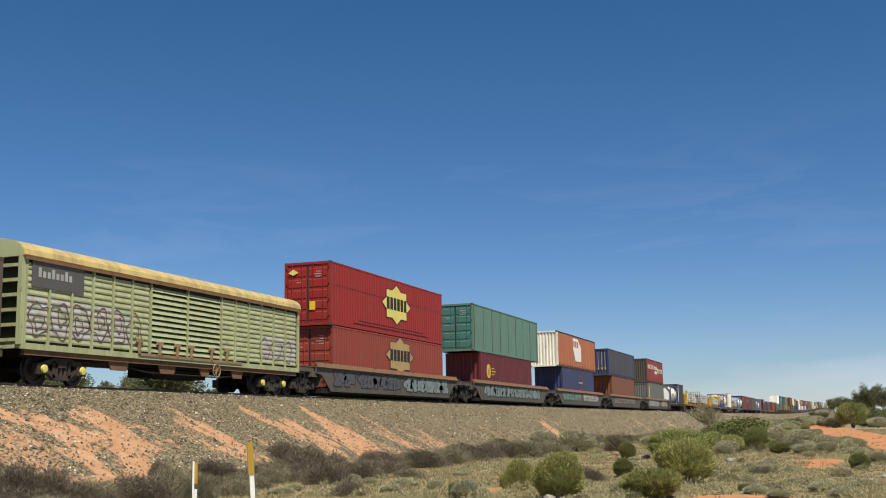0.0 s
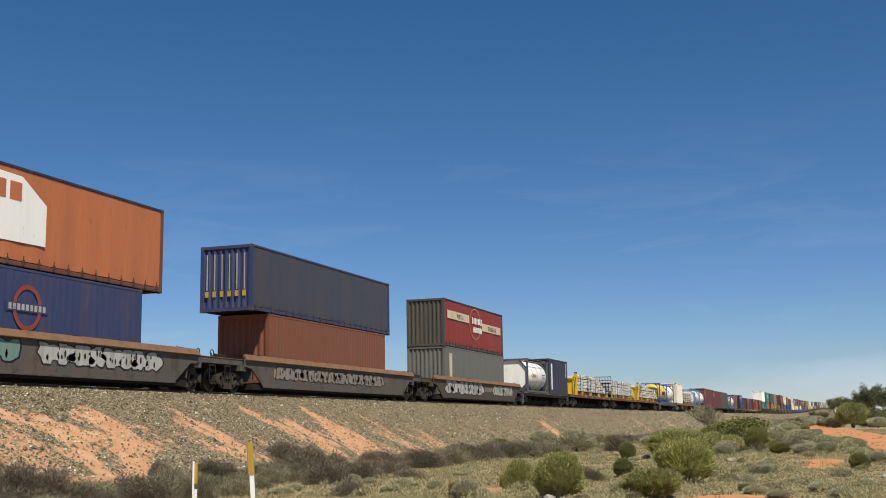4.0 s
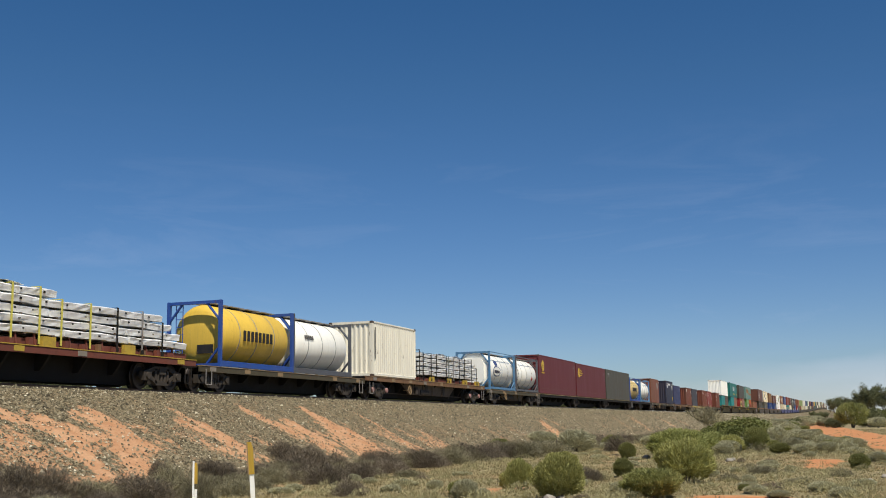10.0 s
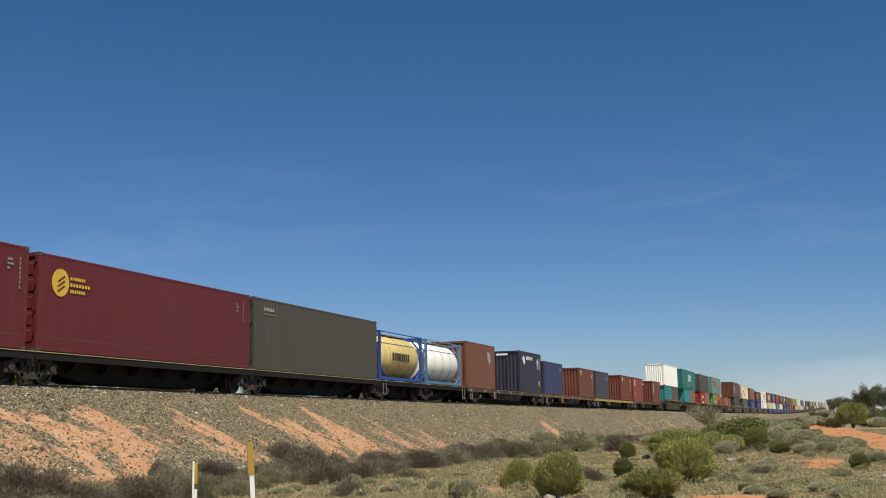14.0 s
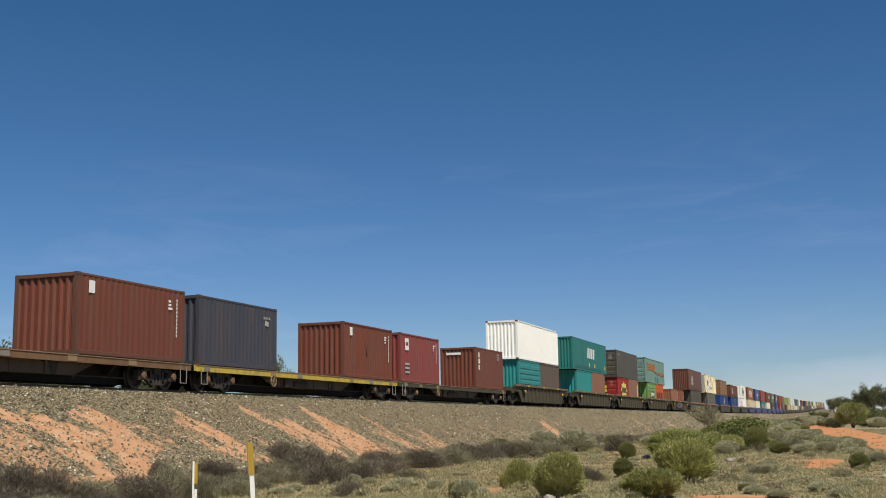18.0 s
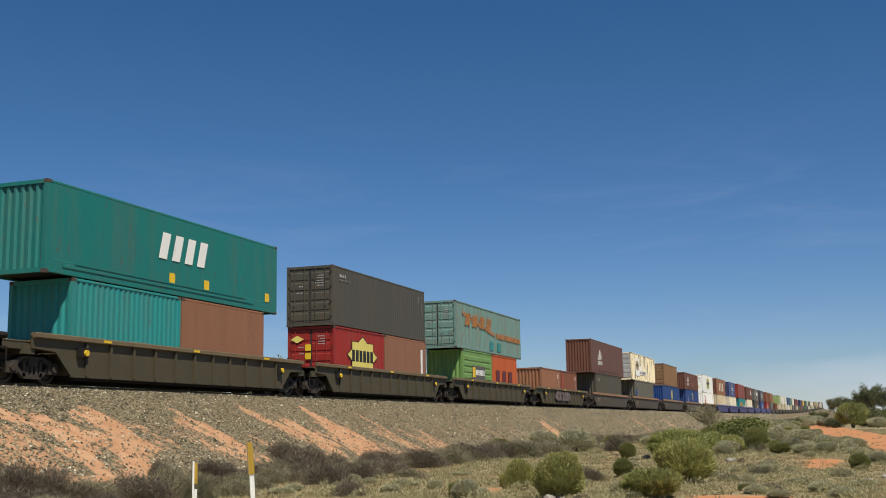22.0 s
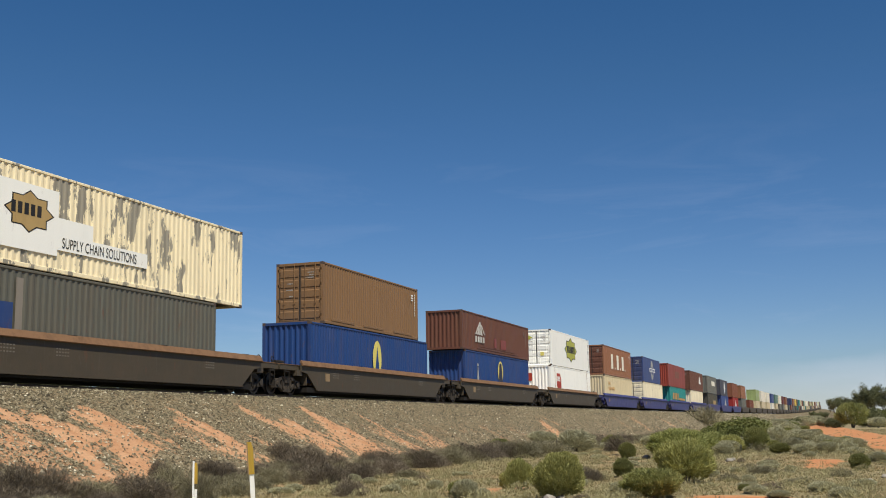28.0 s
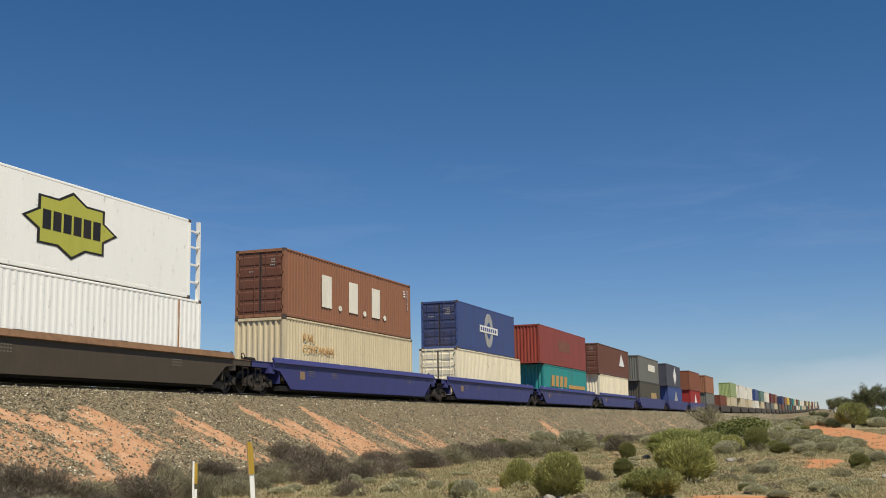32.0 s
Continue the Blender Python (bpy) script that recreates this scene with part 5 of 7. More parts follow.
    part("truss_rod", Shape().tube((L * 0.2, -1.1, 1.0), (L * 0.38, -1.1, 0.72), 0.03, 5).tube((L * 0.38, -1.1, 0.72), (L * 0.64, -1.1, 0.72), 0.03, 5).tube((L * 0.64, -1.1, 0.72), (L * 0.82, -1.1, 1.0), 0.03, 5), steel, v)
    for x in (5.7, 6.9, 8.0, 8.9, 10.3, 11.4):
        part("door_bracket", Shape().box(x, x + 0.12, -1.33, -1.28, z0 + 0.05, z0 + 0.5).box(x - 0.14, x + 0.26, -1.32, -1.285, z0 + 0.42, z0 + 0.52), tan_plate, v)
    sh = Shape().ring((L * 0.61, -1.30, 0.95), 0.25, 0.025, 16)
    for a in range(4):
        q = a * math.pi / 4
        sh.tube((L * 0.61 - 0.25 * math.cos(q), -1.30, 0.95 - 0.25 * math.sin(q)), (L * 0.61 + 0.25 * math.cos(q), -1.30, 0.95 + 0.25 * math.sin(q)), 0.015, 5)
    sh.tube((L * 0.61, -1.30, 0.95), (L * 0.61, -0.9, 0.95), 0.03, 6)
    part("hand_wheel", sh, tan_plate, v)
    coupler(0, v, -1)
    coupler(L, v, 1)
    bogie(2.1, v, False, yellow_pale)
    bogie(L - 2.1, v, False, yellow_pale)
    rolls(v, s0)


# near-black that paints the shade in the van's gaps
painted_gap_shade = mat("painted_gap_shade_black", (0.02, 0.022, 0.016), 0.9, 0, 0.2)
WAG_G = "weathered grey well wagon with rusty flanges and sprayed scribbles"
WAG_O = "olive brown well wagon with upright ribs and yellow fittings"
WAG_B = "plain brown well wagon with rusty flanges"
WAG_P = "purple blue well wagon with white markings"

# the wagon just ahead of the van
flat_wagon(6.5, 25.6, olive, "dark olive flat container wagon", bogies=(1.9, None))
container(13.5, 1.13, 12.0, 2.6, C["brown_grey"], "dark brown corrugated container")
louvre_van(26.3, 43.9)

w = well_wagon(45.4, 64.7, greysill, WAG_G, lip=rusty, seed=1)
graffiti(w, 10.6, 17.4, 0.58, 1.45, 5, blue_spray, -1.362)
graffiti(w, 4.6, 9.6, 0.62, 1.40, 25, dark_spray, -1.362)
graffiti(w, 1.7, 3.6, 0.62, 1.45, 26, dark_spray, -1.362)
b = low(47.45, 15.15, 2.9, C["faded_red"], "faded red steel container with a tan star emblem", side="soft", end="door", seed=1)
plate(star(8.4, 1.88, 4.1, 2.1), b, black_paint, "emblem_rim", y=-1.225)
plate(star(8.4, 1.88, 3.9, 1.98), b, C["faded_gold"])
strokes(b, black_paint, 7.0, 9.9, 1.6, 2.2, 6, gap=0.22)
b = stack(47.22, 15.4, 3.05, C["red_paint"], "bright red container with a pale yellow star emblem", side="soft", end="door", seed=2)
plate(star(8.2, 1.70, 4.2, 2.2), b, black_paint, "emblem_rim", y=-1.225)
plate(star(8.2, 1.70, 4.0, 2.08), b, yellow_pale)
strokes(b, black_paint, 6.8, 9.7, 1.40, 2.05, 6, gap=0.22)
end_plate([(0.45, 2.55), (0.75, 2.42), (1.0, 2.55), (0.75, 2.72)], b, yellow_pale)
plate(rect(0.3, 15.1, 1.93, 1.95), b, C["maroon"], "seam", y=-1.216)
foot_channel(b, 2.6, 12.8, C["red_paint"], 0.3)
part("notice", Shape().box(-0.03, -0.02, -0.42, -0.12, 0.75, 1.15), yellow, b)

w = well_wagon(68.0, 86.9, greysill, WAG_G, lip=rusty, seed=2)
graffiti(w, 2.2, 16.5, 0.62, 1.45, 6, blue_spray, -1.362)
b = low(70.0, 12.6, 2.9, C["maroon"], "maroon container with a round yellow emblem", side="soft", seed=3)
plate(disc(1.7, 1.72, 0.46, 0.48), b, C["gold"])
slashes(b, 1.7, 1.72, C["maroon"])
for k in range(3):
    strokes(b, C["gold"], 2.35, 3.0 + 0.3 * (k == 1), 1.88 - 0.2 * k, 1.97 - 0.2 * k, 6)
b = stack(68.57, 16.15, 3.12, C["sage_green"], "long sage green container with ribbed sides", side="ribbed", end="door", end_mat=C["door_teal"], seed=3)

w = well_wagon(90.0, 108.3, greysill, WAG_G, lip=rusty, seed=3)
graffiti(w, 9.5, 15.8, 0.72, 1.45, 7, silver_spray, -1.362)
graffiti(w, 1.9, 9.0, 0.72, 1.45, 8, C["pale_aqua"], -1.362)
b = low(92.6, 12.3, 2.9, C["navy"], "navy blue container with a faded red ring emblem", side="faint", seed=4)
ring_plate(6.6, 1.75, 0.62, 0.68, 0.14, b, C["faded_red"], -1.238)
plate(rect(5.7, 7.5, 1.62, 1.88), b, C["navy"], y=-1.240)
strokes(b, faded_code, 5.8, 7.45, 1.66, 1.84, 9, y=-1.247)
b = stack(91.18, 14.9, 3.0, C["orange_curtain"], "orange curtain-sided container with a white shield emblem", side="curtain", frame_mat=C["chocolate"], lead_mat=C["off_white"], top_mat=C["midnight"], end_mat=C["off_white"], roof_mat=C["dark_grey"], seed=5)
plate([(5.55, 2.75), (7.6, 2.7), (8.7, 2.0), (8.7, 0.75), (6.4, 0.72), (5.55, 1.8)], b, white_paint)
strokes(b, C["orange_curtain"], 5.75, 7.75, 1.95, 2.5, 3, gap=0.25)

w = well_wagon(111.7, 130.0, greysill, WAG_G, lip=rusty, seed=4)
graffiti(w, 2.5, 14.0, 0.75, 1.35, 9, faded, -1.362)
low(113.9, 12.5, 2.9, C["brown_box"], "rust brown corrugated steel container", side="faint", seed=6)
b = stack(112.45, 14.6, 2.75, C["slate_curtain"], "dark slate curtain-sided container with a yellow-striped end", side="curtain", frame_mat=C["navy"], end_mat=C["navy"], seed=7)
for y in (-0.85, -0.5, -0.15, 0.2, 0.55, 0.9):
    part("stripe", Shape().box(0.0, 0.012, y - 0.025, y + 0.025, 0.9, 2.4), faded_code, b)
    part("stripe", Shape().box(-0.006, 0.006, y - 0.08, y + 0.08, 0.62, 0.86), yellow_worn, b)

w = well_wagon(133.3, 151.4, brownsill, "brown well wagon with silver sprayed scribbles", lip=rusty, seed=5)
graffiti(w, 1.9, 9.4, 0.62, 1.52, 10, silver_spray, -1.362)
graffiti(w, 11.4, 16.0, 0.70, 1.45, 11, van_spray, -1.362)
strokes(w, faded, 9.7, 11.4, 0.95, 1.2, 9, y=-1.366)
b = low(135.7, 12.2, 2.9, C["grey_box"], "grey corrugated container with a pale strip", side="faint", seed=8)
plate(rect(0.75, 1.25, 0.9, 2.5), b, C["cream"])
b = stack(135.67, 12.2, 2.9, C["red_curtain"], "red curtain-sided container with cream bands", side="curtain", frame_mat=C["dark_grey"], top_mat=C["midnight"], end_mat=C["dark_grey"], seed=9)
plate(rect(0.55, 4.75, 1.72, 2.22), b, C["cream"], "band")
plate(rect(7.4, 11.6, 1.42, 1.92), b, C["cream"], "band")
words("PERTH", b, black_paint, 2.3, 1.80, 0.42)
words("BRISBANE", b, black_paint, 8.7, 1.50, 0.42)
ring_plate(5.95, 1.75, 1.15, 1.0, 0.06, b, C["faded_gold"], -1.2365)
strokes(b, white_paint, 5.3, 7.4, 1.75, 2.15, 7, lean=0.05)
strokes(b, white_paint, 5.5, 7.4, 1.20, 1.55, 9, lean=0.05)

flat_wagon(151.9, 167.0, steel, "dark flat container wagon", lip=tan_plate, bogies=(1.2, None), truss=False)
t = tank(154.25, 1.13, greyframe, tankwhite, "white tank container in a dark grey frame", ends="eight")
tank_sign(t, [(1.1, 0.0), (1.75, -0.55), (2.4, 0.0), (1.75, 0.55)], C["cream"])
tank_bars(t, C["faded_gold"], 1.5, 2.6, -0.08, 0.10, 6)
tank_sign(t, [(4.3, 0.10), (5.2, 0.10), (5.2, 0.18), (4.3, 0.18)], C["sign_grey"])
tank_sign(t, [(4.5, -0.1), (5.2, -0.1), (5.2, -0.04), (4.5, -0.04)], C["sign_grey"])
t.children[0]["label"] = "dark grey frame post"
b = container(160.75, 1.13, 6.15, 2.9, C["midnight"], "dark blue container with a white strip", side="flat")
plate(rect(0.55, 0.95, 0.4, 2.5), b, white_paint, "strip")
strokes(b, white_paint, 5.4, 5.75, 1.5, 2.7, 2, gap=0.7)

PACKS = "courses of silver-wrapped bundles lashed with straps"
pack_wagon(167.5, 185.2, "yellow", 170.28, "red oxide flat wagon with a yellow bulkhead")
pack_load(170.5, (12.6, 12.3, 11.6, 10.8, 9.8), PACKS, 1, [(0.4, strapy), (1.5, steel), (2.6, strapy), (4.3, steel), (4.6, dark_spray), (5.6, steel), (6.0, strapy), (7.8, steel), (9.0, strapy), (10.3, steel), (11.2, steel)])
pack_wagon(185.7, 200.1, "rack", 185.95, "red oxide flat wagon with a dark end rack")
pack_load(186.2, (12.2, 12.1, 11.9, 11.5, 10.9), PACKS, 2, [(0.5, steel), (1.8, lock_mat), (3.1, steel), (4.2, strapy), (5.4, steel), (6.6, steel), (7.9, lock_mat), (9.2, strapy), (10.4, steel), (11.3, steel)])
pack_wagon(200.3, 215.9, "yellow", 201.53, "red oxide flat wagon with a yellow bulkhead")
pack_load(201.75, (13.6, 13.2, 12.6, 12.0, 6.4), PACKS, 3, [(0.6, steel), (1.4, steel), (2.4, steel), (4.4, strapy), (5.6, strapy), (6.6, strapy), (8.0, strapy), (9.4, steel), (10.8, lock_mat), (12.0, steel)])

flat_wagon(216.2, 231.3, olive, "dark flat container wagon", lip=tan_plate, bogies=(1.2, None), truss=False)
t = tank(217.65, 1.13, blueframe, tankyellow, "yellow tank container in a blue frame", rail=False)
tank_bars(t, black_paint, 1.8, 4.3, -0.22, 0.20, 8)
part("notice", Shape().box(0.27, 0.30, -0.7, 0.0, 0.55, 0.90), black_paint, t)
for x in (0.55, 0.85):
    part("ladder_rail", Shape().tube((0.10, x, 0.2), (0.10, x, 2.45), 0.02, 5), blueframe, t)
for k in range(7):
    part("ladder_rung", Shape().tube((0.10, 0.55, 0.4 + 0.3 * k), (0.10, 0.85, 0.4 + 0.3 * k), 0.015, 5), blueframe, t)
t = tank(223.70, 1.13, greyframe, tankwhite, "white tank container in a dark grey frame", rail=False)
tank_bars(t, C["sign_grey"], 1.2, 2.1, 0.22, 0.42, 5)
flat_wagon(231.5, 250.9, rusty, "rusty flat container wagon", lip=tan_plate, caps=bearing_mats[1], top=1.30)
b = container(232.35, 1.30, 6.06, 2.82, C["off_white"], "off-white container with black upright marks", side="corr")
strokes(b, C["sign_grey"], 0.28, 0.42, 0.9, 2.5, 1)
w = TRAIN[-2][0]
for y in (-1.2, -0.8, -0.4, 0.0, 0.4, 0.8, 1.2):
    part("rack_bar", Shape().tube((7.55, y, 1.30), (7.55, y, 3.05), 0.028, 5), steel, w)
for z in (1.6, 2.1, 2.6, 3.02):
    part("rack_rail", Shape().tube((7.55, -1.22, z), (7.55, 1.22, z), 0.028, 5), steel, w)
part("load_bed", Shape().box(7.7, 19.0, -1.05, 1.05, 1.29, 1.50), rust_deck, w)
for x in (9.6, 12.6, 15.6, 18.0):
    part("stake_pocket", Shape().box(x - 0.3, x + 0.3, -1.22, -1.08, 1.30, 1.57), yellow_worn, w)
pack_load(239.3, (10.5, 10.4, 10.2, 9.8, 9.2), PACKS, 4, [(0.3, steel), (1.6, steel), (2.5, steel), (4.2, steel), (4.6, blue_spray), (5.5, lock_mat), (6.6, steel), (7.6, steel), (9.0, steel), (10.0, steel)], h=0.255)

flat_wagon(251.6, 265.0, olive, "dark flat container wagon with white steps", lip=tan_plate, bogies=(2.0, None))
t = tank(252.25, 1.13, paleblue, tankwhite, "white tank container in a pale blue frame", ends="eight", cap=tankwhite)
tank_sign(t, disc(1.75, -0.05, 0.85, 0.36), C["violet_blue"])
tank_sign(t, disc(1.75, -0.05, 0.78, 0.29), tankwhite, r=1.195)
tank_bars(t, C["midnight"], 1.15, 2.35, -0.18, 0.02, 8)
tank_sign(t, [(1.5, 0.36), (2.0, 0.36), (2.1, 0.62), (1.75, 0.8), (1.4, 0.62)], C["violet_blue"])
t = tank(258.65, 1.13, greyframe, tankwhite, "white tank container with black bands in a light frame")
for i in range(6):
    tank_sign(t, [(0.55, 0.55 - 0.24 * i), (0.72, 0.55 - 0.24 * i), (0.72, 0.42 - 0.24 * i), (0.55, 0.42 - 0.24 * i)], C["midnight"], "emblem_bar")
tank_sign(t, [(4.25, -0.28), (4.45, -0.08), (4.65, -0.28), (4.45, -0.48)], C["sign_red"], "hazard_diamond")

# a five-unit articulated flat
for a, e in ((265.2, 277.9), (278.0, 291.0), (291.1, 303.9)):
    flat_wagon(a, e, steel, "dark articulated flat wagon unit with a yellow edge", lip=pale_edge, bogies=(0.0,), truss=False, steps_on=False)
b = container(265.1, 1.13, 12.45, 3.05, C["maroon"], "maroon container with a round yellow emblem", side="flat", end="door", seed=10)
plate(disc(1.15, 2.2, 0.40, 0.43), b, C["gold"])
slashes(b, 1.15, 2.2, C["maroon"])
strokes(b, C["gold"], 0.7, 1.6, 1.60, 1.70, 9)
plate(rect(0.3, 12.3, 0.42, 0.45), b, C["chocolate"], "seam", y=-1.216)
marks(b, 12.6, 3.05, faded, 1)
b = container(278.0, 1.13, 12.6, 2.98, C["maroon"], "maroon container with a round yellow emblem", side="flat", end="door", seed=11)
plate(disc(1.0, 2.15, 0.40, 0.43), b, C["gold"])
slashes(b, 1.0, 2.15, C["maroon"])
for k in range(3):
    strokes(b, C["gold"], 1.45, 2.2 + 0.25 * (k == 1), 2.28 - 0.2 * k, 2.38 - 0.2 * k, 7)
plate(rect(0.3, 12.3, 0.42, 0.45), b, C["chocolate"], "seam", y=-1.216)
marks(b, 12.6, 2.98, faded, 2)
b = container(291.0, 1.13, 12.65, 2.98, C["dark_grey"], "dark grey corrugated steel container", side="faint", end="door", seed=12)
strokes(b, faded_code, 0.8, 1.7, 2.46, 2.6, 5)
strokes(b, faded, 0.8, 1.9, 2.3, 2.36, 8)

flat_wagon(304.0, 317.8, steel, "dark flat container wagon", lip=tan_plate, bogies=(0.4, 7.0), truss=False)
t = tank(304.1, 1.13, blueframe, tanksand, "pale yellow tank container in a blue frame")
tank_bars(t, black_paint, 1.8, 4.3, -0.22, 0.20, 8)
t = tank(310.9, 1.13, paleblue, tankwhite, "white tank container in a pale blue frame")
flat_wagon(318.2, 337.0, olive, "olive flat container wagon with worn yellow patches", lip=tan_plate, caps=rusty)
b = container(318.1, 1.13, 6.06, 2.95, C["brown_box"], "rust brown corrugated steel container", side="flat")
plate([(4.3, 2.5), (4.9, 2.4), (5.1, 1.9), (4.8, 1.6), (4.4, 2.0)], b, lightgrey)
marks(b, 6.06, 2.95, faded, 3)
b = container(330.41, 1.13, 6.06, 3.05, C["midnight"], "dark blue container with white emblem", side="flat")
plate([(0.6, 2.55), (0.9, 2.6), (1.15, 2.75), (1.35, 2.5), (1.5, 2.2), (1.2, 2.05), (0.95, 2.2)], b, white_paint)
strokes(b, white_paint, 1.75, 3.6, 2.45, 2.7, 6)
plate([(4.7, 2.55), (5.2, 2.45), (5.25, 1.95), (4.95, 1.8), (4.75, 2.1)], b, lightgrey)
plate(rect(5.2, 5.5, 0.55, 0.95), b, yellow, "notice")
end_plate([(-0.3, 2.72), (0.6, 2.72), (0.6, 2.86), (-0.3, 2.86)], b, white_paint, x=0.0)
marks(b, 6.06, 3.05, white_paint, 4)

flat_wagon(337.3, 356.4, rusty, "rusty flat container wagon", lip=tan_plate, caps=rusty)
b = container(337.5, 1.13, 6.06, 2.62, C["navy"], "faded blue corrugated steel container", side="soft")
strokes(b, faded_code, 5.0, 5.6, 2.1, 2.2, 4)
strokes(b, faded_code, 5.0, 5.3, 1.9, 2.0, 2)
b = container(349.86, 1.13, 6.06, 2.62, C["rust_red"], "rust red corrugated steel container", side="soft", frame_mat=C["chocolate"])
plate(rect(0.55, 0.85, 2.0, 2.4), b, white_paint, "notice")
marks(b, 6.06, 2.62, white_paint, 5)
flat_wagon(356.7, 376.4, mat("worn_yellow_beam", (0.60, 0.43, 0.06), 0.7, 0, 0.8, (0.2, 0.17, 0.12), 3), "flat container wagon with worn yellow side beams", lip=tan_plate, caps=rusty)
b = container(356.9, 1.13, 6.06, 2.62, C["slate_curtain"], "slate blue corrugated container", side="soft")
strokes(b, faded_code, 4.9, 5.5, 2.1, 2.2, 4)
plate([(5.0, 1.85), (5.3, 1.8), (5.35, 2.0), (5.05, 2.05)], b, faded_code, "worn_patch")
b = container(369.68, 1.13, 6.06, 2.68, C["rust_red"], "rust red corrugated steel container")
plate(rect(0.7, 1.0, 2.05, 2.45), b, white_paint, "notice")
plate([(2.6, 1.7), (2.9, 1.75), (2.95, 1.3), (2.75, 1.15)], b, C["chocolate"], "worn_patch")
marks(b, 6.06, 2.68, white_paint, 6)
flat_wagon(376.7, 396.6, olive, "olive flat container wagon", lip=tan_plate, caps=tan_plate)
b = container(376.95, 1.13, 6.06, 2.68, C["dusty_pink"], "faded dusty pink corrugated container")
plate(rect(0.65, 1.2, 1.75, 2.4), b, white_paint)
plate(rect(0.75, 1.1, 2.0, 2.2), b, C["dusty_pink"], y=-1.24)
for j in range(3):
    plate(rect(0.65, 1.3, 0.5 + 0.22 * j, 0.62 + 0.22 * j), b, lightgrey, "marking")
marks(b, 6.06, 2.68, white_paint, 7)
b = container(390.0, 1.13, 6.06, 2.68, C["rust_red"], "rust red corrugated container with pale upright bars", side="soft")
for j in range(3):
    plate(rect(0.55, 0.80 + 0.06 * (j % 2), 1.22 + 0.40 * j, 1.54 + 0.40 * j), b, C["off_white"], "emblem_bar")
for j in range(3):
    strokes(b, faded_code, 4.6, 5.2, 2.32 - 0.16 * j, 2.42 - 0.16 * j, 4)
end_plate([(-0.2, 2.2), (0.8, 2.2), (0.8, 2.35), (-0.2, 2.35)], b, white_paint, x=0.0)

well_wagon(398.4, 414.2, olive, WAG_O, ribs=True, seed=6)
low(400.2, 6.06, 2.9, C["dull_teal"], "teal container with folded side panels", side="swaged", seed=13)
low(406.3, 6.06, 2.9, C["brown_grey"], "grey-brown corrugated container in a well wagon", seed=14)
stack(400.04, 12.25, 2.88, C["bright_white"], "white corrugated container with rusty foot", seed=15)
well_wagon(417.0, 434.3, olive, WAG_O, ribs=True, seed=7)
b = low(418.9, 6.06, 2.9, C["dull_teal"], "dull teal corrugated container in a well wagon", seed=16)
strokes(b, faded, 3.0, 4.2, 0.9, 1.1, 6)
low(425.05, 6.06, 2.9, C["tan_box"], "plain smooth tan container", side="flat", seed=17)
b = stack(417.58, 14.63, 2.9, C["teal"], "long deep teal container with a white slanted emblem", side="flat", seed=18)
strokes(b, white_paint, 5.9, 9.2, 1.25, 2.2, 4, lean=0.25, gap=0.4)
foot_channel(b, 0.8, 12.6, C["teal"])
for x in (6.6, 8.9, 13.6):
    plate(rect(x, x + 0.35, 0.45, 0.8), b, yellow, "notice")
plate(rect(0.4, 14.2, 0.42, 0.45), b, C["dull_teal"], "seam", y=-1.216)
well_wagon(435.7, 453.0, olive, WAG_O, ribs=True, seed=8)
b = low(437.9, 6.06, 2.9, C["red_paint"], "bright red container with a yellow star emblem", end="door", seed=19)
plate(star(3.3, 1.62, 3.8, 1.95), b, black_paint, "emblem_rim", y=-1.225)
plate(star(3.3, 1.62, 3.6, 1.83), b, yellow_pale)
strokes(b, black_paint, 2.0, 4.65, 1.32, 1.88, 6, gap=0.24)
end_plate([(0.35, 2.3), (0.7, 2.12), (1.05, 2.3), (0.7, 2.48)], b, yellow_pale)
for z in (1.35, 1.75):
    part("notice", Shape().box(-0.03, -0.02, -0.02, 0.28, z, z + 0.3), yellow, b)
b = low(444.05, 6.06, 2.9, C["tan_box"], "tan container with a white strip", side="flat", seed=20)
plate(rect(5.2, 5.5, 0.9, 2.4), b, white_paint, "strip")
b = stack(437.77, 12.19, 2.88, C["dark_grey"], "dark grey corrugated steel container", side="faint", end="door", seed=21)
strokes(b, faded_code, 0.7, 1.5, 2.36, 2.5, 4)
strokes(b, faded, 0.7, 1.9, 2.2, 2.26, 8)
marks(b, 12.19, 2.88, faded, 8)
well_wagon(454.4, 471.8, olive, WAG_O, ribs=True, seed=9)
b = low(456.7, 6.06, 2.9, C["leaf_green"], "light green container with folded panels and a dark sign", side="swaged", seed=22)
plate(rect(1.8, 4.5, 0.95, 1.95), b, C["sign_grey"], "sign", y=-1.245)
plate(rect(1.85, 2.4, 1.2, 1.85), b, yellow, y=-1.252)
strokes(b, white_paint, 2.5, 4.4, 1.35, 1.7, 7, y=-1.252)
b = low(462.8, 6.06, 2.9, C["orange_box"], "orange container with dark worn emblem strokes", seed=23)
strokes(b, C["maroon"], 0.9, 5.4, 0.95, 1.85, 3, gap=0.42)
b = stack(455.46, 14.63, 2.98, C["pale_aqua"], "weathered pale aqua container with faded orange lettering ghost", end="door", seed=24)
strokes(b, C["faded_orange"], 1.7, 7.6, 1.55, 2.35, 4, lean=0.3, gap=0.3)
plate([(1.4, 2.15), (8.2, 1.2), (8.2, 1.4), (1.4, 2.4)], b, C["faded_orange"])
plate([(8.5, 1.15), (14.4, 1.1), (14.4, 1.45), (8.5, 1.5)], b, C["faded_orange"])
for x in (7.0, 8.7):
    plate(rect(x, x + 0.8, 0.25, 0.85), b, C["dull_teal"], "repair_patch")
well_wagon(473.7, 491.2, olive, WAG_O, ribs=True, seed=10)
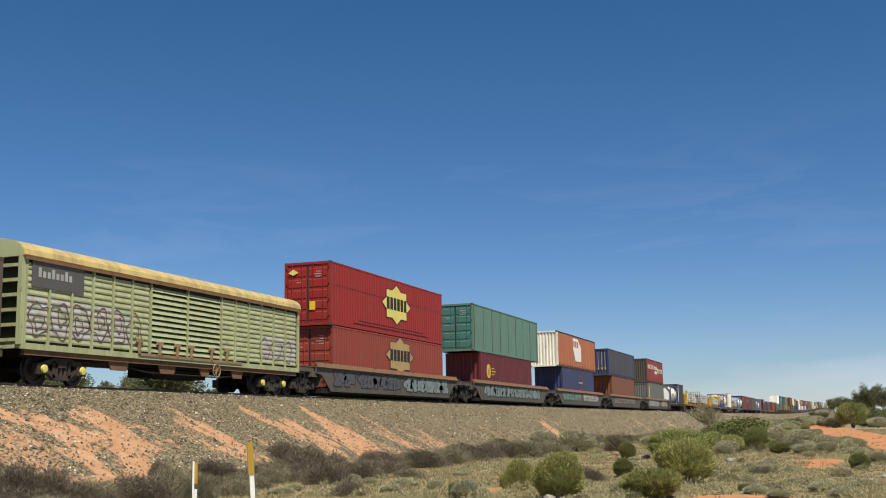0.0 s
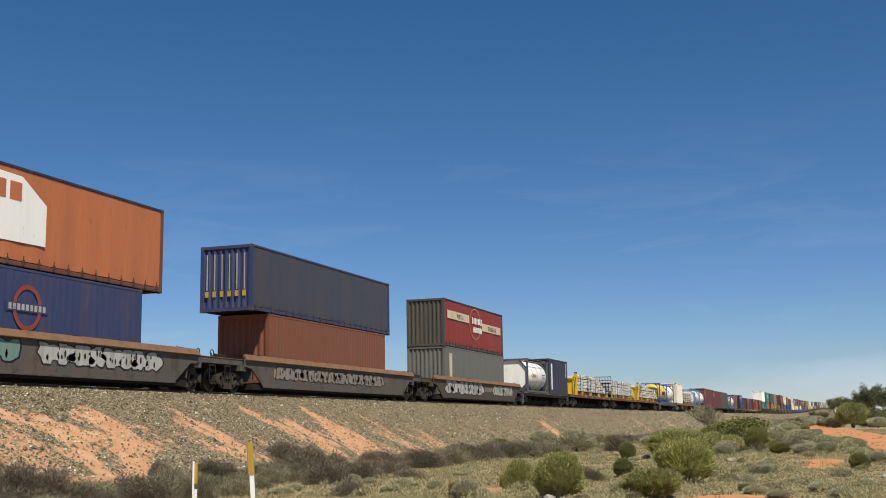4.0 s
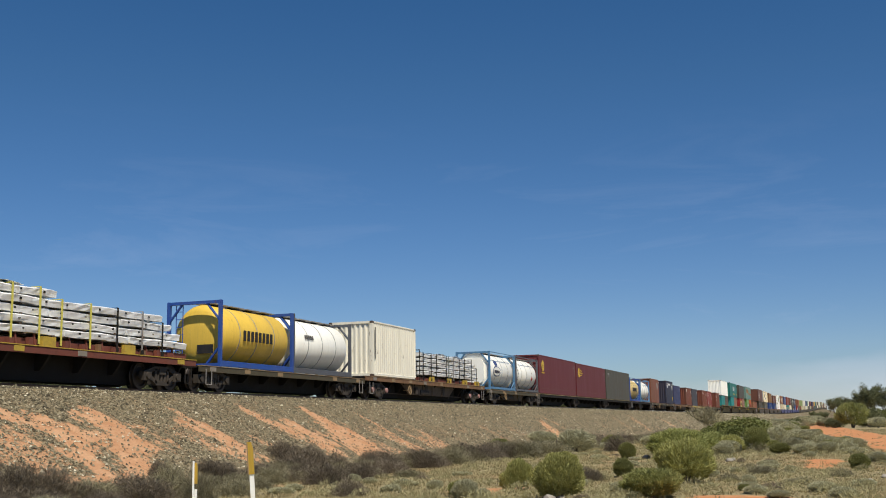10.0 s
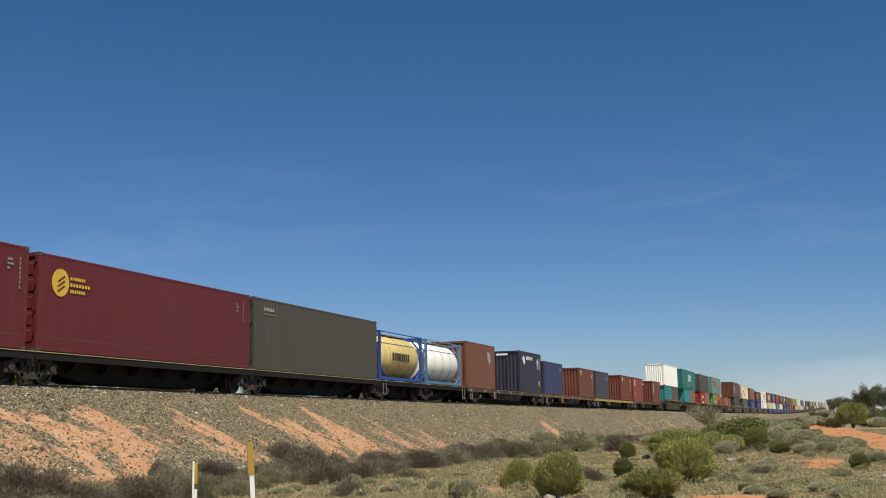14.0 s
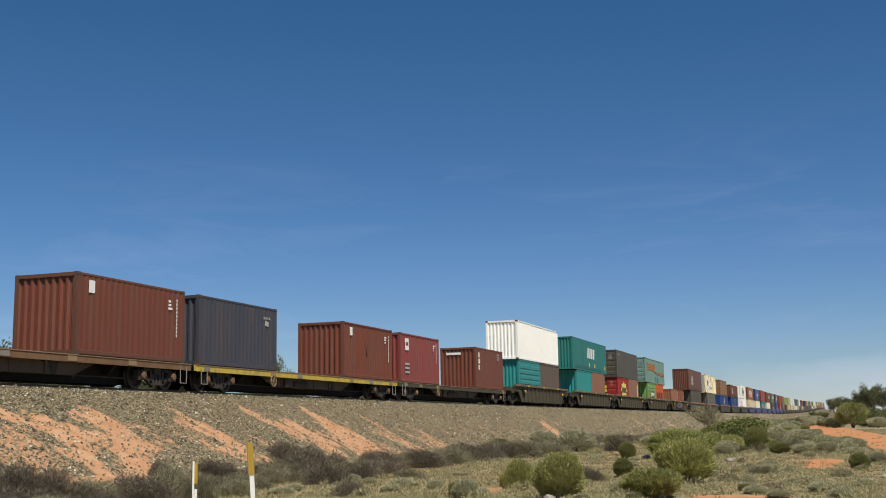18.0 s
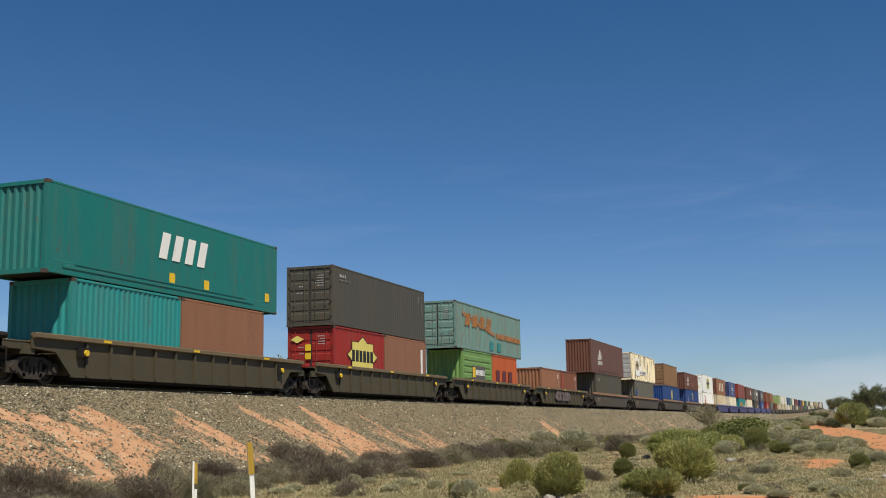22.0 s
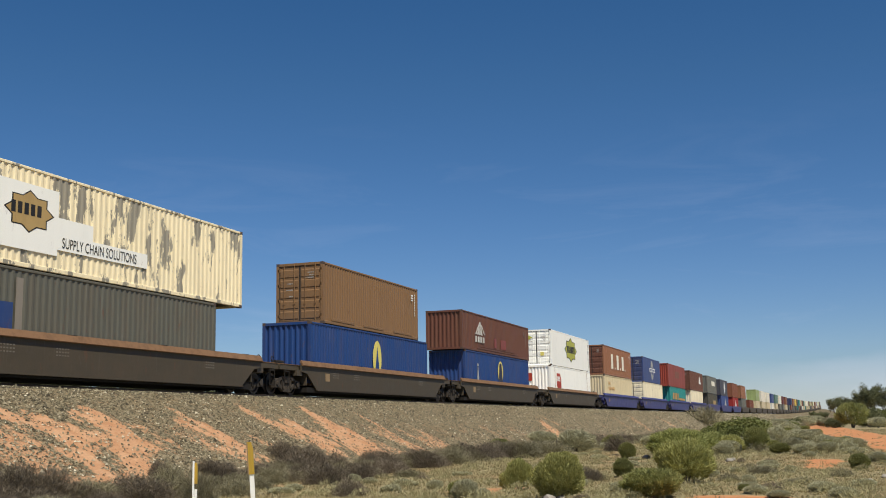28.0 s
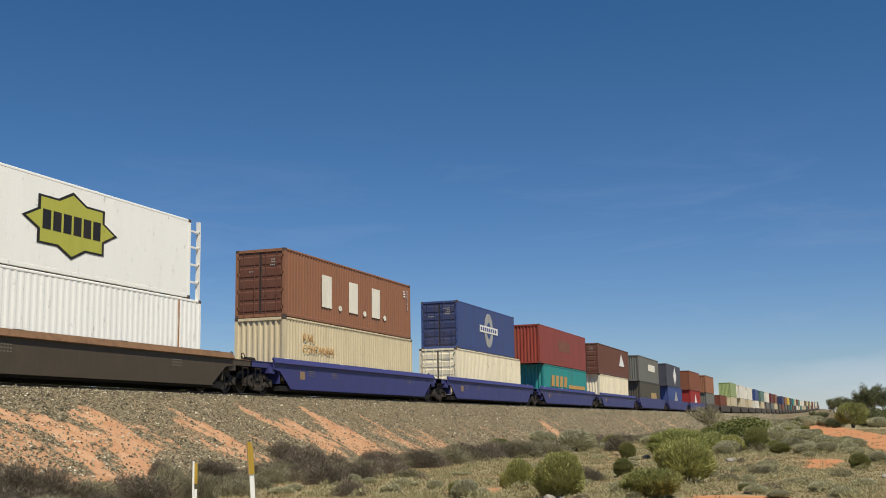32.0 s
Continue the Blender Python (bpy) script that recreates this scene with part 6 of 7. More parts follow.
w = TRAIN[-1][0]
graffiti(w, 5.6, 10.0, 0.6, 1.45, 12, dull_pink_spray, -1.45)
b = low(475.9, 6.06, 2.6, C["tan_box"], "rust tan corrugated container", seed=25)
marks(b, 6.06, 2.6, white_paint, 9)
b = low(482.05, 6.06, 2.6, C["brown_box"], "rust brown corrugated steel container", seed=26)
plate(rect(0.5, 0.9, 1.0, 2.3), b, C["sign_red"], "repair_patch")
marks(b, 6.06, 2.6, white_paint, 10)

well_wagon(494.0, 512.0, brownsill, WAG_B, lip=rusty, seed=11)
b = low(496.4, 12.6, 2.9, C["dark_grey"], "slate grey corrugated container in a well wagon", seed=27)
strokes(b, faded, 0.7, 1.8, 2.2, 2.45, 4)
b = stack(494.55, 15.8, 3.2, C["chocolate"], "long brown container with a white triangle emblem", side="flat", seed=28)
peaks(b, 2.9, 1.35, 2.2, 1.0)
foot_channel(b, 3.0, 12.8, C["chocolate"])
well_wagon(515.0, 533.2, brownsill, WAG_B, lip=rusty, seed=12)
b = low(517.5, 12.4, 2.9, C["slate_green"], "grey corrugated container with a blue patch", seed=29)
plate(rect(0.1, 1.3, 0.95, 1.85), b, C["royal_blue"], "repair_patch")
plate(rect(1.4, 1.7, 0.95, 2.6), b, faded, "strip")
b = stack(515.73, 16.1, 3.08, C["weathered_cream"], "weathered cream container with a star emblem and peeling grey patches", end="door", end_mat=lightgrey, seed=30)
plate(rect(2.3, 4.9, 0.55, 2.55), b, C["bright_white"], "panel", y=-1.236)
plate(rect(4.9, 6.6, 0.75, 1.75), b, C["bright_white"], "panel", y=-1.236)
plate(rect(6.6, 9.6, 0.75, 1.25), b, C["bright_white"], "panel", y=-1.236)
plate(star(3.6, 1.72, 2.2, 1.3), b, black_paint, "emblem_rim", y=-1.240)
plate(star(3.6, 1.72, 2.04, 1.2), b, C["faded_gold"], y=-1.246)
strokes(b, black_paint, 2.8, 4.2, 1.6, 1.95, 5, y=-1.251)
words("SUPPLY CHAIN SOLUTIONS", b, black_paint, 5.1, 0.84, 0.46, y=-1.243, stretch=0.68)

well_wagon(536.8, 555.3, brownsill, WAG_B, lip=rusty, seed=13)
b = low(537.95, 14.9, 2.9, C["royal_blue"], "royal blue container with a yellow oval emblem", side="corr", seed=31)
plate(disc(7.6, 1.55, 0.55, 0.95), b, yellow_pale)
plate([(7.3, 0.8), (7.6, 2.2), (7.9, 0.8)], b, C["royal_blue"], y=-1.24)
b = stack(539.25, 12.19, 2.9, C["ochre_brown"], "ochre brown corrugated container", end="door", seed=32)
marks(b, 12.19, 2.9, white_paint, 11)
for x in (0.9, 4.6, 8.6):
    part("fork_pocket", Shape().box(x, x + 2.6, -1.236, -1.215, 0.18, 0.30, 0.01), C["ochre_brown"], b)
well_wagon(558.4, 576.6, brownsill, WAG_B, lip=rusty, seed=14)
b = low(559.7, 14.9, 2.9, C["royal_blue"], "royal blue container with a yellow oval and a white tower emblem", seed=33)
plate(disc(7.6, 1.75, 0.6, 0.75), b, yellow_pale)
plate([(7.1, 0.95), (7.35, 2.3), (7.8, 2.4), (8.1, 0.95)], b, C["midnight"], y=-1.24)
plate(rect(6.9, 8.3, 0.75, 1.0), b, white_paint, y=-1.247)
plate([(2.35, 1.0), (2.5, 1.9), (2.6, 1.9), (2.75, 1.0)], b, lightgrey)
plate(rect(2.42, 2.68, 1.95, 2.12), b, lightgrey)
plate(rect(2.2, 2.95, 0.82, 0.94), b, lightgrey)
b = stack(559.2, 15.65, 2.5, C["chocolate"], "long brown container with a white triangle emblem and red patches", seed=34)
peaks(b, 2.6, 1.12, 2.1, 0.85)
foot_channel(b, 3.0, 12.6, C["chocolate"], 0.2)
for x, k in ((6.8, 0.5), (8.3, 1.3)):
    plate(rect(x, x + k, 0.45, 1.1), b, C["dusty_pink"], "repair_patch")
marks(b, 15.3, 2.5, faded, 12)
well_wagon(579.9, 598.4, brownsill, WAG_B, lip=rusty, seed=15)
b = low(581.35, 14.9, 2.9, C["bright_white"], "white corrugated container with a red shield emblem", side="soft", seed=35)
plate([(2.0, 2.3), (3.1, 2.3), (3.5, 1.9), (3.5, 0.95), (2.4, 0.95), (2.0, 1.4)], b, C["sign_red"])
strokes(b, white_paint, 2.15, 3.2, 1.65, 2.05, 3, gap=0.3)
end_plate([(0.35, 1.65), (1.05, 1.65), (1.05, 2.25), (0.35, 2.3)], b, C["sign_red"], x=0.0)
for x in (1.4, 13.4):
    plate(rect(x, x + 0.08, 0.2, 2.8), b, C["faded_orange"], "strip")
b = stack(581.73, 13.75, 2.95, C["bright_white"], "white insulated container with a lime star emblem", side="flat", end="door", seed=36)
plate(star(7.0, 1.6, 4.6, 2.15), b, black_paint, y=-1.226)
plate(star(7.0, 1.6, 4.25, 1.95), b, lime, y=-1.233)
strokes(b, black_paint, 5.6, 8.5, 1.32, 1.92, 6, y=-1.240, gap=0.22)
end_plate([(0.3, 2.3), (0.65, 2.15), (1.0, 2.3), (0.65, 2.5)], b, lime)
part("notice", Shape().box(-0.03, -0.02, -0.62, -0.32, 0.8, 1.1), yellow_pale, b)
# end frame of the cooling unit
for z in (0.6, 1.25, 1.9, 2.5):
    part("end_frame_bar", Shape().box(13.75, 14.35, -1.215, -1.15, z, z + 0.07), white_paint, b)
part("end_frame_post", Shape().box(14.3, 14.43, -1.215, -1.1, 0.0, 2.95), white_paint, b)
well_wagon(601.7, 620.9, bluesill, WAG_P, lip=bluesill, seed=16)
b = low(602.9, 15.0, 2.9, C["cream"], "cream corrugated container with faded gold words", seed=37)
words("RAIL", b, C["gold_orange"], 1.7, 1.95, 0.5, stretch=1.2)
words("CONTAINERS", b, C["gold_orange"], 1.7, 1.45, 0.48, stretch=1.1)
b = stack(602.92, 14.8, 3.0, C["tan_box"], "rust tan container with large cream upright strokes", end="door", seed=38, end_mat=C["chocolate"])
for x, k in ((3.5, 1.6), (6.5, 1.5), (9.3, 1.3)):
    plate(rect(x + 0.1, x + 1.15, 0.75, 2.25), b, C["off_white"], "emblem_bar")
    plate(disc(x + k + 0.5, 0.85, 0.2, 0.14, 10), b, C["off_white"], "emblem_dot")
marks(b, 14.8, 3.0, white_paint, 13)
well_wagon(623.4, 642.6, bluesill, WAG_P, lip=bluesill, seed=17)
low(625.4, 14.4, 2.9, C["ivory"], "plain ivory corrugated container", end="door", seed=39)
b = stack(625.79, 12.6, 3.0, C["violet_blue"], "violet blue container with a pale ring emblem", side="flat", end="door", seed=40, end_mat=C["navy"])
plate(disc(6.4, 1.55, 0.95, 1.15), b, lightgrey)
plate(disc(6.4, 1.55, 0.45, 0.55), b, C["violet_blue"], y=-1.24)
plate(rect(4.4, 8.4, 1.35, 1.8), b, white_paint, y=-1.247)
strokes(b, C["violet_blue"], 4.6, 8.2, 1.45, 1.7, 8, y=-1.254)
well_wagon(645.0, 664.8, bluesill, WAG_P, lip=bluesill, seed=18)
b = low(646.7, 15.3, 2.9, C["dull_teal"], "teal container with faded orange strokes", seed=41)
strokes(b, C["gold_orange"], 2.2, 8.0, 1.2, 2.1, 4, lean=0.2, gap=0.35)
plate(rect(8.3, 14.5, 1.15, 1.45), b, C["gold_orange"])
b = stack(645.59, 16.5, 3.1, C["faded_red"], "long red container with rust stains", side="flat", seed=42)
plate(rect(6.0, 10.2, 1.3, 2.2), b, C["brown_box"])
for s0, sill in ((667.4, bluesill), (689.2, bluesill), (711.0, bluesill), (733.0, bluesill), (754.5, brownsill), (776.0, brownsill)):
    well_wagon(s0, s0 + 19.0, sill, WAG_P if sill is bluesill else WAG_B, lip=sill, far=s0 > 680, seed=19)
b = low(668.0, 15.0, 2.9, C["ivory"], "plain ivory corrugated container", end="corr", seed=43)
b = stack(667.7, 16.1, 3.0, C["chocolate"], "long brown container with a white triangle emblem", end="door", seed=44)
plate([(10.5, 1.2), (13.5, 1.2), (11.8, 2.5)], b, white_paint)
b = low(690.6, 14.6, 2.9, C["dark_grey"], "dark grey corrugated steel container", far=True, seed=45)
plate(rect(7.5, 11.5, 0.9, 1.7), b, C["faded_gold"])
b = stack(690.2, 14.4, 3.0, C["grey_box"], "grey corrugated container with a pale sign", far=True, seed=46)
plate(rect(6.5, 11.5, 1.4, 2.2), b, C["off_white"])
b = low(712.4, 13.0, 2.9, C["violet_blue"], "violet blue container with a pale triangle emblem", far=True, seed=47)
plate([(5, 0.8), (9, 0.8), (7, 2.4)], b, lightgrey)
b = stack(711.4, 13.0, 3.0, C["slate_curtain"], "slate container with a pale diamond emblem", side="flat", end="door", far=True, seed=48)
plate([(6, 1.5), (7.5, 0.3), (9, 1.5), (7.5, 2.8)], b, white_paint)
b = low(734.8, 12.2, 2.9, C["red_paint"], "red container with a white triangle emblem", end="door", far=True, seed=49)
plate([(4.5, 0.8), (8, 0.8), (6, 2.4)], b, white_paint)
stack(734.6, 12.4, 2.95, C["brown_box"], "orange-brown corrugated container riding high", end="door", far=True, seed=50)
low(755.5, 12.2, 2.9, C["grey_box"], "plain grey corrugated container", far=True, seed=51)
stack(755.3, 12.2, 2.95, C["tan_box"], "rust tan corrugated container", far=True, seed=52)
low(777.4, 12.2, 2.9, C["rust_red"], "rust red corrugated steel container", far=True, seed=53)

# the tail of the train, far down the line
FAR = [("pale_green", "cream"), ("off_white", "cream"), ("off_white", "cream"), ("violet_blue", "off_white"), ("sage_green", "cream"), ("off_white", "grey_box"),
       ("maroon", "grey_box"), ("brown_box", "cream"), ("off_white", "dark_grey"), ("navy", "brown_box"), ("tan_box", "grey_box"), ("gold", "dark_grey"),
       ("slate_curtain", "teal"), ("dull_teal", "brown_box"), ("cream", "slate_curtain"), ("rust_red", "off_white")]
rf = random.Random(11)
s = 797.6
k = 0
while s < 1560:
    well_wagon(s, s + 18.6, brownsill, WAG_B, far=True)
    a, b2 = FAR[k] if k < len(FAR) else (rf.choice(list(FAR))[0], rf.choice(list(FAR))[1])
    la = rf.choice((12.2, 12.2, 14.6))
    container(s + 1.6, LOW, 12.2, 2.9, C[b2], "plain " + b2.replace("_", " ") + " corrugated container seen far down the train", side="flat", far=True)
    if k % 9 != 8:
        container(s + (18.6 - la) / 2 - 1.6, TOP, la, 2.95, C[a], "plain " + a.replace("_", " ") + " corrugated container riding high on the train", side="flat", far=True)
    s += 21.4
    k += 1

# ---- plants and small things on the ground ----
AHEAD = Vector((math.cos(TH), math.sin(TH), 0))
ASIDE = Vector((math.sin(TH), -math.cos(TH), 0))


def spot(bearing, depth):
    return EYE.xy.to_3d() + depth * (AHEAD + bearing * ASIDE)


def land_z(x, y):
    """Height of the plain or of the bank's slope."""
    if -7.05 < y < -2.05:
        return max(bank_point(x, (-2.05 - y) / 5.0)[2], ground_z(x, y))
    return ground_z(x, y)


def leaf_material(name, a, b2, rough=0.7):
    m = bpy.data.materials.new(name)
    m.use_nodes = True
    N, Lk = m.node_tree.nodes, m.node_tree.links
    bs = N["Principled BSDF"]
    bs.inputs["Roughness"].default_value = rough
    bs.inputs["Specular IOR Level"].default_value = 0.25
    g = N.new("ShaderNodeNewGeometry")
    oi = N.new("ShaderNodeObjectInfo")
    mx = N.new("ShaderNodeMixRGB")
    mx.inputs["Color1"].default_value, mx.inputs["Color2"].default_value = (*a, 1), (*b2, 1)
    hv = N.new("ShaderNodeHueSaturation")
    mr = N.new("ShaderNodeMapRange")
    mr.inputs["To Min"].default_value, mr.inputs["To Max"].default_value = 0.8, 1.2
    Lk.new(g.outputs["Random Per Island"], mx.inputs["Fac"])
    Lk.new(oi.outputs["Random"], mr.inputs["Value"])
    Lk.new(mr.outputs[0], hv.inputs["Value"])
    Lk.new(mx.outputs[0], hv.inputs["Color"])
    Lk.new(hv.outputs[0], bs.inputs["Base Color"])
    tr = N.new("ShaderNodeBsdfTranslucent")
    ms = N.new("ShaderNodeMixShader")
    ms.inputs[0].default_value = 0.30
    Lk.new(hv.outputs[0], tr.inputs["Color"])
    Lk.new(bs.outputs[0], ms.inputs[1])
    Lk.new(tr.outputs[0], ms.inputs[2])
    Lk.new(ms.outputs[0], N["Material Output"].inputs["Surface"])
    return m


LEAF = {"green": leaf_material("olive_green_leaf", (0.27, 0.262, 0.082), (0.465, 0.455, 0.17)),
        "bright": leaf_material("fresh_green_leaf", (0.21, 0.225, 0.07), (0.39, 0.40, 0.15)),
        "grey": leaf_material("grey_green_leaf", (0.31, 0.295, 0.18), (0.52, 0.495, 0.33)),
        "dark": leaf_material("dark_green_leaf", (0.17, 0.175, 0.055), (0.33, 0.33, 0.125)),
        "bushy": leaf_material("bushy_green_leaf", (0.10, 0.115, 0.032), (0.23, 0.245, 0.085)),
        "mulga": leaf_material("dusty_green_leaf", (0.085, 0.095, 0.042), (0.21, 0.215, 0.11)),
        "dead": leaf_material("dead_twig", (0.085, 0.068, 0.05), (0.28, 0.23, 0.165)),
        "scrub": leaf_material("grey_olive_scrub", (0.15, 0.135, 0.08), (0.37, 0.335, 0.21)),
        "straw": leaf_material("straw_blade", (0.34, 0.28, 0.145), (0.44, 0.365, 0.205)),
        "sage": leaf_material("sage_blade", (0.285, 0.26, 0.135), (0.39, 0.355, 0.195))}
bark = mat("grey_bark", (0.13, 0.105, 0.085), 0.95, 0, 0.5, (0.06, 0.045, 0.035), 6, 0.6)


def needle(sh, p, d, ln, wd, side):
    n = len(sh.v)
    sh.v += [tuple(p - side * wd), tuple(p + side * wd), tuple(p + d * ln)]
    sh.f.append((n, n + 1, n + 2))


def any_way(r):
    return Vector((r.gauss(0, 1), r.gauss(0, 1), r.gauss(0, 1)))


def shrub_meshes(kind, seed, far=False):
    """Stems and foliage of a shrub one metre high and wide."""
    r = random.Random(seed)
    stems, leaves = Shape(), Shape()
    many = 0.30 if far else 1.0
    coarse = 2.0 if far else 1.0
    if kind in ("green", "bright", "dark", "grey"):
        # a smooth dome of fine upright needles carried on a fan of bare stems
        for i in range(11):
            a = i * 2.4 + r.uniform(-0.3, 0.3)
            q = r.uniform(0.05, 0.34)
            e = Vector((q * math.cos(a), q * math.sin(a), r.uniform(0.42, 0.6)))
            m = Vector((e.x * 0.45, e.y * 0.45, e.z * 0.5))
            stems.tube((e.x * 0.12, e.y * 0.12, -0.02), m, 0.013, 4)
            stems.tube(m, e, 0.008, 4)
        flat = kind == "grey"
        for i in range(int(14000 * many)):
            o = any_way(r).normalized()
            if o.z < -0.85:
                o.z = -o.z
            lump = 1 + 0.22 * noise.noise(o * 2.1 + Vector((seed, 0, 0))) + 0.08 * noise.noise(o * 5.5 + Vector((0, seed, 0)))
            rad = lump * (0.45 + 0.55 * r.random() ** 0.35)
            p = Vector((o.x * 0.47 * rad, o.y * 0.47 * rad, 0.49 + o.z * 0.45 * rad))
            if p.z < 0.02 + 0.05 * r.random() or (not flat and math.hypot(p.x, p.y) > 0.21 + 1.15 * p.z):
                continue
            d = (o * 0.55 + Vector((0, 0, 0.8)) + 0.35 * any_way(r)).normalized()
            needle(leaves, p, d, r.uniform(0.05, 0.10) * (1 + 0.3 * far), r.uniform(0.007, 0.013) * (1.5 if far else 1.0), d.cross(any_way(r)).normalized())
    elif kind in ("dead", "scrub"):
        # a loose heap of thin dry twigs that spread from the ground
        for i in range(16):
            a, q = r.uniform(0, 6.28), r.uniform(0.05, 0.42)
            e = Vector((q * math.cos(a), q * math.sin(a), r.uniform(0.35, 0.85) - 0.4 * q))
            stems.tube((e.x * 0.4, e.y * 0.4, -0.02), e, 0.006, 3)
        for i in range(int(7000 * many)):
            o = any_way(r).normalized()
            o.z = abs(o.z)
            lump = 1 + 0.38 * noise.noise(o * 2.4 + Vector((seed, 3, 0)))
            rad = lump * r.random() ** 0.45
            p = Vector((o.x * 0.5 * rad, o.y * 0.5 * rad, o.z * 0.78 * rad))
            d = (o * 0.6 + Vector((0, 0, 0.7)) + 0.5 * any_way(r)).normalized()
            needle(leaves, p, d, r.uniform(0.06, 0.20), r.uniform(0.0025, 0.006) * coarse, d.cross(any_way(r)).normalized())
    else:
        # a broad bush in broken clumps
        lumps = [(Vector((0, 0, 0.46)), 0.34)]
        for i in range(13):
            a = i * 2.4 + r.uniform(-0.4, 0.4)
            q = r.uniform(0.08, 0.34)
            lumps.append((Vector((q * math.cos(a), q * math.sin(a), r.uniform(0.22, 0.72 - 0.6 * q))), r.uniform(0.15, 0.24)))
        for c, q in lumps:
            base = Vector((c.x * 0.15, c.y * 0.15, 0.0))
            mid = base.lerp(c, 0.55) + Vector((0, 0, -0.06))
            stems.tube(base, mid, 0.016, 5)
            stems.tube(mid, c, 0.010, 4)
            for i in range(int(700 * (0.6 if far else 1.0))):
                o = any_way(r).normalized()
                p = c + o * q * (0.35 + 0.65 * r.random() ** 0.4) * (1 + 0.25 * noise.noise(o * 2.5 + c * 9))
                if p.z < 0.04:
                    continue
                d = (o * 0.5 + Vector((0, 0, 0.35)) + 0.7 * any_way(r)).normalized()
                needle(leaves, p, d, r.uniform(0.03, 0.06), r.uniform(0.007, 0.013) * (1.6 if far else 1), d.cross(any_way(r)).normalized())
    return (mesh_obj("stem", stems.v, stems.f, bark), mesh_obj("foliage", leaves.v, leaves.f, LEAF[kind]))


WORDS = {"green": "rounded olive green shrub on the dry plain", "bright": "wide fresh green shrub on the dry plain", "grey": "low grey-green saltbush on dry ground",
         "dark": "dense dark green shrub on the dry plain", "mulga": "open dusty green shrub beside the railway", "bushy": "large dark green bush on the plain", "dead": "dry leafless brown shrub at the foot of the bank", "scrub": "straggling grey-olive scrub at the foot of the bank"}
SHRUB_MESH = {(k, far): [shrub_meshes(k, 10 * i + j, far) for j in range(3)] for i, k in enumerate(WORDS) for far in (False, True)}
rv = random.Random(3)


def shrub(kind, p, h, w):
    if h < 1.3 and p.x > 44 and road_amount(p.x, p.y) > 0.5:
        return None               # keep the red track clear
    s = thing("shrub", WORDS[kind], "shrub", "shrubs on the plain")
    for part_name, me in zip(("stem", "foliage"), rv.choice(SHRUB_MESH[kind, p.x > 62])):
        o = new(part_name, me)
        o.parent = s
    s.location = (p.x, p.y, land_z(p.x, p.y) - 0.03)
    s.scale = (w * 1.08, w * 1.08, h * 1.05)
    s.rotation_euler = (0, 0, rv.uniform(0, 6.28))
    return s


FAR_PLANTS = []


def far_shrub(kind, p, h, w):
    """One of the countless bushes farther off, gathered into one mesh."""
    if not (h < 1.3 and p.x > 44 and road_amount(p.x, p.y) > 0.5):
        FAR_PLANTS.append((kind, p, h, w, rv.uniform(0, 6.28), rv.randrange(3)))


def build_far_plants():
    kinds = list(WORDS)
    points, index = [], []
    for kind, p, h, w, a, pick in FAR_PLANTS:
        me = SHRUB_MESH[kind, True][pick][1]
        co = np.empty(3 * len(me.vertices))
        me.vertices.foreach_get("co", co)
        co = co.reshape(-1, 3)
        c, d = math.cos(a) * w * 1.08, math.sin(a) * w * 1.08
        points.append(np.stack([co[:, 0] * c - co[:, 1] * d + p.x, co[:, 0] * d + co[:, 1] * c + p.y, co[:, 2] * h * 1.05 + land_z(p.x, p.y) - 0.03], 1))
        index.append(np.full(len(co) // 3, kinds.index(kind)))
    pts, idx = np.concatenate(points), np.concatenate(index)
    me = bpy.data.meshes.new("distant_scrub")
    n = len(pts) // 3
    me.vertices.add(3 * n)
    me.vertices.foreach_set("co", pts.ravel())
    me.loops.add(3 * n)
    me.loops.foreach_set("vertex_index", np.arange(3 * n, dtype=np.int32))
    me.polygons.add(n)
    me.polygons.foreach_set("loop_start", np.arange(0, 3 * n, 3, dtype=np.int32))
    for k in kinds:
        me.materials.append(LEAF[k])
    me.polygons.foreach_set("material_index", idx.astype(np.int32))
    me.update(calc_edges=True)
    tagged(new("distant_scrub", me), "scattered low dusty bushes over the dry plain", "scrub", kind="stuff")


shrub("green", spot(0.0985, 24.6), 0.95, 1.05)
shrub("green", spot(0.0637, 28.7), 0.77, 0.67)
shrub("green", spot(0.1011, 41.1), 0.63, 1.17)
shrub("dark", spot(0.1555, 34.2), 0.59, 0.57)
shrub("dark", spot(0.1597, 52.9), 0.78, 0.75)
shrub("dark", spot(0.1795, 25.1), 0.66, 1.25)
shrub("green", spot(0.2099, 30.9), 1.16, 1.50)
shrub("bright", spot(0.2036, 51.5), 1.31, 2.61)
shrub("bright", spot(0.2238, 62.4), 1.01, 1.90)
shrub("grey", spot(0.2450, 53.4), 0.65, 0.97)
shrub("grey", spot(0.2598, 64.3), 0.75, 0.85)
shrub("dark", spot(0.2746, 58.0), 1.29, 1.18)
shrub("bushy", spot(0.2641, 84.0), 2.60, 4.20)
shrub("bushy", spot(0.2393, 99.3), 1.76, 3.02)
shrub("scrub", spot(0.2301, 158.5), 3.20, 4.80)
shrub("grey", spot(0.2924, 72.5), 1.25, 1.40)
shrub("dark", spot(0.2944, 55.2), 0.53, 0.90)
shrub("dark", spot(0.3640, 36.4), 0.57, 0.61)
shrub("grey", spot(0.3358, 54.6), 0.58, 1.11)
shrub("dark", spot(0.2616, 26.6), 0.18, 0.30)
shrub("grey", spot(0.1151, 68.2), 1.28, 2.21)
shrub("dead", spot(0.1256, 32.6), 0.46, 0.83)
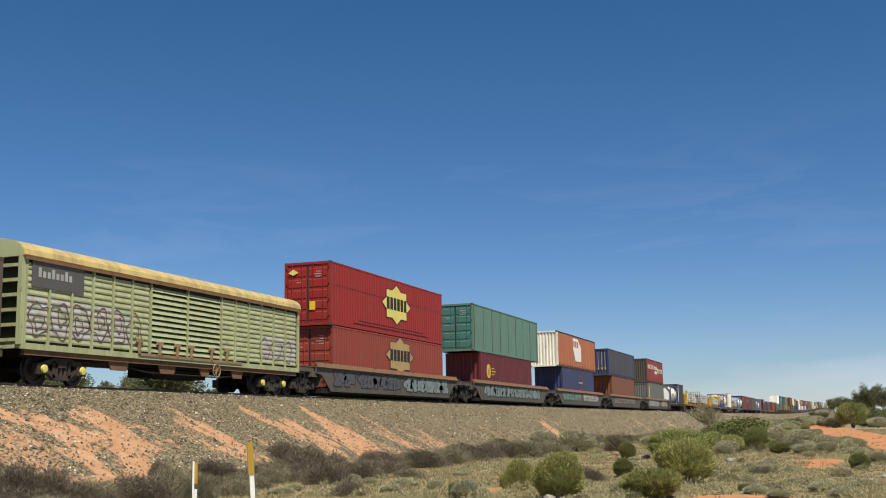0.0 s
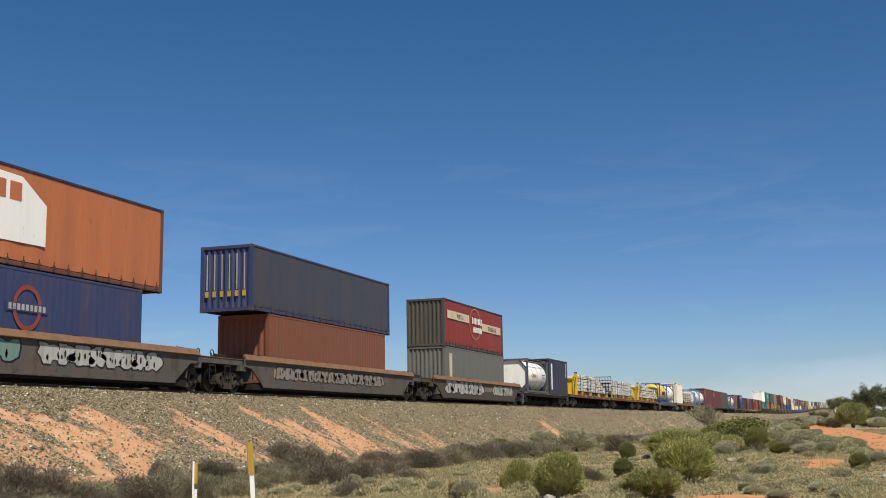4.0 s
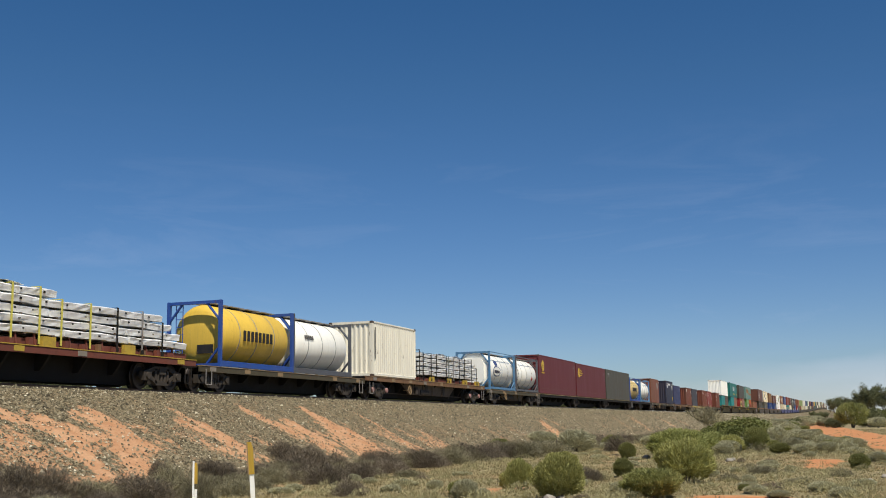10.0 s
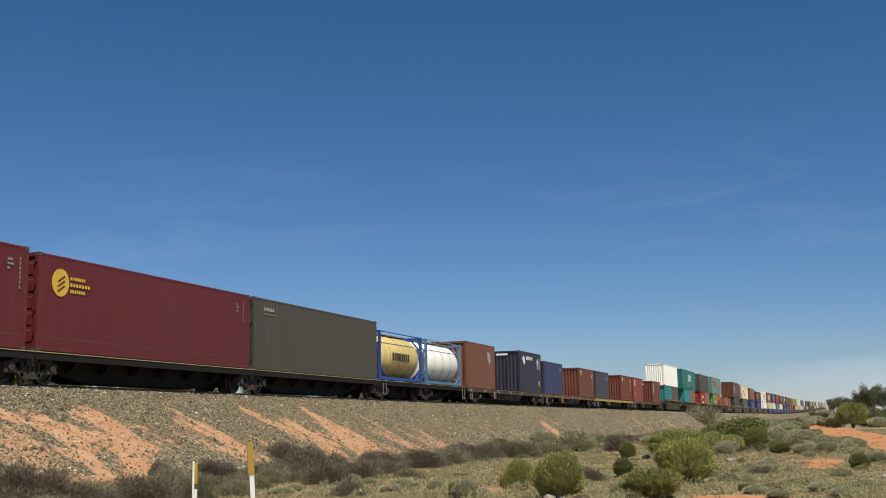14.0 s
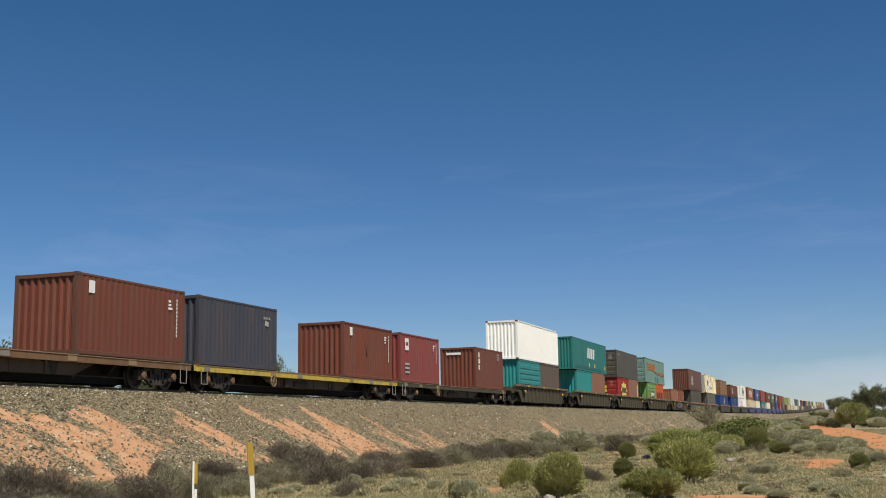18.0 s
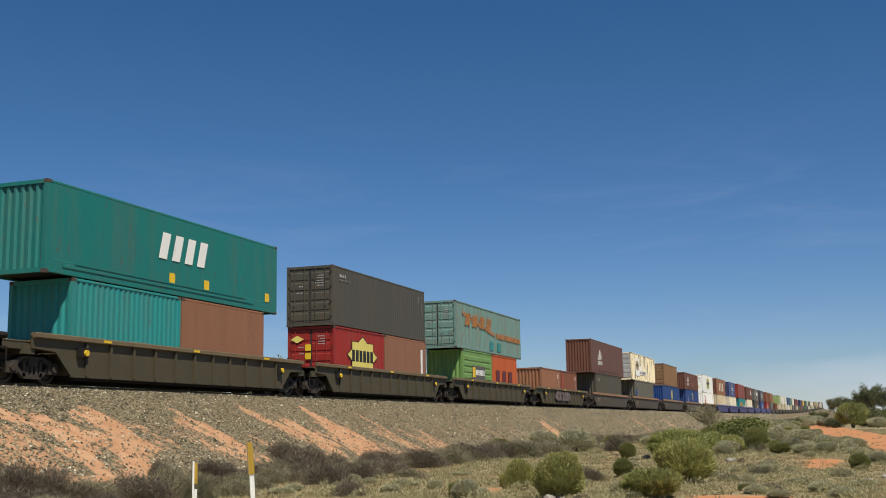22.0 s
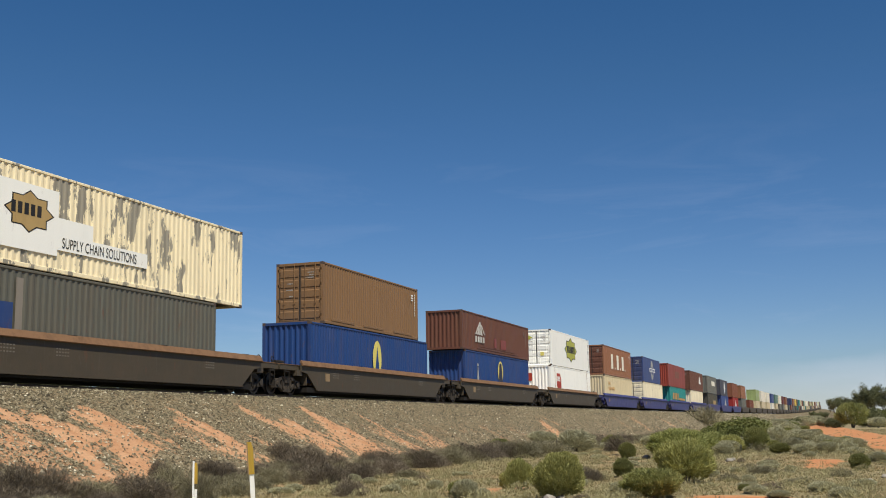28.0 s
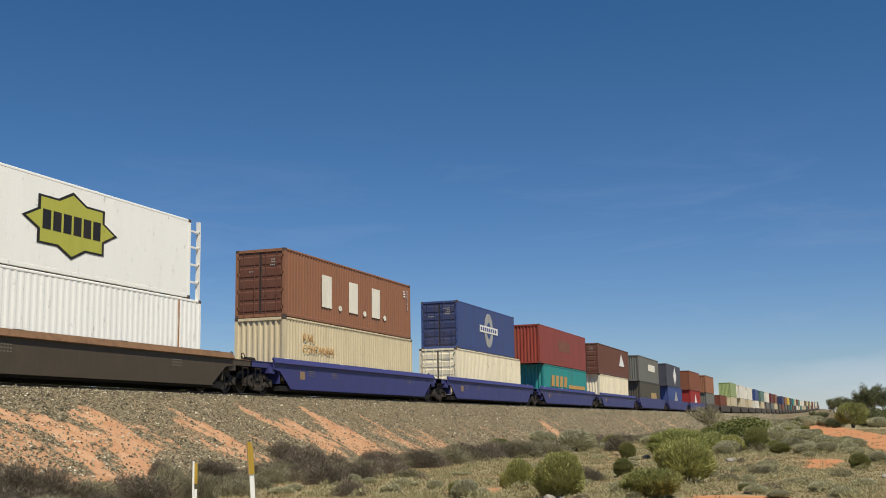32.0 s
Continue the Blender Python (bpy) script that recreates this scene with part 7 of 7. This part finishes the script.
shrub("grey", spot(0.0159, 25.6), 0.44, 0.57)
shrub("dark", spot(0.0469, 60.3), 0.52, 0.92)
shrub("grey", spot(0.1926, 32.4), 0.33, 0.66)
shrub("dead", spot(0.1490, 66.3), 1.18, 1.34)
shrub("grey", spot(0.3243, 104.4), 0.79, 1.59)
shrub("grey", spot(0.3428, 45.3), 0.34, 0.92)
shrub("grey", spot(0.3800, 42.6), 0.39, 0.86)
shrub("grey", spot(0.3659, 27.7), 0.21, 0.56)
shrub("grey", spot(0.3309, 25.9), 0.26, 0.66)
shrub("grey", spot(0.2909, 24.3), 0.18, 0.49)
shrub("scrub", spot(-0.0457, 44.8), 0.68, 1.36)
shrub("scrub", spot(-0.0358, 37.6), 0.38, 0.95)
shrub("dead", spot(-0.0158, 45.0), 0.73, 1.37)
shrub("scrub", spot(0.0041, 47.7), 0.85, 1.69)
shrub("dead", spot(0.0341, 54.8), 0.83, 1.94)
shrub("scrub", spot(0.0567, 60.5), 0.71, 1.84)
shrub("dead", spot(0.0742, 64.4), 0.65, 1.63)
shrub("grey", spot(0.0844, 68.4), 0.87, 1.73)
shrub("dead", spot(-0.0681, 42.9), 0.70, 0.87)
shrub("dead", spot(-0.1453, 37.9), 0.71, 1.15)
shrub("dead", spot(-0.1229, 38.8), 0.79, 1.38)
shrub("dead", spot(-0.1005, 39.9), 0.71, 1.21)
shrub("dead", spot(-0.1353, 36.7), 0.93, 1.49)
shrub("dead", spot(-0.1055, 33.0), 0.75, 1.34)
shrub("dead", spot(-0.0757, 36.2), 0.64, 1.29)
shrub("scrub", spot(-0.1552, 33.7), 0.68, 1.02)
shrub("dead", spot(-0.3787, 25.1), 0.83, 1.14)
shrub("dead", spot(-0.3488, 25.8), 0.83, 1.05)
shrub("dead", spot(-0.3239, 26.6), 0.51, 0.81)
shrub("scrub", spot(-0.2991, 27.5), 0.39, 0.98)
shrub("scrub", spot(-0.2445, 28.8), 0.88, 1.02)
shrub("dead", spot(-0.2547, 30.3), 0.61, 0.52)
shrub("scrub", spot(-0.2197, 27.2), 0.77, 0.96)
shrub("dead", spot(-0.1975, 33.1), 0.59, 1.01)
shrub("dead", spot(-0.2100, 32.7), 0.50, 0.83)
shrub("scrub", spot(-0.1850, 28.3), 0.57, 1.00)
shrub("dead", spot(-0.0857, 27.3), 0.49, 0.83)
shrub("bushy", spot(0.2545, 71.9), 1.60, 2.26)
shrub("bright", spot(0.2354, 64.3), 1.04, 1.70)
shrub("bright", spot(0.2156, 74.1), 1.13, 1.88)
shrub("grey", spot(0.2809, 101.1), 1.69, 2.15)
shrub("green", spot(0.2518, 61.2), 0.93, 1.24)
shrub("green", spot(0.1782, 29.5), 0.33, 0.54)
shrub("green", spot(0.0540, 28.6), 0.52, 0.43)
shrub("grey", spot(0.3066, 59.2), 0.72, 1.20)
shrub("grey", spot(0.3146, 80.7), 0.94, 1.88)
shrub("grey", spot(0.3344, 70.8), 0.65, 1.44)
shrub("grey", spot(0.3540, 57.4), 0.47, 1.05)
shrub("grey", spot(0.3026, 130.7), 1.33, 2.65)
shrub("dark", spot(0.1472, 72.9), 0.85, 1.33)
shrub("grey", spot(0.1531, 26.2), 0.33, 0.53)
shrub("dark", spot(0.0117, 26.2), 0.40, 0.53)
shrub("scrub", spot(0.2235, 37.4), 0.38, 0.83)
shrub("scrub", spot(0.2479, 31.7), 0.29, 0.64)
shrub("scrub", spot(0.3123, 29.6), 0.26, 0.75)
shrub("scrub", spot(0.3474, 32.2), 0.31, 0.72)
shrub("scrub", spot(0.2780, 34.7), 0.32, 0.88)
# bushes about the trees at the end of the red track
shrub("dark", spot(0.3600, 225.0), 4.90, 6.00)
shrub("mulga", spot(0.3770, 228.0), 5.20, 5.60)
shrub("bushy", spot(0.3880, 232.0), 4.60, 5.60)
shrub("grey", spot(0.3830, 205.0), 2.00, 3.60)
shrub("mulga", spot(0.3440, 240.0), 2.60, 4.20)
shrub("grey", spot(0.3380, 260.0), 2.20, 4.60)
shrub("mulga", spot(0.3285, 420.0), 3.40, 8.00)
shrub("grey", spot(0.3200, 300.0), 1.80, 5.00)
shrub("mulga", spot(0.3120, 330.0), 2.20, 6.00)
shrub("grey", spot(0.3050, 250.0), 1.50, 4.40)
shrub("dark", spot(0.2960, 230.0), 1.60, 3.80)
shrub("grey", spot(0.2870, 190.0), 1.40, 3.20)
shrub("dark", spot(0.3010, 120.0), 0.90, 1.90)
shrub("grey", spot(0.3090, 110.0), 0.80, 2.00)
for i in range(34):
    x = 150 + 11 * i + rv.uniform(-4, 4)
    g = rv.uniform(0.7, 1.3) * (1 + x / 600)
    far_shrub(rv.choice(("mulga", "bushy", "scrub", "grey")), Vector((x, rv.uniform(-13, -8), 0)), 1.5 * g, 3.2 * g)
# the belt of dry scrub at the foot of the bank, thick in places, and scattered low bushes farther off
for i in range(170):
    x = 17 + 115 * rv.random() ** 1.3
    thick = noise.noise(Vector((x * 0.16, 0, 21)))
    y = -6.5 - abs(rv.gauss(0, 0.9)) - (0.4 if x < 31 else 0.0)
    if x < 33 and thick < -0.05 and rv.random() < 0.7:
        continue
    g = rv.uniform(0.75, 1.25) * (0.78 + 0.5 * thick) * (1.0 if x < 45 else 1.3)
    shrub(rv.choice(("dead", "scrub", "dead", "scrub") if x > 40 else ("dead", "dead", "dead", "scrub")), Vector((x, y, 0)), (0.68 if x < 40 else 0.80) * g, 1.6 * g)
for i in range(46):
    x, y = rv.uniform(55, 150), rv.uniform(-24, -17)
    far_shrub(rv.choice(("grey", "grey", "scrub", "dark")), Vector((x, y, 0)), rv.uniform(0.3, 0.75), rv.uniform(0.7, 1.7))
for i in range(60):
    x = rv.uniform(60, 330)
    y = rv.uniform(-20, -8) if i % 3 else rv.uniform(-60, -33)
    far_shrub(rv.choice(("grey", "grey", "dark", "dead")), Vector((x, y, 0)), rv.uniform(0.3, 0.8), rv.uniform(0.8, 2.0))
# small sage bushes scattered through the dry grass
for i in range(60):
    x = 23 + 45 * rv.random() ** 1.4
    y = rv.uniform(-26, -9)
    far_shrub(rv.choice(("grey", "grey", "grey", "dead")), Vector((x, y, 0)), rv.uniform(0.14, 0.30), rv.uniform(0.3, 0.75))


build_far_plants()


def tree_meshes(seed):
    """Trunk with limbs, and a crown in broken clumps; a tree one metre high."""
    r = random.Random(seed)
    wood, crown = Shape(), Shape()
    fork = Vector((r.uniform(-0.03, 0.03), r.uniform(-0.03, 0.03), 0.34))
    wood.tube((0, 0, -0.02), fork * 0.55, 0.035, 8)
    wood.tube(fork * 0.55, fork, 0.028, 8)
    for i in range(8):
        a = i * 0.785 + r.uniform(-0.3, 0.3)
        q = r.uniform(0.12, 0.34)
        e = Vector((q * math.cos(a), q * math.sin(a), r.uniform(0.66, 0.86)))
        m = fork.lerp(e, 0.5) + Vector((0.04 * math.cos(a), 0.04 * math.sin(a), -0.04))
        wood.tube(fork, m, 0.018, 6)
        wood.tube(m, e, 0.011, 5)
        for k in range(3):
            c = e + Vector((r.gauss(0, 0.07), r.gauss(0, 0.07), r.gauss(0, 0.05)))
            wood.tube(e, c, 0.005, 4)
            s = r.uniform(0.12, 0.17)
            for j in range(300):
                o = Vector((r.gauss(0, 1), r.gauss(0, 1), r.gauss(0, 0.8))).normalized()
                p = c + o * s * (r.random() ** 0.45) * Vector((1, 1, 0.75)).length / 1.6
                d = Vector((r.gauss(0, 1), r.gauss(0, 1), r.gauss(-0.1, 0.8))).normalized()
                sd = d.cross(Vector((r.gauss(0, 1), r.gauss(0, 1), r.gauss(0, 1)))).normalized()
                needle(crown, p, d, r.uniform(0.03, 0.055), r.uniform(0.007, 0.012), sd)
    return mesh_obj("trunk", wood.v, wood.f, bark), mesh_obj("crown", crown.v, crown.f, LEAF["mulga"])


TREE_MESH = [tree_meshes(50 + i) for i in range(4)]


def tree(p, h, w):
    t = thing("tree", "dusty grey-green gum tree with an open crown", "tree", "trees on the plain")
    for part_name, me in zip(("trunk", "crown"), rv.choice(TREE_MESH)):
        o = new(part_name, me)
        o.parent = t
    t.location = (p.x, p.y, ground_z(p.x, p.y) - 0.03)
    t.scale = (w * 1.1, w * 1.1, h * 1.05)
    t.rotation_euler = (0, 0, rv.uniform(0, 6.28))


TREES = [(0.3475, 250.0, 6.4, 4.6), (0.3615, 255.0, 6.6, 5.0), (0.3785, 250.0, 8.9, 6.2), (0.3910, 245.0, 8.0, 5.4),
         (0.3700, 262.0, 7.4, 5.0), (0.3262, 640.0, 6.6, 6.0), (0.3310, 600.0, 5.8, 6.0), (0.3350, 560.0, 5.4, 6.0)]
for bearing, depth, h, w in TREES:
    tree(spot(bearing, depth), h, w)
# trees beyond the line, seen under the wagons
for i in range(64):
    x = 22 + i * 3.9 + rv.uniform(-2, 2)
    y = rv.uniform(20, 48)
    tree(Vector((x, y, 0)), (2.6 + 1.75 * (y + 23.7) / 23.7) * rv.uniform(0.8, 1.2), rv.uniform(4.0, 7.5))


def build_grass():
    r = random.Random(8)
    for name, kind, label in (("dry_grass", "straw", "tufts of dry straw-coloured grass"), ("low_saltbush", "sage", "low tufts of grey-green saltbush")):
        sh = Shape()
        up = Vector((0, 0, 1))
        zones = ((22, 46, -30, -6.2, 46.0, 1.0), (46, 90, -32, -6.2, 15.0, 1.25), (90, 200, -40, -7, 3.0, 1.9))
        for x0, x1, y0, y1, dens, size in zones:
            for i in range(int((x1 - x0) * (y1 - y0) * dens * (0.62 if kind == "straw" else 0.38))):
                x, y = r.uniform(x0, x1), r.uniform(y0, y1)
                n = noise.noise(Vector((x * 0.22, y * 0.3, 12)))
                if (n > 0.05) == (kind == "straw") and r.random() < 0.65:
                    continue
                if road_amount(x, y) > 0.45 and r.random() < 0.93:
                    continue
                z = land_z(x, y) - 0.01
                h = size * r.uniform(0.04, 0.125) * (1.0 if kind == "straw" else 0.9)
                for k in range(10):
                    a = r.uniform(0, 6.28)
                    q = size * r.uniform(0.0, 0.16)
                    lean = r.uniform(0.2, 1.3) if kind == "straw" else r.uniform(0.4, 1.6)
                    d = Vector((lean * math.cos(a), lean * math.sin(a), 1)).normalized()
                    sd = d.cross(up).normalized()
                    o = Vector((x + q * math.cos(a), y + q * math.sin(a), z))
                    m = len(sh.v)
                    wd = size * r.uniform(0.007, 0.015) * (1.0 if kind == "straw" else 1.4)
                    sh.v += [tuple(o - sd * wd), tuple(o + sd * wd), tuple(o + d * h * r.uniform(0.6, 1.2))]
                    sh.f.append((m, m + 1, m + 2))
        tagged(new(name, mesh_obj(name, sh.v, sh.f, LEAF[kind])), label, "grass", kind="stuff")
    # low rounded mounds of saltbush among the grass
    sh = Shape()
    for i in range(480):
        x = 22 + 80 * r.random() ** 1.6
        y = r.uniform(-32, -7)
        if road_amount(x, y) > 0.4:
            continue
        z, q = land_z(x, y), r.uniform(0.14, 0.42) * (1 + 0.008 * x)
        for k in range(260):
            o = Vector((r.gauss(0, 1), r.gauss(0, 1), abs(r.gauss(0, 0.8)))).normalized()
            p = Vector((x, y, z)) + Vector((o.x, o.y, o.z * 0.6)) * q * (0.75 + 0.25 * r.random())
            d = (o + Vector((r.gauss(0, 0.5), r.gauss(0, 0.5), 0.4))).normalized()
            sd = d.cross(Vector((r.gauss(0, 1), r.gauss(0, 1), r.gauss(0, 1)))).normalized() * r.uniform(0.005, 0.011)
            m = len(sh.v)
            sh.v += [tuple(p - sd), tuple(p + sd), tuple(p + d * r.uniform(0.04, 0.10))]
            sh.f.append((m, m + 1, m + 2))
    tagged(new("saltbush_mounds", mesh_obj("saltbush_mounds", sh.v, sh.f, LEAF["sage"])), "small rounded mounds of dusty saltbush", "saltbush", kind="stuff")


build_grass()


def stone_material():
    m = bpy.data.materials.new("crushed_stone")
    m.use_nodes = True
    N, Lk = m.node_tree.nodes, m.node_tree.links
    b = N["Principled BSDF"]
    b.inputs["Roughness"].default_value = 0.9
    b.inputs["Specular IOR Level"].default_value = 0.2
    g = N.new("ShaderNodeNewGeometry")
    cr = N.new("ShaderNodeValToRGB")
    els = cr.color_ramp.elements
    els[0].position, els[0].color = 0.0, (0.05, 0.042, 0.028, 1)
    els[1].position, els[1].color = 1.0, (0.622, 0.565, 0.424, 1)
    for pos, col in ((0.40, (0.15, 0.13, 0.085, 1)), (0.72, (0.25, 0.21, 0.135, 1)), (0.93, (0.36, 0.305, 0.205, 1))):
        e = els.new(pos)
        e.color = col
    Lk.new(g.outputs["Random Per Island"], cr.inputs["Fac"])
    Lk.new(cr.outputs[0], b.inputs["Base Color"])
    return m


def build_stones():
    r = random.Random(9)
    sh = Shape()
    for i in range(92000):
        x = 17 + 330 * r.random() ** 2.5
        k = r.random() ** 1.15 * 1.08 - 0.06
        e = bare(x, max(k, 0))
        if r.random() < min(0.72, e * 0.9):
            continue
        if k < 0:
            p = Vector((x, -2.05 - 5.0 * k, BASE + rise(x)))
        else:
            p = Vector(bank_point(x, k))
        s = r.uniform(0.018, 0.046) * (1 + max(0, x - 40) * 0.007) * (1.8 if r.random() < 0.02 else 1)
        if k > 0.5:
            s *= 1.15
        n = len(sh.v)
        c = [(s * r.uniform(0.7, 1.3), 0, 0), (-s * r.uniform(0.7, 1.3), 0, 0), (0, s * r.uniform(0.7, 1.3), 0), (0, -s * r.uniform(0.7, 1.3), 0),
             (r.uniform(-.4, .4) * s, r.uniform(-.4, .4) * s, s * r.uniform(0.7, 1.3))]
        a = r.uniform(0, 6.28)
        ca, sa = math.cos(a), math.sin(a)
        sh.v += [(p.x + q[0] * ca - q[1] * sa, p.y + q[0] * sa + q[1] * ca, p.z + q[2] + s * 0.1) for q in c]
        sh.f += [(n + t[0], n + t[1], n + t[2]) for t in ((0, 2, 4), (2, 1, 4), (1, 3, 4), (3, 0, 4))]
    tagged(new("loose_stones", mesh_obj("loose_stones", sh.v, sh.f, stone_material())), "loose grey and tan stones over the bank", "stones", kind="stuff")


build_stones()


def marker_post(bearing, depth, h, w, lean, label, cap, sleeve=0.62, rim=0.0, rim_foot=0.8):
    p = spot(bearing, depth)
    t = thing("marker_post", label, "post", "marker posts by the line")
    z = ground_z(p.x, p.y)
    t.location = (p.x, p.y, z - 0.02)
    t.rotation_euler = (0, radians(0), 0)
    # the flat faces the viewer
    t.rotation_euler = (Matrix.Rotation(math.atan2(AHEAD.y, AHEAD.x) - math.pi / 2, 4, "Z") @ Matrix.Rotation(radians(lean), 4, "Y")).to_euler()
    part("stake", Shape().prism_y([(-w * 0.42, -0.1), (w * 0.42, -0.1), (w * 0.42, h - 0.5), (-w * 0.42, h - 0.5)], -0.02, 0.02), white_paint, t, "white lower stake")
    part("sleeve", Shape().prism_y([(-w * 0.6, h - sleeve), (w * 0.55, h - sleeve), (w * 0.55, h - 0.14), (w * 0.25, h), (-w * 0.6, h)], -0.035, 0.022), cap, t, "worn yellow sleeve")
    part("edge", Shape().box(-w * 0.62 - rim, -w * 0.42, -0.06, -0.036, rim_foot, h + (0.03 if rim else -0.02)), white_paint if rim else tan_plate, t)


ochre = paint("worn_ochre_sleeve", (0.56, 0.36, 0.035), 0.5)
marker_post(-0.1693, 22.0, 1.42, 0.10, -4.0, "yellow and white marker post leaning slightly", ochre)
marker_post(-0.2209, 22.0, 1.02, 0.055, 0.0, "short marker post with a white edge", ochre, sleeve=0.40, rim=0.022, rim_foot=0.0)

# pale rocks and bits of bleached wood lying about
for bearing, depth, q in ((0.2495, 45.0, 0.16), (0.2525, 46.0, 0.12), (0.176, 52.0, 0.2), (0.385, 31.0, 0.1), (0.372, 29.5, 0.09), (0.355, 33.0, 0.08), (0.09, 24.0, 0.14), (0.10, 24.3, 0.1)):
    p = spot(bearing, depth)
    r = random.Random(int(depth * 10))
    bm = bmesh.new()
    bmesh.ops.create_icosphere(bm, subdivisions=2, radius=q)
    for v in bm.verts:
        v.co *= 1 + 0.35 * noise.noise(v.co * 9 + Vector((depth, 0, 0)))
        v.co.z *= 0.7
    me = bpy.data.meshes.new("rock")
    bm.to_mesh(me)
    bm.free()
    me.materials.append(sleeper_mat)
    o = tagged(new("rock", me), "small pale rock lying in dry grass", "rock", "pale rocks")
    o.location = (p.x, p.y, ground_z(p.x, p.y) + q * 0.35)

def motions():
    times = [0, 4, 8, 12, 16, 20, 24, 28, 32]
    for ob, s, z in TRAIN:
        walk(ob, [(t, pose(s - gone(t), 0, BASE + z + rise(s - gone(t)))) for t in times])
    # wheels roll: one turn table for each axle of a bogie, shared by all of them
    step = 1.0 / FPS
    for dx in (-0.9, 0.9):
        same = [w for w, d in WHEELS if d == dx]
        first = same[0]
        walk(first, [(i * step, pose(dx, 0, 0.46) @ Matrix.Rotation(-gone(i * step) / 0.46, 4, "Y")) for i in range(int(32 * FPS) + 1)])
        for w in same[1:]:
            w.rotation_mode = "QUATERNION"
            w.animation_data_create()
            w.animation_data.action = first.animation_data.action
            w.animation_data.action_slot = first.animation_data.action_slot


motions()
